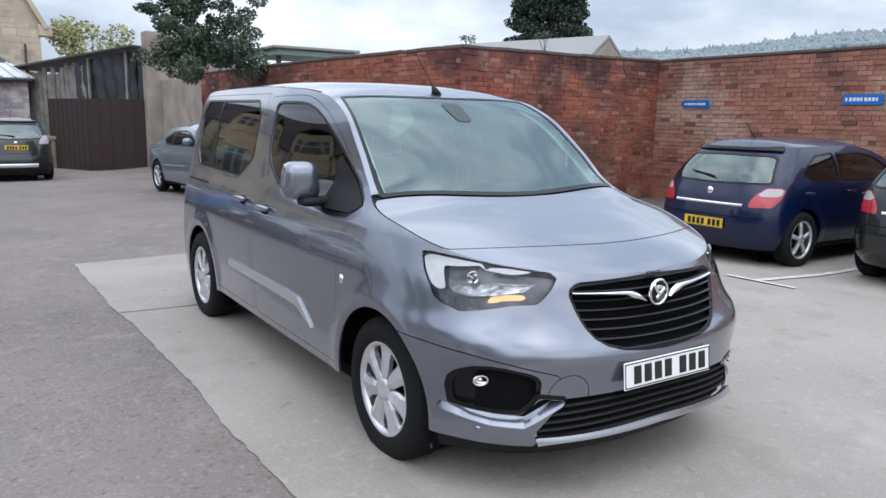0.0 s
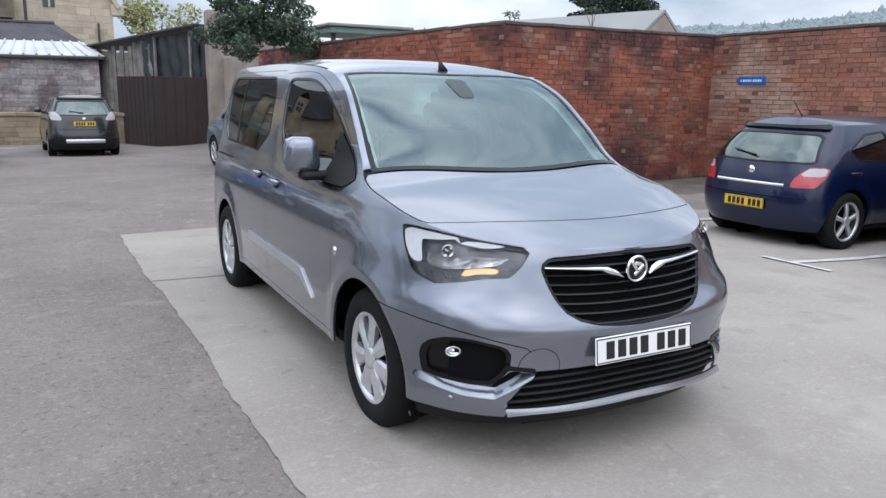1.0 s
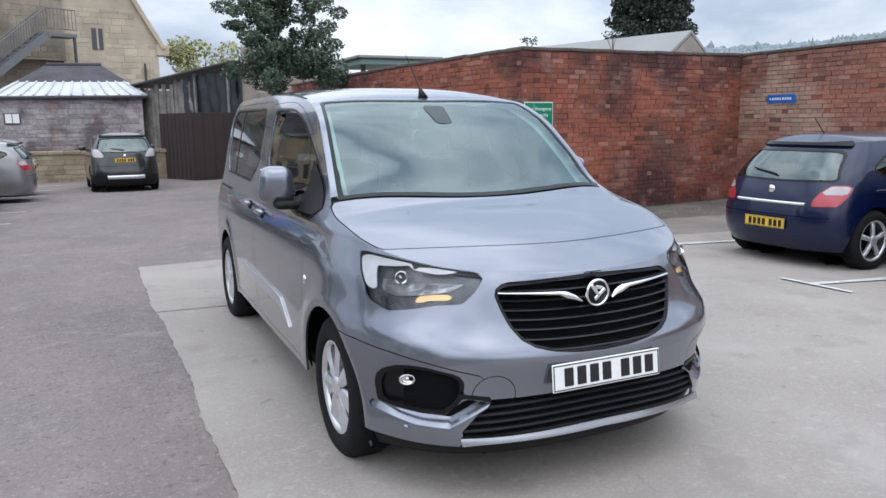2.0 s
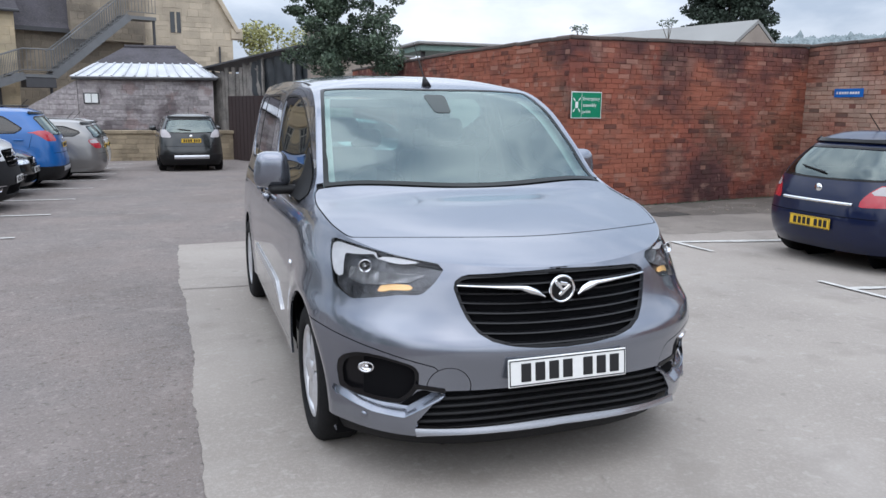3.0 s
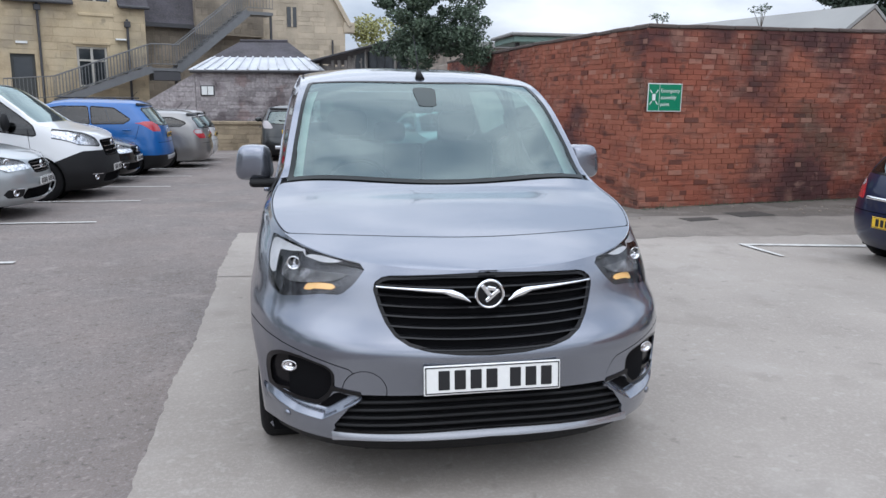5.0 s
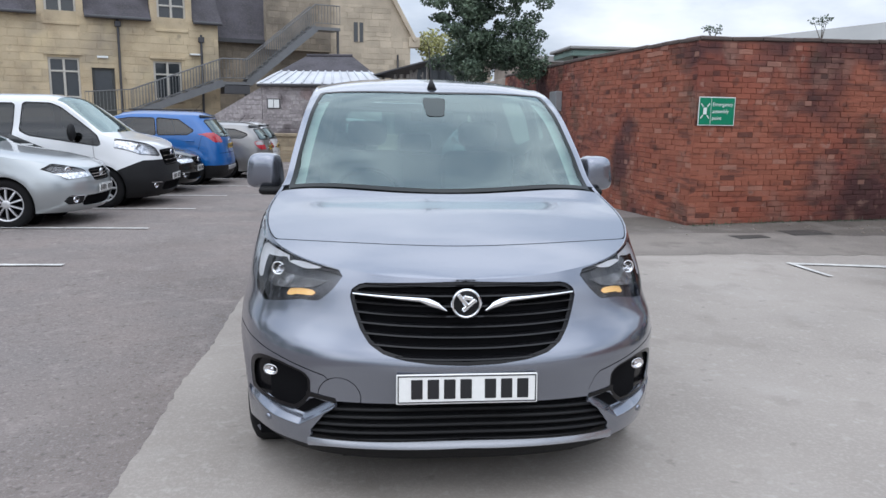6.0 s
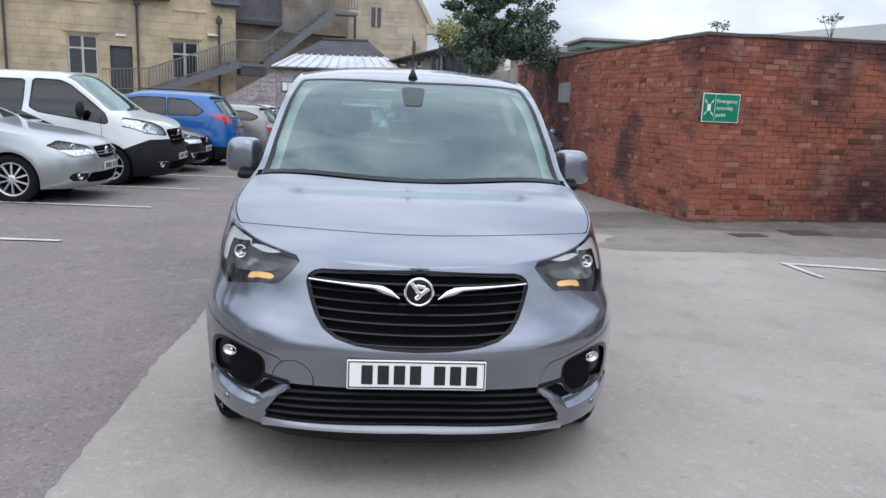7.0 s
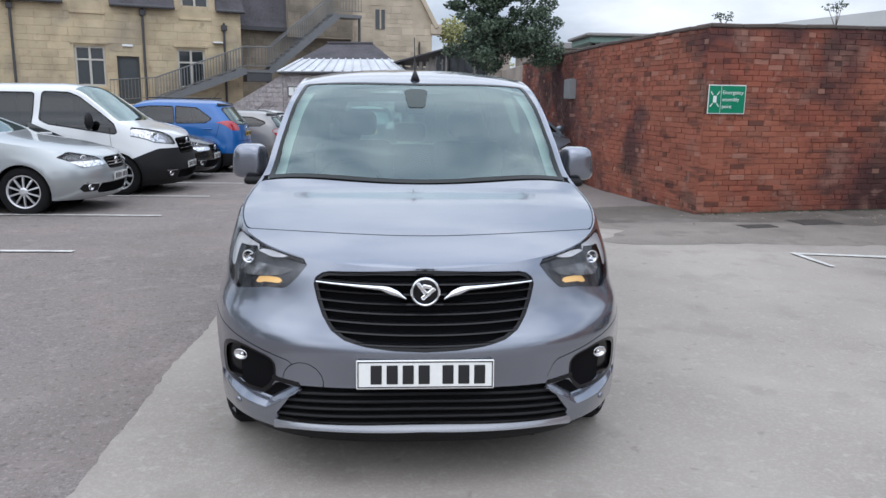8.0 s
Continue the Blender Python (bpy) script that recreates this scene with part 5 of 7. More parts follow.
    plate(van, 0.0, 0.012, 0.530, 0.0, radians(-6))
    # lower grille with its slats and the bright strip under it
    lg = mesh_part("lower_grille", *sh.cut("L", [-low + 0.004], -0.05), "dark_gap", van, "black lower bumper grille")
    for k in range(5):
        xs = np.linspace(-0.62, 0.62, 61)
        zl = 0.435 - 0.031 * k - 0.02 * (xs / 0.6) ** 2
        yl = sh.front_y(xs, zl)
        prof = [(-0.003, 0.006), (-0.008, 0.0), (-0.003, -0.006), (0.03, -0.009), (0.03, 0.009)]
        P = np.stack([np.stack([xs, yl + a + 0.014, zl + b], -1) for a, b in prof + prof[:1]], 1)
        gf = sd_poly(np.abs(P[..., 0]), P[..., 2], [(-0.2, 0.452), (0.0, 0.452), (0.478, 0.447), (0.572, 0.318), (0.567, 0.312), (0.0, 0.326), (-0.2, 0.326)], 0.01)
        v, f = clip_grid(P, [-gf])
        mesh_part("slat", v, f, "black_plastic", lg, smooth=False)
    mesh_part("skid_strip", *sh.cut("L", [-skid], 0.006 + np.clip(0.85 * (0.318 - Z), 0, 0.025)), "satin_grey", van, "bright satin strip along the bumper foot", thick=0.02)
    # the band runs out to the wheels: bumper shade put into black plastic
    mesh_part("chin", *sh.cut("L", [0.292 - 0.02 * np.clip(AX - 0.5, 0, 1) - Z, 0.50 - Y], -0.034), "black_plastic", van, "black chin under the bumper")
    # antenna, wipers
    ant = part("antenna_base", tube((0, 1.80, 1.645), (0, 1.84, 1.70), 0.030, 0.010, 16), "black_plastic", van, "black roof aerial foot", True)
    part("antenna_rod", tube((0, 1.835, 1.69), (0, 2.05, 1.91), 0.0038, 0.0025, 8), "black_plastic", ant)
    zs = lambda x, y: float(sh.zt(y) + (sh.zc(y) - sh.zt(y)) * (1 - (abs(x) / max(float(sh.half(y, sh.zt(y))), 0.01)) ** sh.p))
    # inside: dashboard, seats, wheel, mirror pod, load floor
    part("dashboard", box(-0.74, 1.0, 0.85, 0.74, 1.55, 1.09, 0.05, 3), "black_plastic", van, "", True)
    for xc in (-0.37, 0.37):
        st = part("seat", box(xc - 0.25, 1.95, 0.55, xc + 0.25, 2.45, 0.72, 0.06, 3), "seat", van, "dark fabric front seat", True)
        part("seat_back", box(xc - 0.24, 2.40, 0.65, xc + 0.24, 2.54, 1.27, 0.06, 3), "seat", st, "", True)
        part("headrest", box(xc - 0.13, 2.46, 1.30, xc + 0.13, 2.56, 1.46, 0.05, 3), "seat", st, "", True)
    for xc in (-0.5, 0.0, 0.5):
        st = part("rear_seat", box(xc - 0.23, 3.2, 0.6, xc + 0.23, 3.35, 1.2, 0.06, 3), "seat", van, "dark fabric rear seat back", True)
        part("headrest", box(xc - 0.12, 3.25, 1.22, xc + 0.12, 3.33, 1.36, 0.04, 3), "seat", st, "", True)
    v, f = lathe([(0.0, 0.19), (0.012, 0.178), (0.0, 0.166), (-0.012, 0.178), (0.0, 0.19)], 32)
    sw = mesh_part("steering_wheel", v, f, "black_plastic", van)
    sw.matrix_local = Matrix.Translation((-0.37, 1.62, 1.05)) @ Matrix.Rotation(radians(-65), 4, "X") @ Matrix.Rotation(math.pi / 2, 4, "Y")
    pod = part("sensor_pod", box(-0.065, 1.665, 1.46, 0.065, 1.75, 1.575, 0.02, 2), "black_plastic", van, "black sensor pod behind the screen", True)
    part("rear_mirror", box(-0.12, 1.70, 1.47, 0.12, 1.73, 1.53, 0.012, 2), "black_plastic", pod, "", True)
    mesh_part("tailgate_glass", *sh.cut("L", [-back_win + 0.01], -0.006), "glass", van).visible_shadow = False
    van.location = (0, 0, 0.0)
    return van


build_van()


def car_spec(L, W, H, hub=0.31, R=0.315, wheels=(0.85, 3.5), hood=0.74, cowl=(1.12, 0.98), roof=(1.95, None), belt=0.95, rear="hatch", nose_d=0.75):
    """Curves of a plain passenger car from its main sizes."""
    rf = roof[0]
    rr = roof[1] or L - 0.75
    top = {"hatch": L - 0.42, "estate": L - 0.28, "saloon": L - 0.25, "van": L - 0.06}[rear]
    rr = min(rr, top - 0.15)
    yr = {"hatch": [(0.15, L - 0.14), (0.32, L - 0.02), (0.5, L), (0.7, L - 0.03), (belt, L - 0.12), (belt + 0.12, L - 0.2), (H - 0.12, L - 0.45), (H, L - 0.55)],
          "estate": [(0.15, L - 0.14), (0.32, L - 0.02), (0.5, L), (0.7, L - 0.03), (belt, L - 0.10), (H - 0.12, L - 0.36), (H, L - 0.45)],
          "saloon": [(0.15, L - 0.14), (0.32, L - 0.02), (0.5, L), (0.7, L - 0.03), (belt, L - 0.08), (H, L - 0.2)],
          "van": [(0.15, L - 0.1), (0.4, L), (1.0, L - 0.02), (H, L - 0.08)]}[rear]
    edge = [(0.04, hood - 0.06), (0.25, hood + 0.0), (0.6, hood + 0.07), (cowl[0], cowl[1] - 0.03), (cowl[0] + 0.12, cowl[1] + 0.04), ((cowl[0] + rf) / 2, (cowl[1] + H) / 2 - 0.06), (rf, H - 0.13), (rf + 0.4, H - 0.085), (rr, H - 0.10)]
    crown = [(0.04, hood - 0.06), (0.25, hood + 0.05), (0.6, hood + 0.13), (cowl[0] - 0.08, cowl[1]), (cowl[0], cowl[1] + 0.03), ((cowl[0] + rf) / 2, (cowl[1] + H) / 2 - 0.005), (rf, H - 0.045), (rf + 0.4, H), (rr, H - 0.02)]
    if rear == "van":
        edge[1:3] = [(0.25, hood + 0.05), (0.6, hood + 0.13)]
        crown[1:3] = [(0.25, hood + 0.07), (0.6, hood + 0.15)]
    if rear == "saloon":
        edge += [(L - 0.75, belt + 0.02), (L - 0.1, belt - 0.03)]
        crown += [(L - 0.65, belt + 0.10), (L - 0.1, belt - 0.02)]
        edge[-3], crown[-3] = (min(rr, L - 1.35), H - 0.10), (min(rr, L - 1.35), H - 0.02)
        top = L - 0.12
    else:
        edge += [(top, H - 0.13)]
        crown += [(top, H - 0.11)]
    return dict(
        width=[(0.15, 0.90 * W), (0.3, 0.965 * W), (0.5, W), (0.75, 0.99 * W), (belt, 0.95 * W), (belt + 0.2, 0.86 * W), (H - 0.12, 0.74 * W), (H, 0.62 * W)],
        front=[(0.15, 0.16), (0.28, 0.03), (0.45, 0.0), (0.6, 0.02), (hood, 0.10), (hood + 0.15, 0.25), (H, 0.6)],
        rear=yr, edge=edge, crown=crown,
        nose=[(0.2, nose_d, 2.6), (0.6, nose_d, 2.6), (hood, nose_d + 0.1, 2.4)], tail=(0.45, 2.8), wheels=wheels, arch=R + 0.035, hub=hub,
        z=(0.17, H), top=(0.05, top), p=2.8, flare=0.012, dims=(L, W, H, R, cowl, rf, rr, belt, top, hood), kind=rear)


def build_car(name, label, spec, body_mat, m, lamps="front", spokes=7, bumper="", glass="dark_glass", rim="alloy", plates=("front", "rear"), category="car", tall_lamp=False, roof_rail=False, clear=True, tail_mat="red_lens"):
    car = empty(name, label, category, m, "parked cars")
    sh = Shell(spec, 0.5)
    L, W, H, R, cowl, rf, rr, belt, top, hood = spec["dims"]
    kind = spec["kind"]
    X, Y, Z = (sh.L[..., i] for i in range(3))
    AX = np.abs(X)
    fs, rs, sd = Y < 0.75, Y > L - 0.75, AX > 0.55 * W
    one = np.ones(X.shape)

    def F(pts, r=0.01):
        return np.where(fs, sd_poly(AX, Z, pts, r), 1.0)

    def B(pts, r=0.01):
        return np.where(rs, sd_poly(AX, Z, pts, r), 1.0)

    def D_(pts, r=0.012):
        return np.where(sd & (Y > 0.75) & (Y < L - 0.35), sd_poly(Y, Z, pts, r), 1.0)

    arch = one.copy()
    for yw in sh.wheels:
        arch = np.minimum(arch, np.where(sd, np.hypot(Y - yw, Z - sh.zw) - sh.R, 1.0))
    gw, gh = (0.46, 0.24) if kind == "van" else (0.33, 0.14)
    grille = F([(-0.2, hood - 0.05), (gw, hood - 0.06), (gw - 0.05, hood - 0.06 - gh), (-0.2, hood - 0.07 - gh)])
    intake = F([(-0.2, 0.40), (0.50, 0.40), (0.55, 0.28), (-0.2, 0.26)])
    head = F([(0.50, hood - 0.15), (0.53, hood - 0.03), (0.66 * W, hood + 0.05), (0.82 * W, hood + 0.10), (0.985 * W, hood + 0.14), (0.99 * W, hood + 0.03), (0.84 * W, hood - 0.11)]) if kind == "van" else F([(0.36, hood - 0.13), (0.44, hood - 0.05), (0.80 * W, hood + 0.03), (0.90 * W, hood - 0.03), (0.78 * W, hood - 0.15)])
    zt0 = belt - 0.10 if not tall_lamp else belt + 0.02
    tail = B([(0.58 * W, zt0 - 0.15), (0.64 * W, zt0 - 0.04), (0.74 * W, zt0 + 0.05), (0.88 * W, zt0 + 0.05), (0.885 * W, zt0 - 0.04), (0.84 * W, zt0 - 0.14)])
    if kind == "saloon":
        rwin = one
    else:
        rwin = B([(-0.2, belt + 0.0), (0.74 * W, belt + 0.02), (0.64 * W, H - 0.235), (0.58 * W, H - 0.21), (-0.2, H - 0.20)])
    mid = (cowl[0] + rf) / 2 + 0.25
    bp = mid + 0.95
    zt_ = H - 0.20
    end = {"hatch": L - 0.95, "estate": L - 0.75, "saloon": L - 1.5, "van": mid + 1.0}[kind]
    if kind == "van":
        bp -= 0.30
    w1 = D_([(cowl[0] + 0.30, belt + 0.03), (rf - 0.02, zt_ - 0.02), (rf + 0.25, zt_ + 0.02), (bp - 0.05, zt_ + 0.02), (bp, belt + 0.04)])
    if kind == "van":
        w1 = D_([(cowl[0] + 0.10, belt - 0.07), (cowl[0] + 0.14, belt + 0.03), (rf - 0.06, zt_ - 0.05), (rf + 0.10, zt_ + 0.01), (bp - 0.05, zt_ + 0.02), (bp - 0.02, belt + 0.14), (bp - 0.14, belt + 0.08)], 0.03)
    w2 = D_([(bp + 0.07, belt + 0.04), (bp + 0.04, zt_ + 0.02), (end - 0.1, zt_ - 0.01), (end + 0.22, belt + 0.12), (end + 0.1, belt + 0.05)]) if kind != "van" else D_([(bp + 0.15, belt + 0.02), (bp + 0.13, zt_ + 0.02), (bp + 1.1, zt_ + 0.02), (bp + 1.1, belt + 0.02)])
    below = sh.zt(Y) - Z + 0.004
    # lower bumper in black plastic, where the car has one
    if bumper == "van":
        lowb = np.maximum(np.where(Y < 1.0, Z - 0.78 + 0.42 * np.clip(Y - 0.30, 0, 1), 1.0), -one)
    elif bumper == "suv":
        lowb = np.where(rs | fs, Z - 0.46, Z - 0.30)
    else:
        lowb = Z - 0.20
    TX, TY = sh.T[..., 0], sh.T[..., 1]
    ATX = np.abs(TX)
    base = cowl[0] - 0.05 + 0.16 * (ATX / W) ** 2
    scr = np.minimum(np.minimum(TY - base, rf + 0.02 - TY), 0.90 * sh.half(TY, sh.zt(TY)) - ATX)
    rear_glass_t = np.full(TX.shape, -1.0)
    if kind == "saloon":
        rear_glass_t = np.minimum(np.minimum(TY - (min(rr, L - 1.35) + 0.05), L - 0.72 - TY), 0.82 * sh.half(TY, sh.zt(TY)) - ATX)
    hide = [np.where(TY > 0.8, -scr, 1.0), -rear_glass_t]
    cut = [arch, w1, w2, below, rwin, head, tail, grille, intake]
    mesh_part("body", *sh.cut("L", cut + [lowb]), body_mat, car, thick=0.012)
    if bumper:
        mesh_part("bumper_cladding", *sh.cut("L", [arch, -lowb, below, intake, grille, head, tail]), "black_plastic", car, "black plastic lower bumper", thick=0.012)
    mesh_part("roof", *sh.cut("T", hide), body_mat, car, thick=0.01)
    mesh_part("windscreen", *sh.cut("T", [scr + 0.01, TY - 0.75], -0.004), "glass", car).visible_shadow = False
    if kind == "saloon":
        mesh_part("rear_window", *sh.cut("T", [rear_glass_t + 0.01], -0.004), glass, car)
    else:
        mesh_part("rear_window", *sh.cut("L", [-rwin + 0.01], -0.004), "rear_glass", car)
        mesh_part("rear_window_border", *sh.cut("L", [rwin + 0.002, 0.02 - rwin], 0.002), "gloss_black", car)
    for sgn in (-1, 1):
        side = np.where(X * sgn > 0, 1.0, -1.0) * np.minimum(AX, 1)
        for wn in (w1, w2):
            mesh_part("window_pane", *sh.cut("L", [-wn + 0.008, side], -0.006), glass, car)
            mesh_part("window_seal", *sh.cut("L", [wn + 0.002, 0.018 - wn, side, below], 0.002), "gloss_black", car)
        hl = mesh_part("headlight", *sh.cut("L", [-head + 0.006, side], -0.012 - (0.0 if kind == "van" else 0.008 + 0.25 * (Z - hood))), "lamp_pale", car)
        mesh_part("lens", *sh.cut("L", [-head, side], 0.001), "lens", hl).visible_shadow = False
        if lamps == "front":
            mesh_part("lamp_border", *sh.cut("L", [0.002 - head, head + 0.012, side], 0.0015), "gloss_black", hl)
            xl, zl = (0.80 * W, hood + 0.0) if kind == "van" else (0.70 * W, hood - 0.055)
            v, f = lathe([(0.0, 0.052), (0.008, 0.048), (0.0, 0.036), (-0.01, 0.02), (0.004, 0.0)], 20)
            ob = mesh_part("bulb_bowl", v, f, "chrome", hl)
            ob.matrix_local = Matrix.Translation((sgn * xl, float(sh.front_y(xl, zl)) + 0.004, zl)) @ Matrix.Rotation(-math.pi / 2 + sgn * 0.5, 4, "Z")
        if bumper == "van":
            flash = D_([(2.34, 1.20), (1.60, 0.90), (1.95, 0.91), (2.28, 1.06)], 0.002)
            mesh_part("side_stripe", *sh.cut("L", [-flash, side], 0.003), "charcoal", car, "dark grey slanting stripe on the white side")
        tl = mesh_part("tail_light", *sh.cut("L", [-tail, side], 0.003), tail_mat, car, "red tail light" if tail_mat == "red_lens" else "pale tail light")
        if clear:
            mesh_part("clear_lens", *sh.cut("L", [-np.maximum(tail + 0.010, (zt0 - 0.035) - Z), side], 0.005), "tail_clear", tl, "pale reversing lens")
        mir = bmesh.new()
        bmesh.ops.create_uvsphere(mir, u_segments=14, v_segments=10, radius=1)
        mo = part("mirror", mir, body_mat if bumper != "van" else "black_plastic", car, "", True, Matrix.Translation((sgn * (W + 0.06), cowl[0] + 0.45, belt + 0.10)) @ Matrix.Diagonal((0.10, 0.06, 0.075 if kind != "van" else 0.14, 1)))
        part("mirror_foot", box(sgn * (W * 0.86), cowl[0] + 0.42, belt + 0.03, sgn * (W + 0.03), cowl[0] + 0.48, belt + 0.07, 0.01, 1), "black_plastic", mo)
        for yh in (bp - 0.12, bp + 0.75):
            if kind == "van" and yh > bp:
                continue
            hd = part("handle", box(-0.01, -0.09, -0.014, 0.025, 0.09, 0.014, 0.008, 2), body_mat, car, "", True)
            hd.matrix_local = Matrix.Translation((sgn * (float(sh.w(belt - 0.1)) + 0.008), yh, belt - 0.1)) @ (Matrix.Rotation(math.pi, 4, "Z") if sgn < 0 else Matrix())
        for yw in sh.wheels:
            wheel_well(car, sh, yw, sgn, W * 0.91)
            make_wheel(car, sgn * (W - 0.125), yw, sh.zw, R, R * 0.68, 0.2, spokes, sgn, "star", rim)
        if roof_rail:
            part("roof_rail", tube((sgn * 0.62 * W, rf + 0.2, H + 0.02), (sgn * 0.60 * W, rr, H + 0.015), 0.014, 0.014, 8), "gloss_black", car)
    for sgn in (-1, 1):
        for pts in ([(cowl[0] + 0.17, 0.33), (cowl[0] + 0.14, 0.7), (cowl[0] + 0.18, belt)], [(bp + 0.02, 0.33), (bp + 0.035, 0.7), (bp + 0.03, belt)],
                    [(bp + 0.62, 0.76), (bp + 0.92, 0.80), (bp + 1.0, belt)]):
            if kind == "van" and pts[0][0] > bp + 0.5:
                continue
            q = np.linspace(0, 1, 14)
            yy, zz = np.interp(q, [0, 0.5, 1], [t[0] for t in pts]), np.interp(q, [0, 0.5, 1], [t[1] for t in pts])
            xx = sgn * (sh.half(yy, zz) + sh.bulge(yy, zz) + 0.0015)
            P = np.stack([np.stack([xx, yy - 0.0035, zz], -1), np.stack([xx, yy + 0.0035, zz], -1)], 1)
            mesh_part("shut_line", *clip_grid(P, []), "dark_gap", car)
    xq = np.linspace(-0.80 * W, 0.80 * W, 25)
    zq = np.full(25, belt - 0.37)
    yq = sh.rear_y(xq, zq) + 0.002
    mesh_part("boot_line", *clip_grid(np.stack([np.stack([xq, yq, zq - 0.004], -1), np.stack([xq, yq, zq + 0.004], -1)], 1), []), "dark_gap", car)
    mesh_part("inner_shell", *sh.cut("L", [belt - 0.02 - Z, arch - 0.01, below - 0.03], -0.03), "dark_gap", car)
    g = mesh_part("grille", *sh.cut("L", [-grille + 0.003], -0.03), "dark_gap", car)
    for k in range(4):
        zs = hood - 0.085 - (gh - 0.03) / 3 * k
        xs = np.linspace(0.07 + 0.01 * k - gw, gw - 0.07 - 0.01 * k, 15) if kind == "van" else np.linspace(0.02 + 0.012 * k - gw, gw - 0.02 - 0.012 * k, 15)
        P = np.stack([np.stack([xs, sh.front_y(xs, zs) + a, zs + b + 0 * xs], -1) for a, b in ((0.02, 0.01), (-0.003, 0.006), (-0.003, -0.006), (0.02, -0.01))], 1)
        v, f = clip_grid(P, [])
        mesh_part("slat", v, f, "gloss_black" if k not in (1, 2) else "chrome", g, smooth=False)
    v, f = lathe([(0.0, 0.05), (0.01, 0.045), (0.013, 0.0)], 20)
    ob = mesh_part("badge", v, f, "chrome", g, "plain chrome badge")
    ob.matrix_local = Matrix.Translation((0, float(sh.yf(hood - 0.11)) - 0.004, hood - 0.11)) @ Matrix.Rotation(-math.pi / 2, 4, "Z")
    mesh_part("lower_intake", *sh.cut("L", [-intake + 0.003], -0.03), "dark_gap", car)
    part("underbody", box(-W * 0.70, 0.5, 0.19, W * 0.70, L - 0.35, 0.23), "dark_gap", car)
    # added plate keeps light off the ground under the car
    part("side_tray", box(-W * 0.93, sh.wheels[0] + R + 0.05, 0.20, W * 0.93, sh.wheels[1] - R - 0.05, 0.25), "dark_gap", car)
    part("seat_row", box(-0.6 * W, bp - 0.25, 0.55, 0.6 * W, bp - 0.1, belt + 0.12, 0.06, 2), "seat", car, "dark seats", True)
    part("dashboard", box(-0.7 * W, cowl[0] + 0.1, 0.7, 0.7 * W, cowl[0] + 0.5, cowl[1] - 0.06, 0.04, 2), "black_plastic", car, "", True)
    if "front" in plates:
        plate(car, 0, float(sh.yf(0.48)) - 0.012, 0.48, 0, 0)
    if "rear" in plates:
        zp = belt - 0.46 if kind in ("hatch",) and bumper != "suv" else belt - 0.22
        plate(car, 0, float(sh.yr(zp)) + 0.014, zp, math.pi, 0, False)
    if lamps == "front":
        for sgn in (-1, 1):
            fg = F([(0.60 * W, 0.40), (0.78 * W, 0.42), (0.84 * W, 0.37), (0.78 * W, 0.315), (0.62 * W, 0.32)])
            one_side = np.where(X * sgn > 0, 1.0, -1.0)
            fl = mesh_part("fog_recess", *sh.cut("L", [-fg, one_side], 0.003), "black_plastic", car, "black fog lamp recess")
            xf = 0.72 * W
            v, f = lathe([(0.0, 0.045), (0.012, 0.040), (0.004, 0.034), (0.0, 0.0)], 20)
            ob = mesh_part("fog_lamp", v, f, "lamp_bright", fl)
            ob.matrix_local = Matrix.Translation((sgn * xf, float(sh.front_y(xf, 0.365)) - 0.004, 0.365)) @ Matrix.Rotation(-math.pi / 2 + sgn * 0.4, 4, "Z")
            xs = np.linspace(0.60 * W, 0.80 * W, 9)
            P = np.stack([np.stack([sgn * xs, sh.front_y(xs, 0.41) + a, 0.412 + b + 0.03 * (xs - 0.6 * W)], -1) for a, b in ((0.0, 0.008), (-0.008, 0.004), (-0.008, -0.004), (0.0, -0.008))], 1)
            mesh_part("fog_trim", *clip_grid(P, []), "chrome", fl, "bright trim over the fog lamp", smooth=False)
    if lamps == "rear":
        xs = np.linspace(-0.52 * W, 0.52 * W, 21)
        zb, tall = (belt - 0.24, 1.0) if bumper != "suv" else (0.40, 3.2)
        P = np.stack([np.stack([xs, sh.rear_y(xs, zb) + a, zb + b + 0 * xs], -1) for a, b in ((-0.004, 0.016 * tall), (0.014, 0.011 * tall), (0.014, -0.011 * tall), (-0.004, -0.016 * tall))], 1)
        v, f = clip_grid(P, [])
        mesh_part("boot_strip", v, [q[::-1] for q in f], "chrome" if tall == 1.0 else "satin_silver", car, "bright strip across the tail")
        v, f = lathe([(0.0, 0.045), (0.01, 0.04), (0.012, 0.0)], 20)
        ob = mesh_part("badge", v, f, "chrome", car, "plain chrome badge")
        ob.matrix_local = Matrix.Translation((0, float(sh.yr(belt - 0.11)) + 0.002, belt - 0.11)) @ Matrix.Rotation(math.pi / 2, 4, "Z")
        if kind != "saloon":
            part("rear_wiper", tube((0.0, float(sh.yr(belt + 0.05)) + 0.02, belt + 0.05), (0.34, float(sh.yr(belt + 0.10)) + 0.0, belt + 0.10), 0.011, 0.008, 8), "black_plastic", car)
            lip = B([(-0.2, H - 0.145), (0.60 * W, H - 0.150), (0.64 * W, H - 0.155), (0.66 * W, H - 0.10), (-0.2, H - 0.10)], 0.002)
            mesh_part("spoiler", *sh.cut("L", [-lip, below], 0.006 + np.clip(0.4 * (Z - H + 0.20), 0, 0.025)), "gloss_black", car, "black spoiler lip over the rear window", thick=0.03)
    part("aerial", tube((0, rr - 0.1, H - 0.02), (0, rr + 0.08, H + 0.16), 0.006, 0.004, 6), "black_plastic", car)
    return car


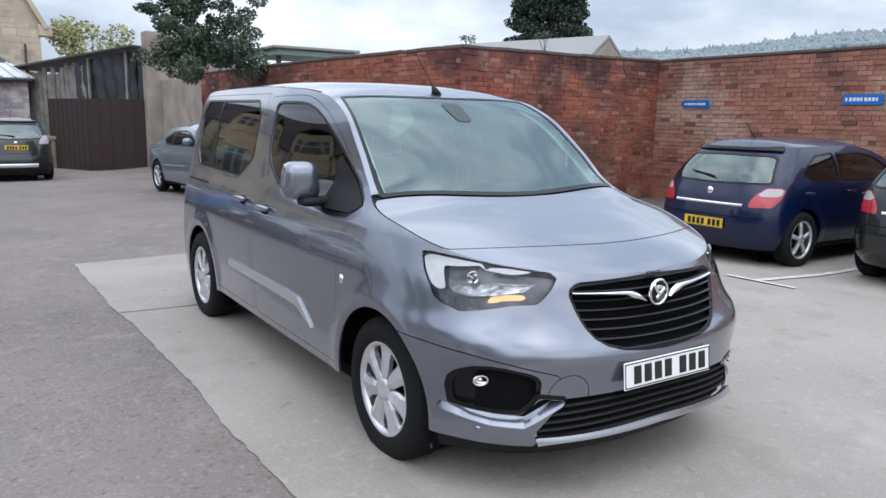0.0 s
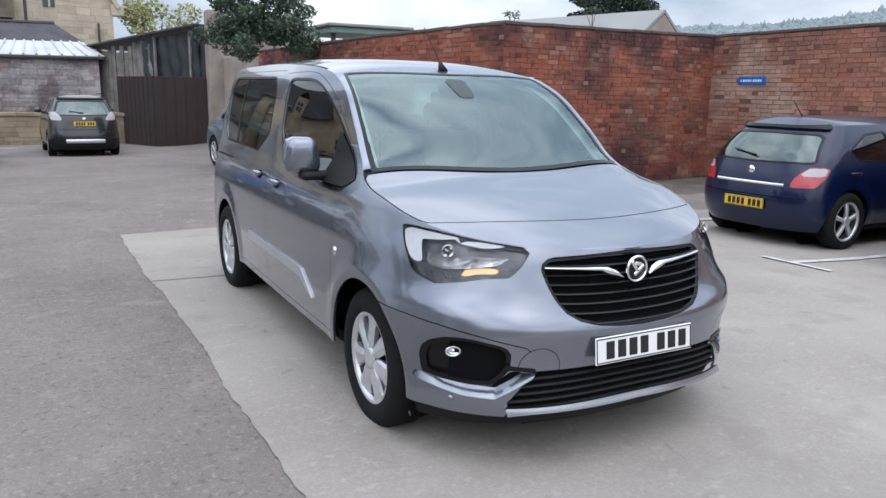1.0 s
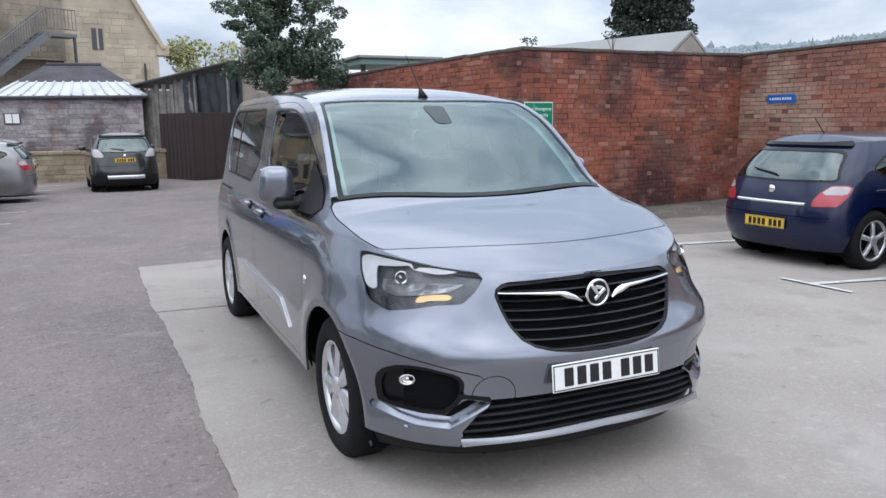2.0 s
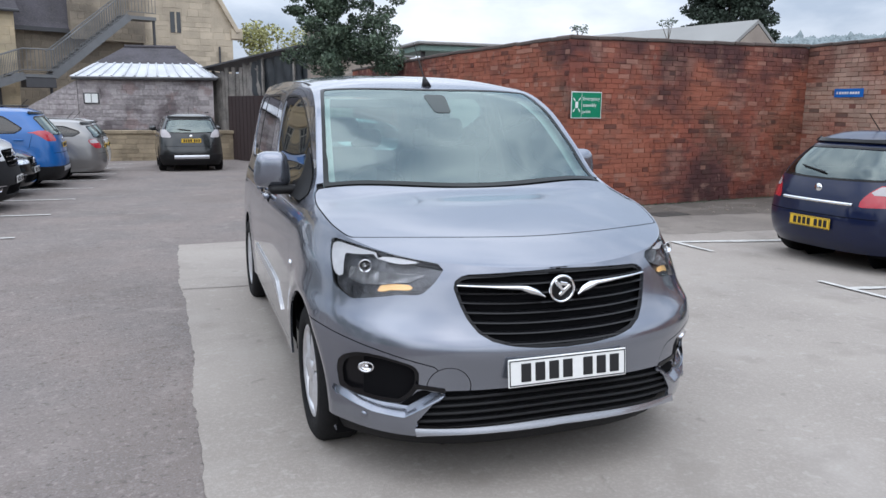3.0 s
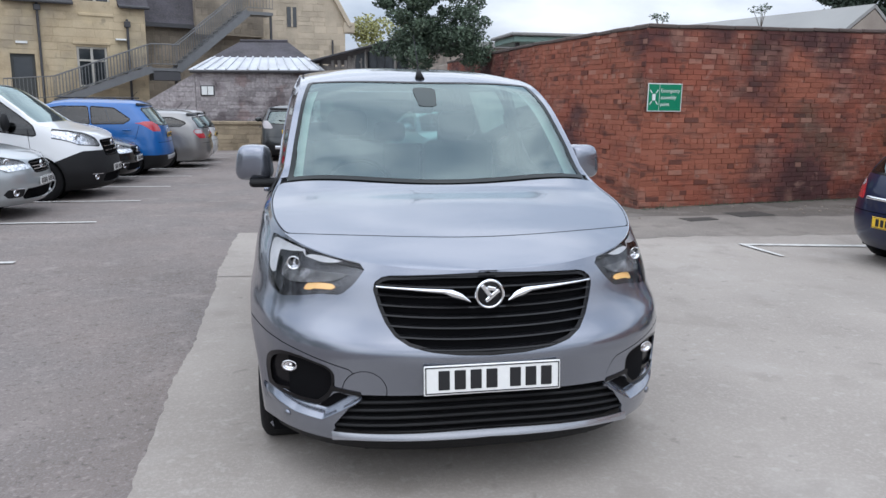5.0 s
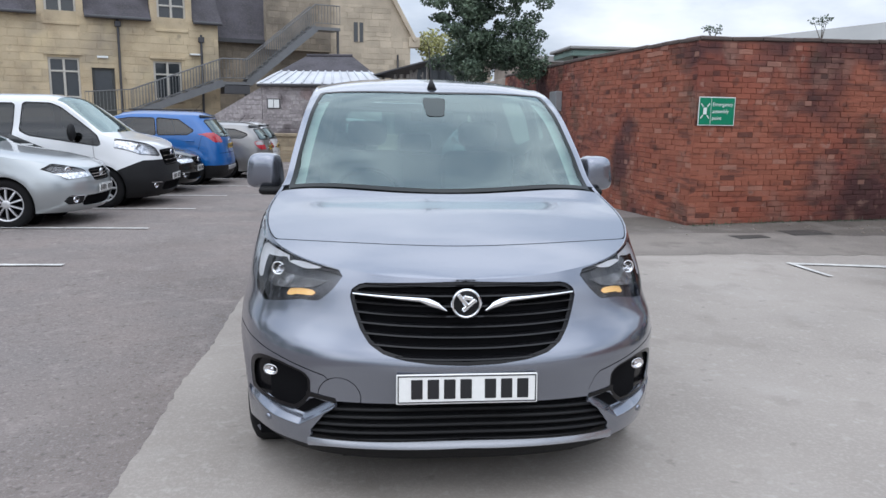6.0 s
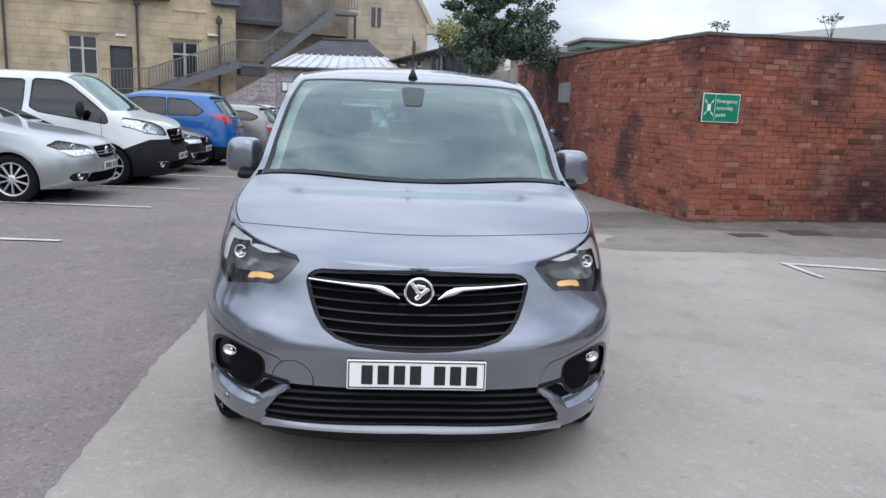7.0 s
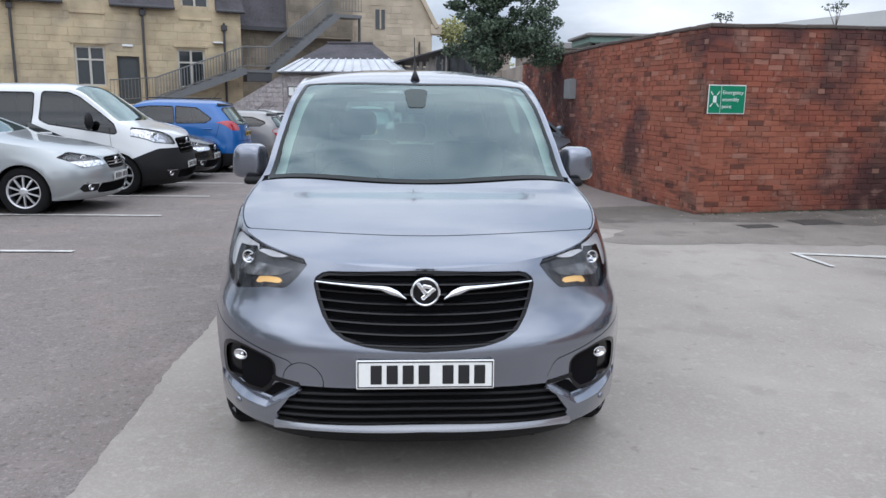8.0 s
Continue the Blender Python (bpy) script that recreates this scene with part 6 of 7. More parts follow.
def put(x, y, heading):
    """Nose at (x, y); heading: the compass turn of the nose from -y, in degrees anticlockwise."""
    fx, fy = math.sin(radians(heading)), -math.cos(radians(heading))
    zz = [gz(x - fx * 0.9, y - fy * 0.9), gz(x - fx * 3.4, y - fy * 3.4)]
    tilt = math.atan2(zz[1] - zz[0], 2.5)
    return Matrix.Translation((x, y, zz[0] - 0.9 * math.tan(tilt))) @ Matrix.Rotation(radians(heading), 4, "Z") @ Matrix.Rotation(tilt, 4, "X")


HATCH = car_spec(4.15, 0.845, 1.42, 0.31, 0.315, (0.88, 3.48), 0.76, (1.12, 0.97), (1.92, None), 0.93)
# cars along the east wall, noses to the wall
build_car("blue_hatchback", "dark blue five-door hatchback parked nose to the wall", HATCH, "blue_paint", put(8.97, 3.64, 91), "rear", 5)
build_car("black_hatchback", "black hatchback parked nose to the brick wall", car_spec(4.0, 0.86, 1.48, 0.305, 0.31, (0.85, 3.35), 0.76, (1.1, 1.0), (1.9, None), 0.98), "black_paint", put(9.15, 1.36, 90), "rear", 5)
# cars in the bays on the other side
build_car("silver_hatchback", "silver hatchback with ten-spoke alloy wheels in a bay", car_spec(4.42, 0.90, 1.51, 0.32, 0.325, (0.95, 3.63), 0.80, (1.52, 1.06), (2.35, None), 1.0), "silver_paint", put(-4.05, 8.38, 90), "front", 10)
build_car("white_van", "white panel van with black bumpers and a dark grille", car_spec(5.0, 0.97, 1.82, 0.34, 0.34, (0.93, 4.02), 0.99, (0.86, 1.20), (1.62, None), 1.12, "van", 0.7), "white_paint", put(-3.7, 10.9, 90), "front", 8, "van", category="van")
build_car("black_small_car", "small black hatchback standing in a bay", car_spec(4.0, 0.86, 1.48, 0.305, 0.31, (0.85, 3.35), 0.76, (1.1, 1.0), (1.9, None), 0.98), "black_paint", put(-3.82, 13.35, 90), "front", 7)
build_car("blue_suv", "bright blue compact crossover reversed out of its bay", car_spec(4.28, 0.89, 1.65, 0.345, 0.345, (0.88, 3.43), 0.92, (1.15, 1.14), (1.95, None), 1.10, "hatch"), "bright_blue", put(-7.8, 15.5, -90), "rear", 5, "suv", tall_lamp=True, roof_rail=True, clear=False)
build_car("grey_estate", "warm grey estate car with its tail to the lane", car_spec(4.9, 0.93, 1.44, 0.335, 0.335, (0.95, 3.78), 0.80, (1.25, 1.02), (2.15, None), 1.0, "estate"), "grey_paint", put(-7.8, 17.8, -90), "rear", 7)
build_car("white_estate", "white car behind the grey estate in the next bay", car_spec(4.6, 0.91, 1.46, 0.325, 0.325, (0.92, 3.62), 0.78, (1.2, 1.0), (2.1, None), 0.98, "estate"), "white_paint", put(-7.6, 20.2, -90), "rear", 7)
build_car("charcoal_suv", "charcoal compact crossover parked facing the terrace wall", car_spec(4.21, 0.88, 1.60, 0.335, 0.335, (0.86, 3.46), 0.90, (1.12, 1.10), (1.95, None), 1.06, "hatch"), "charcoal", put(-1.05, 23.6, 182), "rear", 5, "suv", tall_lamp=True, roof_rail=True, clear=False, tail_mat="tail_clear")
build_car("steel_blue_saloon", "steel blue saloon parked beside the brown hoarding", car_spec(4.6, 0.86, 1.44, 0.33, 0.33, (0.95, 3.75), 0.80, (1.25, 1.0), (2.1, None), 0.98, "saloon"), "steel_blue", put(2.6, 11.3, 6), "front", 7)

# ---- signs and small things on the walls ----


def words(parent, text, size, m, material, name="lettering"):
    cu = bpy.data.curves.new(name, "FONT")
    cu.body, cu.size, cu.extrude, cu.align_x = text, size, 0.001, "LEFT"
    tmp = bpy.data.objects.new(name, cu)
    scene.collection.objects.link(tmp)
    me = bpy.data.meshes.new_from_object(tmp.evaluated_get(bpy.context.evaluated_depsgraph_get()))
    bpy.data.objects.remove(tmp)
    me.materials.clear()
    me.materials.append(M[material])
    ob = new(name, me)
    ob.parent = parent
    ob.matrix_local = m
    return ob


UP = Matrix.Rotation(math.pi / 2, 4, "X")
ang_ab = math.atan2(WALL_B.y - WALL_A.y, WALL_B.x - WALL_A.x)
sign = empty("assembly_point_sign", "green and white emergency assembly point sign on brick", "sign", Matrix.Translation((4.07, 7.408, 1.40)) @ Matrix.Rotation(ang_ab, 4, "Z"))
part("board", box(0.0, -0.022, 0.0, 0.56, -0.016, 0.385, 0.002, 1), "sign_white", sign, "white edged board")
part("field", box(0.012, -0.025, 0.012, 0.185, -0.0222, 0.373), "green_sign", sign)
part("field", box(0.193, -0.025, 0.012, 0.548, -0.0222, 0.373), "green_sign", sign)
for k, t in enumerate(("Emergency", "assembly", "point")):
    words(sign, t, 0.071, Matrix.Translation((0.208, -0.0255, 0.262 - 0.092 * k)) @ UP, "sign_white")
for sx, sz in ((-1, -1), (-1, 1), (1, -1), (1, 1)):
    part("arrow_mark", box(-0.028, -0.027, -0.007, 0.028, -0.0255, 0.007), "sign_white", sign, m=Matrix.Translation((0.098 + sx * 0.048, 0, 0.195 + sz * 0.078)) @ Matrix.Rotation(-sx * sz * 0.9, 4, "Y"))
part("pictogram", box(0.072, -0.027, 0.15, 0.124, -0.0255, 0.24, 0.0, 1), "sign_white", sign, "plain white pictogram block")
for k, (y0, y1, z0, z1) in enumerate(((7.57, 6.99, 1.775, 1.915), (4.60, 3.98, 1.83, 1.985))):
    xw = 9.184 + (8.2 - y1) * (0.5 / 17.2)
    bs = empty("parking_sign", "small blue wall sign with a line of white marks", "sign", group="blue parking signs")
    part("board", box(xw - 0.022, y1, z0, xw - 0.016, y0, z1, 0.002, 1), "blue_sign", bs)
    n = 9
    for i in range(n):
        ya = y0 - 0.05 - (y0 - y1 - 0.1) * i / n
        yb_ = ya - (y0 - y1 - 0.1) / n * (0.75 if i % 4 else 0.5)
        part("mark_bar", box(xw - 0.0245, yb_, z0 + 0.05, xw - 0.0222, ya, z1 - 0.05), "sign_white", bs)
bx = empty("wall_box", "small grey metal service box fixed to the brick wall", "meter box", Matrix.Translation((3.535, 12.95, 1.58)) @ Matrix.Rotation(radians(-91.5), 4, "Z"))
part("case", box(-0.30, -0.13, 0.0, 0.30, 0.0, 0.40, 0.01, 2), "box_grey", bx)
part("door", box(-0.28, -0.14, 0.02, 0.28, -0.13, 0.38, 0.004, 1), "box_grey", bx)
# iron covers and old joints in the ground
for x, y, w, d, nm in ((5.33, 6.68, 0.55, 0.34, "manhole_cover"), (4.45, 6.4, 0.42, 0.2, "drain_grate")):
    cv = empty(nm, "dark worn cast iron cover set in the ground", "cover", Matrix.Translation((x, y, gz(x, y) + 0.006)) @ Matrix.Rotation(0.15, 4, "Z"))
    part("frame", box(-w / 2 - 0.03, -d / 2 - 0.03, -0.03, w / 2 + 0.03, d / 2 + 0.03, 0.004, 0.003, 1), "iron", cv)
    part("lid", box(-w / 2, -d / 2, -0.02, w / 2, d / 2, 0.009, 0.003, 1), "iron", cv)
strip("ground_joint", -1.40, 3.98, 0.4, 3.86, 0.02, "tarmac", "thin dark joint across the concrete apron", "", 0.009)

# ---- plants ----


def leaf_cloud(rnd, centre, radii, n, size, squash=0.6, hollow=0.35):
    """Many small folded leaves scattered through an uneven blob."""
    verts, faces = [], []
    c = Vector(centre)
    for _ in range(n):
        while True:
            p = Vector((rnd.uniform(-1, 1), rnd.uniform(-1, 1), rnd.uniform(-1, 1)))
            if hollow < p.length < 1:
                break
        p = c + Vector((p.x * radii[0], p.y * radii[1], p.z * radii[2]))
        a = Vector((rnd.gauss(0, 1), rnd.gauss(0, 1), rnd.gauss(0, 0.7))).normalized()
        b = a.orthogonal().normalized()
        b.rotate(Matrix.Rotation(rnd.uniform(0, 6.28), 3, a))
        l = size * rnd.uniform(0.6, 1.3)
        i = len(verts)
        verts += [tuple(p - a * l), tuple(p + b * l * squash), tuple(p + a * l), tuple(p - b * l * squash)]
        faces += [[i, i + 1, i + 2], [i, i + 2, i + 3]]
    return verts, faces


def tree(name, label, base, height, clumps, leaf, n, size, seed, trunk_r=0.16, material="leaf", droop=0.0):
    rnd = random.Random(seed)
    ob = empty(name, label, "tree", Matrix.Translation(base))
    tr = bmesh.new()
    top = Vector((0.1, 0.05, height * 0.75))
    pts = [Vector((0, 0, 0)), Vector((0.06, -0.05, height * 0.25)), Vector((-0.04, 0.05, height * 0.5)), top]
    for i in range(3):
        add(tr, tube(pts[i], pts[i + 1], trunk_r * (1 - i * 0.28), trunk_r * (1 - (i + 1) * 0.28), 10))
    part("trunk", tr, "bark", ob, smooth=True)
    verts, faces = [], []
    for i, (x, y, z, rx, ry, rz) in enumerate(clumps):
        j = min(2, int(z / height * 3))
        thin = 0.3 if rz < 0.1 else 1.0
        knee = (pts[1 + (z > height * 0.5)] + Vector((x, y, z))) / 2 + Vector((rnd.uniform(-0.2, 0.2), rnd.uniform(-0.2, 0.2), rnd.uniform(-0.1, 0.25)))
        limb = tube(pts[1 + (z > height * 0.5)], knee, trunk_r * 0.2 * thin, trunk_r * 0.12 * thin, 6)
        add(limb, tube(knee, (x, y, z), trunk_r * 0.16 * thin, 0.012 * thin, 6))
        if i % 4 == 0 and (Vector((x, y, z)) - pts[1 + (z > height * 0.5)]).length < 1.3:
            part("limb", limb, "bark", ob)
        v, f = leaf_cloud(rnd, (x, y, z), (rx, ry, rz), n, size)
        k = len(verts)
        verts += v
        faces += [[q + k for q in t] for t in f]
    tagged(mesh_part("crown", verts, faces, leaf, ob, "", smooth=False), kind="stuff")
    return ob


rnd = random.Random(11)
cl = []
for i in range(104):
    a, r = rnd.uniform(0, 6.28), rnd.uniform(0.1, 1.16)
    z = rnd.uniform(2.72, 4.95)
    k = 1.0 if z < 4.3 else 0.75
    cl.append((-1.95 + r * math.cos(a) * k, -0.35 + r * math.sin(a) * 0.8 * k, z, rnd.uniform(0.12, 0.34), rnd.uniform(0.12, 0.34), rnd.uniform(0.10, 0.24)))
for x, z in ((-0.85, 3.9), (-0.6, 4.2), (-0.9, 4.5), (-0.7, 3.5), (-3.1, 4.2), (-3.0, 4.7)):
    cl.append((x, -0.4, z, 0.24, 0.2, 0.15))
for i in range(16):
    cl.append((rnd.uniform(-2.55, -2.0), rnd.uniform(-0.6, 0.2), rnd.uniform(2.45, 3.7), rnd.uniform(0.18, 0.30), 0.25, rnd.uniform(0.14, 0.24)))
for i in range(14):
    cl.append((-1.75 + 0.09 * i + rnd.uniform(-0.1, 0.1), -0.5 + rnd.uniform(-0.3, 0.5), rnd.uniform(2.6, 3.5), rnd.uniform(0.22, 0.36), 0.3, rnd.uniform(0.18, 0.3)))
tree("garden_tree", "dark green bushy evergreen tree hanging over the wall", (4.05, 14.7, -0.3), 3.3, cl, "leaf", 300, 0.034, 5, 0.12)
cl = []
rnd = random.Random(3)
for i in range(84):
    t = rnd.random() ** 0.8
    z = 4.0 + 8.2 * t
    r = 3.4 * (1 - t) ** 0.7 + 0.3
    a = rnd.uniform(0, 6.28)
    cl.append((r * math.cos(a) * 0.8, r * math.sin(a) * 0.8, z - 0.3, 1.1, 1.1, 0.45))
tree("conifer", "tall dark conifer standing beyond the brick wall", (30.0, 35.5, -1.0), 12.5, cl, "conifer", 480, 0.115, 8, 0.3)
cl = [(rnd.uniform(-1.8, 1.8), rnd.uniform(-1, 1), rnd.uniform(3.0, 5.6), 0.8, 0.8, 0.6) for i in range(14)]
tree("spring_tree", "yellow-green tree in young leaf behind the sheds", (4.3, 41.0, 0.0), 6.5, cl, "leaf_yellow", 260, 0.10, 9, 0.15)
for i, (x, y, z, s) in enumerate(((4.3, 7.62, 2.56, 0.17), (6.0, 7.85, 2.60, 0.32))):
    rnd = random.Random(20 + i)
    wd = empty("wall_weed", "thin wild seedling rooted in the wall coping", "plant", Matrix.Translation((x, y, z)), "wall weeds")
    for k in range(4):
        e = Vector((rnd.uniform(-0.6, 0.6) * s, rnd.uniform(-0.2, 0.2) * s, rnd.uniform(0.6, 1.0) * s))
        part("stem", tube((0, 0, -0.02), e, 0.006, 0.003, 5), "bark", wd)
        v, f = leaf_cloud(rnd, e, (0.11 * s / 0.3, 0.08, 0.05), 26, 0.022, 0.5, 0.0)
        part_ob = mesh_part("leaves", v, f, "leaf", wd, smooth=False)
# trees added out of view: mirrored in the van's side glass, they darken its side
for i, y in enumerate((-12.0, -6.5, -1.0, 4.5, 10.0)):
    rnd = random.Random(60 + i)
    cl = [(rnd.uniform(-2.2, 2.2), rnd.uniform(-2.6, 2.6), rnd.uniform(0.9, 6.4), 1.0, 1.0, 0.75) for k in range(26)]
    tree("unseen_tree", "leafy green tree added out of view to darken the van's side", (-18.0 - rnd.uniform(0, 2), y, gz(-18, y)), 7.0, cl, "leaf", 260, 0.13, 70 + i, 0.18)
# dead grass and moss where wall meets ground
vv, ff = [], []
rnd = random.Random(2)
for i in range(900):
    t = rnd.random()
    q = WALL_A.lerp(WALL_B, t)
    x, y = q.x + 0.02, q.y - 0.03 - abs(rnd.gauss(0, 0.05))
    z = gz(x, y)
    h = rnd.uniform(0.01, 0.05) * (2.2 if rnd.random() < 0.06 else 1)
    dx, dy = rnd.uniform(-0.02, 0.02), rnd.uniform(-0.02, 0.0)
    k = len(vv)
    vv += [(x - 0.006, y, z), (x + 0.006, y, z), (x + dx, y + dy, z + h)]
    ff.append([k, k + 1, k + 2])
tagged(mesh_part("verge_grass", vv, ff, "leaf", smooth=False), "sparse grass and moss at the foot of the wall", "grass", kind="stuff")

rnd = random.Random(41)
lb = bmesh.new()
for i in range(46):
    x, y = rnd.uniform(3.6, 8.5), rnd.uniform(6.5, 7.4)
    q = rnd.uniform(0.006, 0.022)
    add(lb, box(-q, -q * 0.7, 0, q, q * 0.7, q * 0.5), Matrix.Translation((x, y, gz(x, y) + 0.012)) @ Matrix.Rotation(rnd.uniform(0, 3), 4, "Z"))
tagged(part("loose_grit", lb, "render"), "loose pale grit and mortar crumbs on the ground", "grit", kind="stuff")

# ---- hoarding, timber shed and rendered pier ----
GB = -0.42
ho = empty("steel_hoarding", "dark brown sheet steel hoarding closing a yard", "hoarding")
for (x0, y0), (x1, y1) in (((0.62, 26.3), (1.40, 23.85)), ((1.40, 23.85), (2.98, 23.4))):
    a = math.atan2(y1 - y0, x1 - x0)
    ln = math.hypot(x1 - x0, y1 - y0)
    pb = box(0, -0.02, GB + 0.02, ln, 0.02, 1.88, 0.006, 1)
    n = max(3, int(ln / 0.3))
    pn = part("sheet", pb, "rust_gate", ho, m=Matrix.Translation((x0, y0, 0)) @ Matrix.Rotation(a, 4, "Z"))
    for i in range(n + 1):
        part("rib", box(ln * i / n - 0.012, -0.032, GB + 0.02, ln * i / n + 0.012, -0.018, 1.87, 0.003, 1), "rust_gate", ho, m=Matrix.Translation((x0, y0, 0)) @ Matrix.Rotation(a, 4, "Z"))
shd = empty("timber_shed", "leaning weathered timber shed hung with black tarpaulin", "shed")
p0, p1 = Vector((0.05, 28.3, 0)), Vector((2.95, 23.9, 0))
dd = (p1 - p0)
ln = dd.length
ms = Matrix.Translation(p0) @ Matrix.Rotation(math.atan2(dd.y, dd.x), 4, "Z")
n = 26
rnd = random.Random(7)
for i in range(n):
    top = 2.85 + 0.60 * i / n
    if i < 15:
        part("board", box(ln * i / n + 0.01, -0.02 + rnd.uniform(-0.02, 0.02), GB, ln * (i + 1) / n - 0.01, 0.02, top - rnd.uniform(0.0, 0.35)), "old_wood", shd, m=ms.copy())
v, f = [], []
gx, gzs = 22, 14
for i in range(gx + 1):
    for j in range(gzs + 1):
        u = 0.50 + 0.5 * i / gx
        z = 0.2 + (3.25 + 0.3 * (u - 0.5) * 2 - 0.35) * j / gzs
        off = -0.05 + 0.05 * math.sin(i * 1.7 + j * 0.4) + 0.03 * math.sin(j * 1.9 + i)
        q = ms @ Vector((ln * u, off, z))
        v.append(tuple(q))
for i in range(gx):
    for j in range(gzs):
        a = i * (gzs + 1) + j
        f.append([a, a + gzs + 1, a + gzs + 2, a + 1])
mesh_part("tarpaulin", v, f, "tarp", shd, "black sagging tarpaulin", thick=0.006)
for u in (0.62, 0.93):
    part("post", box(ln * u - 0.04, -0.14, GB, ln * u + 0.04, -0.07, 2.85 + 0.6 * u), "old_wood", shd, m=ms.copy())
part("roof_sheet", box(-0.3, -0.35, -0.03, ln + 0.15, 3.5, 0.03, 0.004, 1), "dark_metal", shd, m=ms @ Matrix.Translation((0, 0, 2.92)) @ Matrix.Rotation(-math.atan2(0.60, ln), 4, "Y"))
part("back_wall", box(0, 0.08, GB, ln + 0.5, 0.14, 2.7), "dark_gap", shd, m=ms.copy())
part("end_sheet", box(ln - 0.1, -0.03, 1.2, ln + 0.45, 0.02, 3.36, 0.005, 1), "tarp", shd, "black tarpaulin end", m=ms.copy())
pier = tagged(part("rendered_pier", box(3.0, 22.9, -0.5, 3.68, 23.5, 3.95, 0.03, 2), "render"), "tall stained cement rendered pier at the yard", "pier", kind="structure")
tagged(part("wall_render", box(3.42, 18.5, -0.5, 3.75, 22.9, 2.5, 0.02, 2), "render"), "stained beige rendered wall beside the brick wall", "wall", kind="structure")

# ---- terrace wall and stone shed ----
rnd = random.Random(12)


def stone_face(parent, x0, x1, z0, z1, y, material, ch=0.2, seed=1, name="stonework", nrm=-1, lo=0.25, hi=0.6, mt=None, holes=()):
    """Courses of uneven blocks standing proud of a wall that faces -y."""
    r = random.Random(seed)
    vs, fs = [], []
    z = z0
    while z < z1 - 0.03:
        h = min(ch * r.uniform(0.75, 1.25), z1 - z)
        x = x0 - r.uniform(0, lo)
        while x < x1:
            w = r.uniform(lo, hi)
            a, b = max(x, x0) + 0.008, min(x + w, x1) - 0.008
            x += w
            runs = [(a, b)]
            for hx0, hx1, hz0, hz1 in holes:
                if hz0 < z + h and z < hz1:
                    runs = [q for u0, u1 in runs for q in ((u0, min(u1, hx0 - 0.01)), (max(u0, hx1 + 0.01), u1))]
            for u0, u1 in runs:
                if u1 - u0 > 0.05:
                    _block(vs, fs, u0, u1, z, h, y, nrm, r)
        z += h
    if mt is not None:
        vs = [tuple(mt @ Vector(q)) for q in vs]
    return tagged(mesh_part(name, vs, fs, material, parent, smooth=False), kind="stuff")


def _block(vs, fs, a, b, z, h, y, nrm, r):
    o = 0.014 + r.uniform(-0.004, 0.006)
    k = len(vs)
    for oo, ins in ((0.0, 0.0), (o - 0.005, 0.0), (o, 0.006)):
        for u, w in ((a + ins, z + 0.008 + ins), (b - ins, z + 0.008 + ins), (b - ins, z + h - 0.006 - ins), (a + ins, z + h - 0.006 - ins)):
            vs.append((u, y + nrm * oo, w))
    for q in (0, 4):
        for e in range(4):
            fs.append([k + q + e, k + q + (e + 1) % 4, k + q + 4 + (e + 1) % 4, k + q + 4 + e])
    fs.append([k + 8, k + 9, k + 10, k + 11])


tw = tagged(part("wall_terrace", box(-26, 26.0, -0.6, 0.9, 26.5, 0.58, 0.01, 1), "terrace"), "low yellow stone retaining wall along the terrace", "wall", kind="structure")
stone_face(tw, -12, 0.9, -0.45, 0.50, 26.0, "terrace", 0.16, 5)
cop = bmesh.new()
for i in range(30):
    box(-14 + 0.5 * i, 25.93, 0.55, -14 + 0.5 * i + 0.49, 26.55, 0.66, 0.012, 1, bm=cop)
part("coping", cop, "terrace", tw)
tagged(part("terrace_ground", box(-40, 26.5, 0.3, 30, 60, 0.5), "tarmac"), "raised yard level with the stone shed and house", "ground", kind="structure")

ss = empty("stone_shed", "grey rubble stone shed with a hipped slate and sheet roof", "shed")
part("wall", box(-4.45, 27.5, 0.3, 0.15, 33.0, 2.46), "rubble", ss)
stone_face(ss, -4.45, 0.15, 0.5, 2.40, 27.5, "rubble", 0.17, 3, holes=((-4.28, -3.76, 1.55, 1.95),))
part("window_frame", box(-4.27, 27.44, 1.56, -3.77, 27.50, 1.94, 0.004, 1), "dark_metal", ss, "small dark framed window")
part("mullion", box(-4.03, 27.415, 1.60, -4.01, 27.43, 1.90), "dark_metal", ss)
# the glass's pale reflection is painted as a white pane
part("pane", box(-4.23, 27.425, 1.595, -3.81, 27.445, 1.905), "sign_white", ss, "pane coloured pale for the reflection in its glass")
part("gutter", tube((-4.6, 27.32, 2.44), (0.3, 27.32, 2.50), 0.06, 0.06, 10), "dark_metal", ss, "dark rain gutter")


# sloping rubble flank that runs down from the shed towards the stair
fl = empty("stone_flank", "rough grey rubble flank sloping down from the stone shed", "wall")
fb = bmesh.new()
fa = [fb.verts.new((x, y, z)) for y in (27.5, 28.1) for x, z in ((-7.75, 0.3), (-4.46, 0.3), (-4.46, 2.38), (-7.75, 0.42))]
for q in ((0, 1, 2, 3), (7, 6, 5, 4), (0, 4, 5, 1), (1, 5, 6, 2), (2, 6, 7, 3), (3, 7, 4, 0)):
    fb.faces.new([fa[i] for i in q])
part("core", fb, "rubble", fl)
for i in range(10):
    za = 0.44 + 0.18 * i
    stone_face(fl, -4.46 - (2.36 - za - 0.18) * 1.67, -4.46, za, za + 0.18, 27.5, "rubble", 0.18, 90 + i)


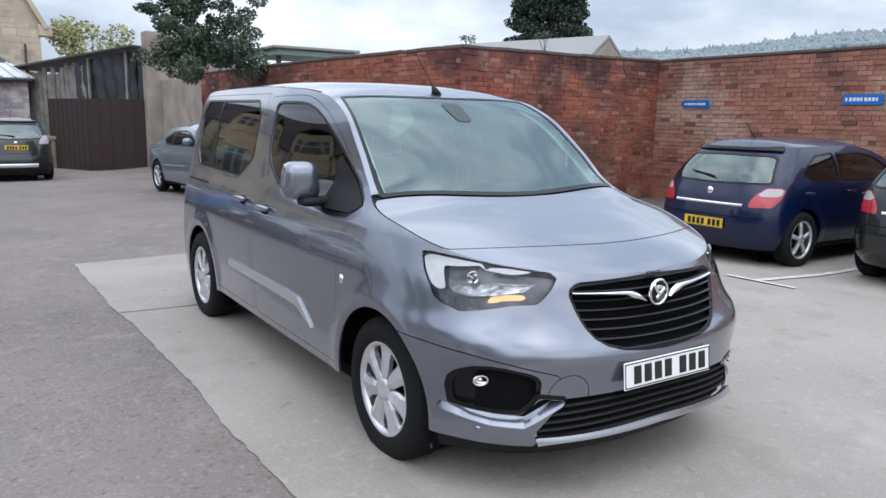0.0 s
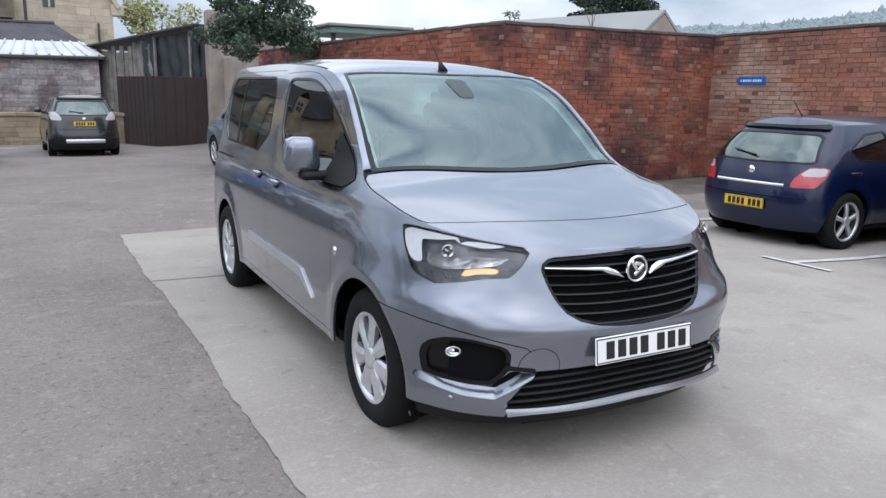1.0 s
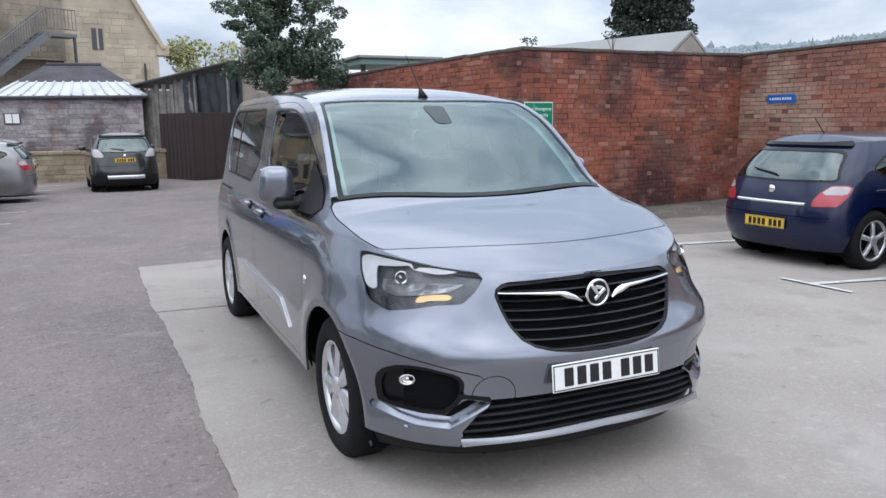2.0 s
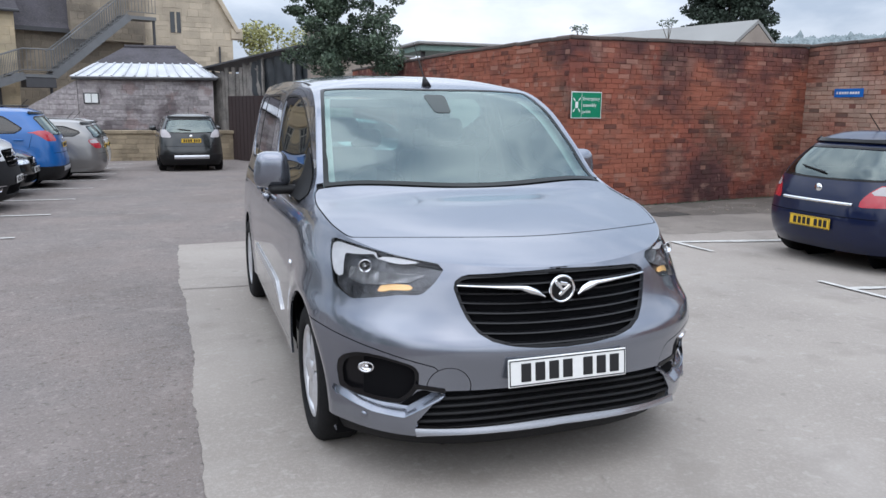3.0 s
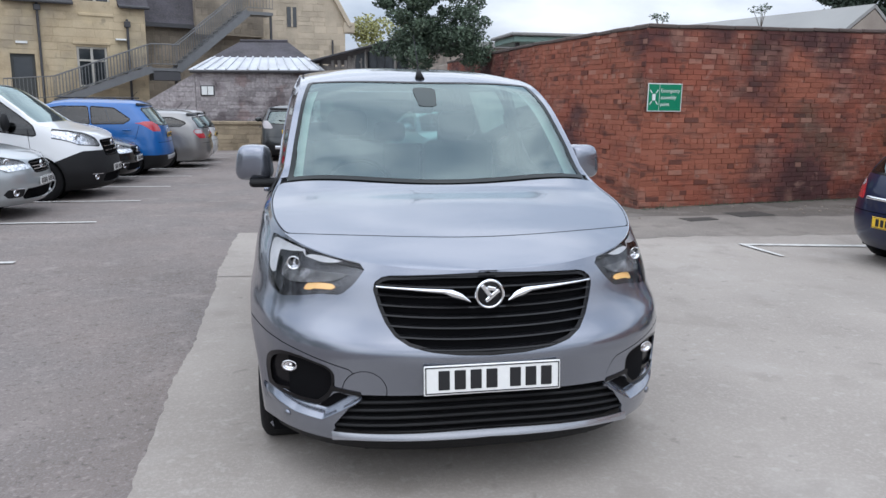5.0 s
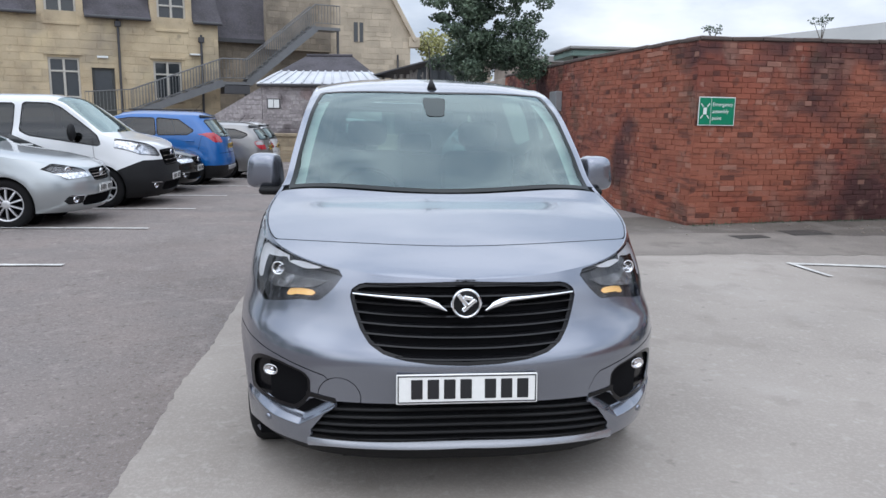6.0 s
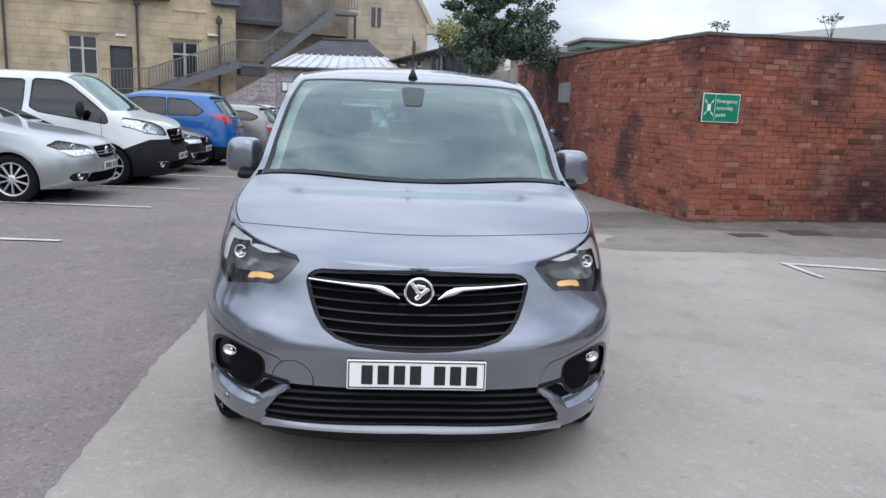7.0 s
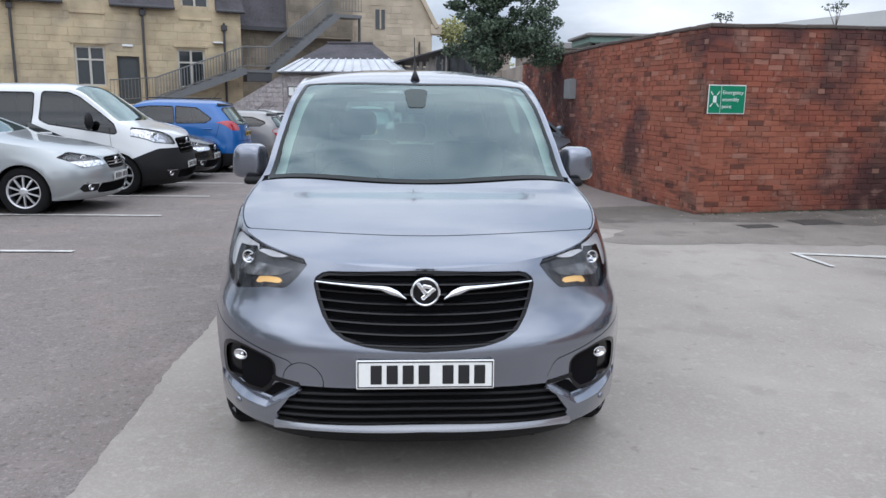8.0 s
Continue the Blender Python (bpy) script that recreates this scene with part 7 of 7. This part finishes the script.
def slope(name, pts, material, parent, thick=0.04, label=""):
    v = [Vector(p) for p in pts]
    n = (v[1] - v[0]).cross(v[2] - v[0]).normalized()
    if n.z < 0:
        n = -n
    k = len(v)
    verts = [tuple(p) for p in v] + [tuple(p - n * thick) for p in v]
    faces = [list(range(k)), list(range(k, 2 * k))[::-1]] + [[i, (i + 1) % k, k + (i + 1) % k, k + i] for i in range(k)]
    return mesh_part(name, verts, faces, material, parent, label, smooth=False)


e0, e1, r0, r1 = Vector((-4.65, 27.25, 2.50)), Vector((0.35, 27.25, 2.56)), Vector((-2.95, 30.2, 3.74)), Vector((-1.05, 30.2, 3.77))
m0, m1 = e0.lerp(r0, 0.42), e1.lerp(r1, 0.42)
slope("sheet_roof", (e0, e1, m1, m0), "roof_sheet", ss, 0.03, "pale corrugated sheet eaves")
for i in range(13):
    t = (i + 0.5) / 13
    a, b = e0.lerp(e1, t), m0.lerp(m1, t)
    part("sheet_rib", tube(a + Vector((0, 0, 0.02)), b + Vector((0, 0, 0.02)), 0.035, 0.035, 6), "roof_sheet", ss)
slope("slate_roof", (m0, m1, r1, r0), "slate", ss, 0.05, "dark slate upper roof")
slope("hip_roof", (e1, (0.35, 33.2, 2.56), r1), "slate", ss, 0.05)
slope("hip_roof", ((-4.65, 33.2, 2.5), e0, r0), "slate", ss, 0.05)
slope("back_roof", ((0.35, 33.2, 2.56), (-4.65, 33.2, 2.5), r0, r1), "slate", ss, 0.05)
part("ridge", tube(r0 + Vector((0, 0, 0.02)), r1 + Vector((0, 0, 0.02)), 0.07, 0.07, 8), "slate", ss)

# ---- stone house with its outside stair ----
MH = Matrix.Translation((-9.7, 34.5, -0.08)) @ Matrix.Rotation(radians(22), 4, "Z")
hs = empty("stone_house", "yellow ashlar stone house with mullioned windows and slate roof", "house", MH)
WIN = [(-4.95, 1.98, 3.72, 1.25), (-0.62, 1.98, 3.72, 1.25), (-9.3, 1.98, 3.72, 1.25)]
UPW = [(-4.95, 5.25, 6.75, 1.25), (-0.35, 5.2, 6.75, 1.25), (-9.3, 5.25, 6.75, 1.25)]
DOOR = (-3.22, 1.2, 3.33, 0.95)
holes = [(c, c + w, a, b) for c, a, b, w in WIN + UPW] + [(DOOR[0], DOOR[0] + DOOR[3], DOOR[1], DOOR[2])]


def pierced(parent, x0, x1, z0, z1, y0, y1, openings, material):
    """A wall slab split round its openings."""
    xs = sorted({x0, x1, *[h[0] for h in openings], *[h[1] for h in openings]})
    zs = sorted({z0, z1, *[h[2] for h in openings], *[h[3] for h in openings]})
    bm = bmesh.new()
    for a, b in zip(xs, xs[1:]):
        run = None
        for c, d in zip(zs, zs[1:]):
            open_ = any(h[0] <= a and b <= h[1] and h[2] <= c and d <= h[3] for h in openings)
            if open_ and run is not None:
                box(a, y0, run, b, y1, c, bm=bm)
                run = None
            elif not open_ and run is None:
                run = c
        if run is not None:
            box(a, y0, run, b, y1, zs[-1], bm=bm)
    return part("wall", bm, material, parent)


def house_window(parent, c, a, b, w, y=0.0):
    wf = part("window", box(c - 0.10, y - 0.05, a - 0.14, c + w + 0.10, y + 0.10, a - 0.02, 0.01, 1), "ashlar", parent, "stone sill and mullioned window")
    for x in (c, c + w / 2 - 0.05, c + w - 0.08):
        part("mullion", box(x, y + 0.06, a, x + (0.10 if x != c + w - 0.08 else 0.08), y + 0.2, b, 0.008, 1), "window_white", wf)
    for z in (a, a + (b - a) * 0.64, b - 0.08):
        part("transom", box(c, y + 0.065, z, c + w, y + 0.195, z + 0.08, 0.008, 1), "window_white", wf)
    for i in (0, 1):
        part("pane", box(c + 0.04 + i * w / 2, y + 0.15, a + 0.02, c + w / 2 - 0.02 + i * w / 2, y + 0.16, b - 0.02), "pane", wf)
    # near-black board behind the panes stands for the unlit room
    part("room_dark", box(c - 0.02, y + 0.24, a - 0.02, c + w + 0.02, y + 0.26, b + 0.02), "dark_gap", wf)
    return wf


pierced(hs, -10.8, 2.35, 0.3, 5.7, 0.0, 0.35, [h for h in holes if h[3] < 5.0], "ashlar")
stone_face(hs, -10.8, 2.35, 0.5, 5.55, 0.0, "ashlar", 0.30, 8, holes=[h for h in holes if h[3] < 5] + [(h[0] - 0.1, h[1] + 0.1, h[2] - 0.2, h[3]) for h in holes if h[2] > 5], lo=0.45, hi=0.95)
part("end_wall", box(-10.8, 0.35, 0.3, -10.45, 8, 5.7), "ashlar", hs)
part("end_wall", box(2.0, 0.35, 0.3, 2.35, 8, 5.7), "ashlar", hs)
for c, a, b, w in WIN:
    house_window(hs, c, a, b, w)
    part("hood_mould", box(c - 0.15, -0.08, b + 0.10, c + w + 0.15, 0.0, b + 0.22, 0.01, 1), "ashlar", hs)
for c, a, b, w in UPW:
    part("dormer_cheek", box(c - 0.28, -0.01, 5.55, c - 0.001, 0.5, 7.3), "ashlar", hs)
    part("dormer_cheek", box(c + w + 0.001, -0.01, 5.55, c + w + 0.28, 0.5, 7.3), "ashlar", hs)
    part("dormer_head", box(c, -0.01, b, c + w, 0.5, 7.3), "ashlar", hs)
    house_window(hs, c, a, b, w)
    slope("dormer_roof", ((c - 0.4, -0.2, 7.2), (c + w / 2, -0.2, 8.3), (c + w / 2, 3.2, 8.3), (c - 0.4, 2.0, 7.2)), "slate", hs)
    slope("dormer_roof", ((c + w / 2, -0.2, 8.3), (c + w + 0.4, -0.2, 7.2), (c + w + 0.4, 2.0, 7.2), (c + w / 2, 3.2, 8.3)), "slate", hs)
dr = part("door", box(DOOR[0], 0.14, DOOR[1], DOOR[0] + DOOR[3], 0.2, DOOR[2], 0.006, 1), "door_grey", hs, "dark grey door")
part("door_panel", box(DOOR[0] + 0.12, 0.125, DOOR[1] + 1.1, DOOR[0] + DOOR[3] - 0.12, 0.14, DOOR[2] - 0.15, 0.004, 1), "pane", dr)
part("wall_lamp", box(DOOR[0] + 0.25, -0.10, DOOR[2] + 0.42, DOOR[0] + 0.70, -0.02, DOOR[2] + 0.52, 0.01, 1), "sign_white", hs, "white bulkhead light")
part("wall_lamp", box(1.0, -0.3, 4.05, 1.45, -0.02, 4.12, 0.01, 1), "sign_white", hs, "white bulkhead light")
# slate eaves between the dormers, gutters and down pipes
spans = [(-10.9, -9.6), (-7.75, -5.25), (-3.4, -0.65), (1.2, 2.5)]
for a, b in spans:
    slope("roof", ((a, -0.25, 5.55), (b, -0.25, 5.55), (b, 4.2, 9.6), (a, 4.2, 9.6)), "slate", hs, 0.1)
    part("gutter", tube((a, -0.32, 5.52), (b, -0.32, 5.52), 0.075, 0.075, 10), "dark_metal", hs)
slope("main_roof", ((-10.9, 0.9, 6.4), (2.5, 0.9, 6.4), (2.5, 4.3, 9.6), (-10.9, 4.3, 9.6)), "slate", hs, 0.1)
slope("back_roof", ((-10.9, 4.2, 9.6), (2.5, 4.2, 9.6), (2.5, 8.4, 5.6), (-10.9, 8.4, 5.6)), "slate", hs, 0.1)
for x, z1 in ((-8.05, 5.5), (-7.3, 5.5), (-2.05, 5.5), (1.55, 5.0)):
    dp = part("down_pipe", tube((x, -0.10, 0.5), (x, -0.10, z1), 0.055, 0.055, 10), "dark_metal", hs, "dark cast iron down pipe")
    part("hopper", box(x - 0.13, -0.22, z1 - 0.35, x + 0.13, -0.02, z1 - 0.1, 0.02, 1), "dark_metal", dp)
# linking range and gabled wing behind the stair
lk = empty("link_range", "slate roofed range joining the house to a gabled wing", "house", MH)
part("wall", box(2.36, 1.6, 0.3, 8.6, 2.0, 5.2), "ashlar_dark", lk)
stone_face(lk, 2.36, 8.6, 0.5, 5.1, 1.6, "ashlar_dark", 0.28, 21)
slope("roof", ((2.3, 1.2, 5.05), (8.7, 1.2, 5.05), (8.7, 5.0, 9.8), (2.3, 5.0, 9.8)), "slate", lk, 0.12)
part("eaves_board", box(2.36, 1.15, 4.86, 6.2, 1.3, 5.04), "dark_metal", lk)
part("upper_wall", box(4.9, 0.9, 4.6, 8.3, 1.3, 9.0), "ashlar_dark", lk)
stone_face(lk, 4.9, 8.3, 4.7, 9.0, 0.9, "ashlar_dark", 0.28, 25)
wg = empty("gabled_wing", "yellow stone wing with a coped gable end", "house", MH @ Matrix.Translation((8.3, 1.2, 0)) @ Matrix.Rotation(radians(-14), 4, "Z"))
gb = bmesh.new()
gv = [(0, 0, 0.3), (4.35, 0, 0.3), (4.35, 0, 5.6), (2.2, 0, 9.4), (0, 0, 9.4)]
front_ = [gb.verts.new(p) for p in gv]
back_ = [gb.verts.new((p[0], 6.0, p[2])) for p in gv]
gb.faces.new(front_)
gb.faces.new(back_)
for i in range(5):
    gb.faces.new([front_[i], front_[(i + 1) % 5], back_[(i + 1) % 5], back_[i]])
part("wall", gb, "ashlar_grey", wg)
stone_face(wg, 0, 4.35, 0.5, 5.5, 0.0, "ashlar_grey", 0.30, 31, lo=0.45, hi=0.9, holes=((1.25, 1.85, 4.9, 5.5),))
stone_face(wg, 0, 3.3, 5.5, 7.1, 0.0, "ashlar_grey", 0.30, 32, lo=0.45, hi=0.9, holes=((1.25, 1.85, 5.4, 6.3),))
part("window", box(1.3, -0.03, 5.2, 1.8, 0.02, 6.2), "pane", wg, "narrow dark window")
part("window_mullion", box(1.52, -0.05, 5.2, 1.6, -0.02, 6.2), "ashlar_grey", wg)
for a, b in (((4.62, -0.12, 5.35), (2.15, -0.12, 9.7)),):
    part("gable_coping", box(0, -0.1, -0.1, (Vector(b) - Vector(a)).length, 0.5, 0.12, 0.02, 1), "ashlar_grey", wg, m=Matrix.Translation(a) @ Matrix.Rotation(-math.atan2(b[2] - a[2], b[0] - a[0]), 4, "Y"))
part("kneeler", box(4.25, -0.15, 5.0, 4.85, 0.5, 5.55, 0.05, 2), "ashlar_grey", wg, "carved stone kneeler")
part("down_pipe", tube((3.65, -0.1, 0.5), (3.65, -0.1, 4.6), 0.05, 0.05, 8), "dark_metal", wg)

st = empty("outside_stair", "grey steel outside stair with barred railings", "stair", MH)


def flight(x0, z0, x1, z1, y0, y1):
    n = max(3, int(abs(z1 - z0) / 0.19))
    for i in range(n):
        xa, xb = x0 + (x1 - x0) * i / n, x0 + (x1 - x0) * (i + 1) / n
        za = z0 + (z1 - z0) * (i + 1) / n
        part("tread", box(min(xa, xb), y0, za - 0.05, max(xa, xb) + 0.03, y1, za), "galv", st)
    a = -math.atan2(z1 - z0, x1 - x0)
    ln = math.hypot(x1 - x0, z1 - z0)
    for y in (y0 - 0.03, y1):
        part("stringer", box(0, y, -0.22, ln, y + 0.03, 0.10), "galv", st, m=Matrix.Translation((x0, 0, z0)) @ Matrix.Rotation(a, 4, "Y"))
    rail(x0, z0, x1, z1, y0)
    rail(x0, z0, x1, z1, y1)


def rail(x0, z0, x1, z1, y):
    ln = math.hypot(x1 - x0, z1 - z0)
    part("handrail", tube((x0, y, z0 + 1.05), (x1, y, z1 + 1.05), 0.025, 0.025, 6), "galv", st)
    part("lower_rail", tube((x0, y, z0 + 0.18), (x1, y, z1 + 0.18), 0.018, 0.018, 6), "galv", st)
    n = int(ln / 0.14)
    for i in range(n + 1):
        t = i / n
        x, z = x0 + (x1 - x0) * t, z0 + (z1 - z0) * t
        part("baluster", box(x - 0.011, y - 0.011, z + 0.18, x + 0.011, y + 0.011, z + 1.05), "galv", st)


flight(-1.7, 1.35, 2.25, 2.85, -1.35, -0.45)
part("landing", box(2.25, -1.38, 2.72, 3.5, -0.42, 2.85), "galv", st)
rail(2.25, 2.85, 3.5, 2.85, -1.35)
part("landing_frame", box(2.30, -1.36, 2.30, 3.48, -0.44, 2.70, 0.01, 1), "dark_metal", st, "dark steel frame under the landing")
flight(3.5, 2.85, 6.9, 5.65, -0.9, 0.0)
part("landing", box(6.9, -0.95, 5.50, 8.15, 0.05, 5.65), "galv", st)
rail(6.9, 5.65, 8.15, 5.65, -0.9)
for x in (3.4, 8.05):
    part("post", box(x - 0.05, -0.9, 0.5, x + 0.05, -0.8, 2.75 if x < 5 else 5.55), "dark_metal", st)
rail(-3.6, 1.2, -1.7, 1.35, -0.9)
part("door_landing", box(-3.7, -1.4, 0.4, -1.7, 0.0, 1.2), "ashlar", st, "stone door landing")

# ---- roofs beyond the brick wall ----
sh2 = empty("outbuilding", "low gabled outbuilding with a grey sheet roof beyond the wall", "building")
ax, bx2 = Vector((9.55, 9.9, 3.30)), Vector((8.3, 14.4, 3.30))
dirn = (bx2 - ax).normalized()
lat = Vector((dirn.y, -dirn.x, 0))
for s in (-1, 1):
    o = lat * s * 1.5 + Vector((0, 0, -0.95))
    slope("roof", (ax, bx2, bx2 + o, ax + o), "flat_roof", sh2, 0.06, "weathered grey roof slope")
for q in (ax, bx2):
    gbm = bmesh.new()
    gbm.faces.new([gbm.verts.new(q + lat * (s * 1.35) + Vector((0, 0, zz))) for s, zz in ((-1, -3.3), (1, -3.3), (1, -0.95), (0, -0.10), (-1, -0.95))])
    ret = bmesh.ops.extrude_face_region(gbm, geom=gbm.faces[:])
    bmesh.ops.translate(gbm, verts=[e for e in ret["geom"] if isinstance(e, bmesh.types.BMVert)], vec=dirn * (0.2 if q is ax else -0.2))
    part("gable_wall", gbm, "render", sh2)
fr = empty("canopy_roof", "flat roofed shelter with a pale green fascia", "building")
part("fascia", box(4.75, 16.6, 2.98, 6.95, 18.6, 3.14, 0.02, 1), "fascia_green", fr)
part("deck", box(4.65, 16.5, 3.14, 7.05, 18.7, 3.22, 0.02, 1), "flat_roof", fr)
for x in (4.9, 6.8):
    part("post", box(x - 0.05, 16.8, -0.45, x + 0.05, 16.9, 2.98), "dark_metal", fr)
bl = empty("back_cottage", "far stone cottage seen over the tree", "house", Matrix.Translation((7.2, 30.0, 0)))
part("wall", box(-1.6, 0, -0.4, 1.4, 4, 3.7), "render", bl)
part("roof_edge", box(-1.8, -0.2, 3.7, 1.6, 4.2, 3.95, 0.02, 1), "flat_roof", bl)

# ---- far wooded hill ----
rnd = random.Random(31)
hv, hf = [], []
N = 90
for i in range(N + 1):
    az = radians(34 + 62 * i / N)
    t = i / N
    top = 30 + 26 * math.sin(t * 2.6 + 0.25) ** 1.0 + 3 * math.sin(t * 17)
    for r, z in ((380, -5), (520, top * 0.75), (640, top * 1.12), (900, top * 0.9)):
        hv.append((r * math.sin(az), r * math.cos(az), z))
for i in range(N):
    for j in range(3):
        a = i * 4 + j
        hf.append([a, a + 4, a + 5, a + 1])
tagged(mesh_part("backdrop_hill", hv, hf, "hill"), "wooded hillside far beyond the town, haze painted into its colour", "hill", kind="structure")
tv, tf = [], []
puff = bmesh.new()
bmesh.ops.create_icosphere(puff, subdivisions=1, radius=1)
PUFF_V, PUFF_F = [q.co.copy() for q in puff.verts], [[q.index for q in w.verts] for w in puff.faces]
puff.free()
for i in range(7500):
    t = rnd.random()
    az = radians(34 + 62 * t)
    top = 30 + 26 * math.sin(t * 2.6 + 0.25) + 3 * math.sin(t * 17)
    r = rnd.uniform(540, 660)
    z = top * (0.75 + 0.37 * (r - 520) / 120) if r < 640 else top * 1.1
    rx, rz = rnd.uniform(1.2, 3.2), rnd.uniform(1.2, 3.5 if rnd.random() < 0.96 else 7)
    v = [(r * math.sin(az) + q.x * rx * rnd.uniform(0.75, 1.2), r * math.cos(az) + q.y * rx * rnd.uniform(0.75, 1.2), z + 2 + q.z * rz * rnd.uniform(0.75, 1.2)) for q in PUFF_V]
    f = PUFF_F
    k = len(tv)
    tv += v
    tf += [[q + k for q in w] for w in f]
tagged(mesh_part("far_wood", tv, tf, "hill"), "far trees along the hillside, haze painted into their colour", "wood", kind="stuff")
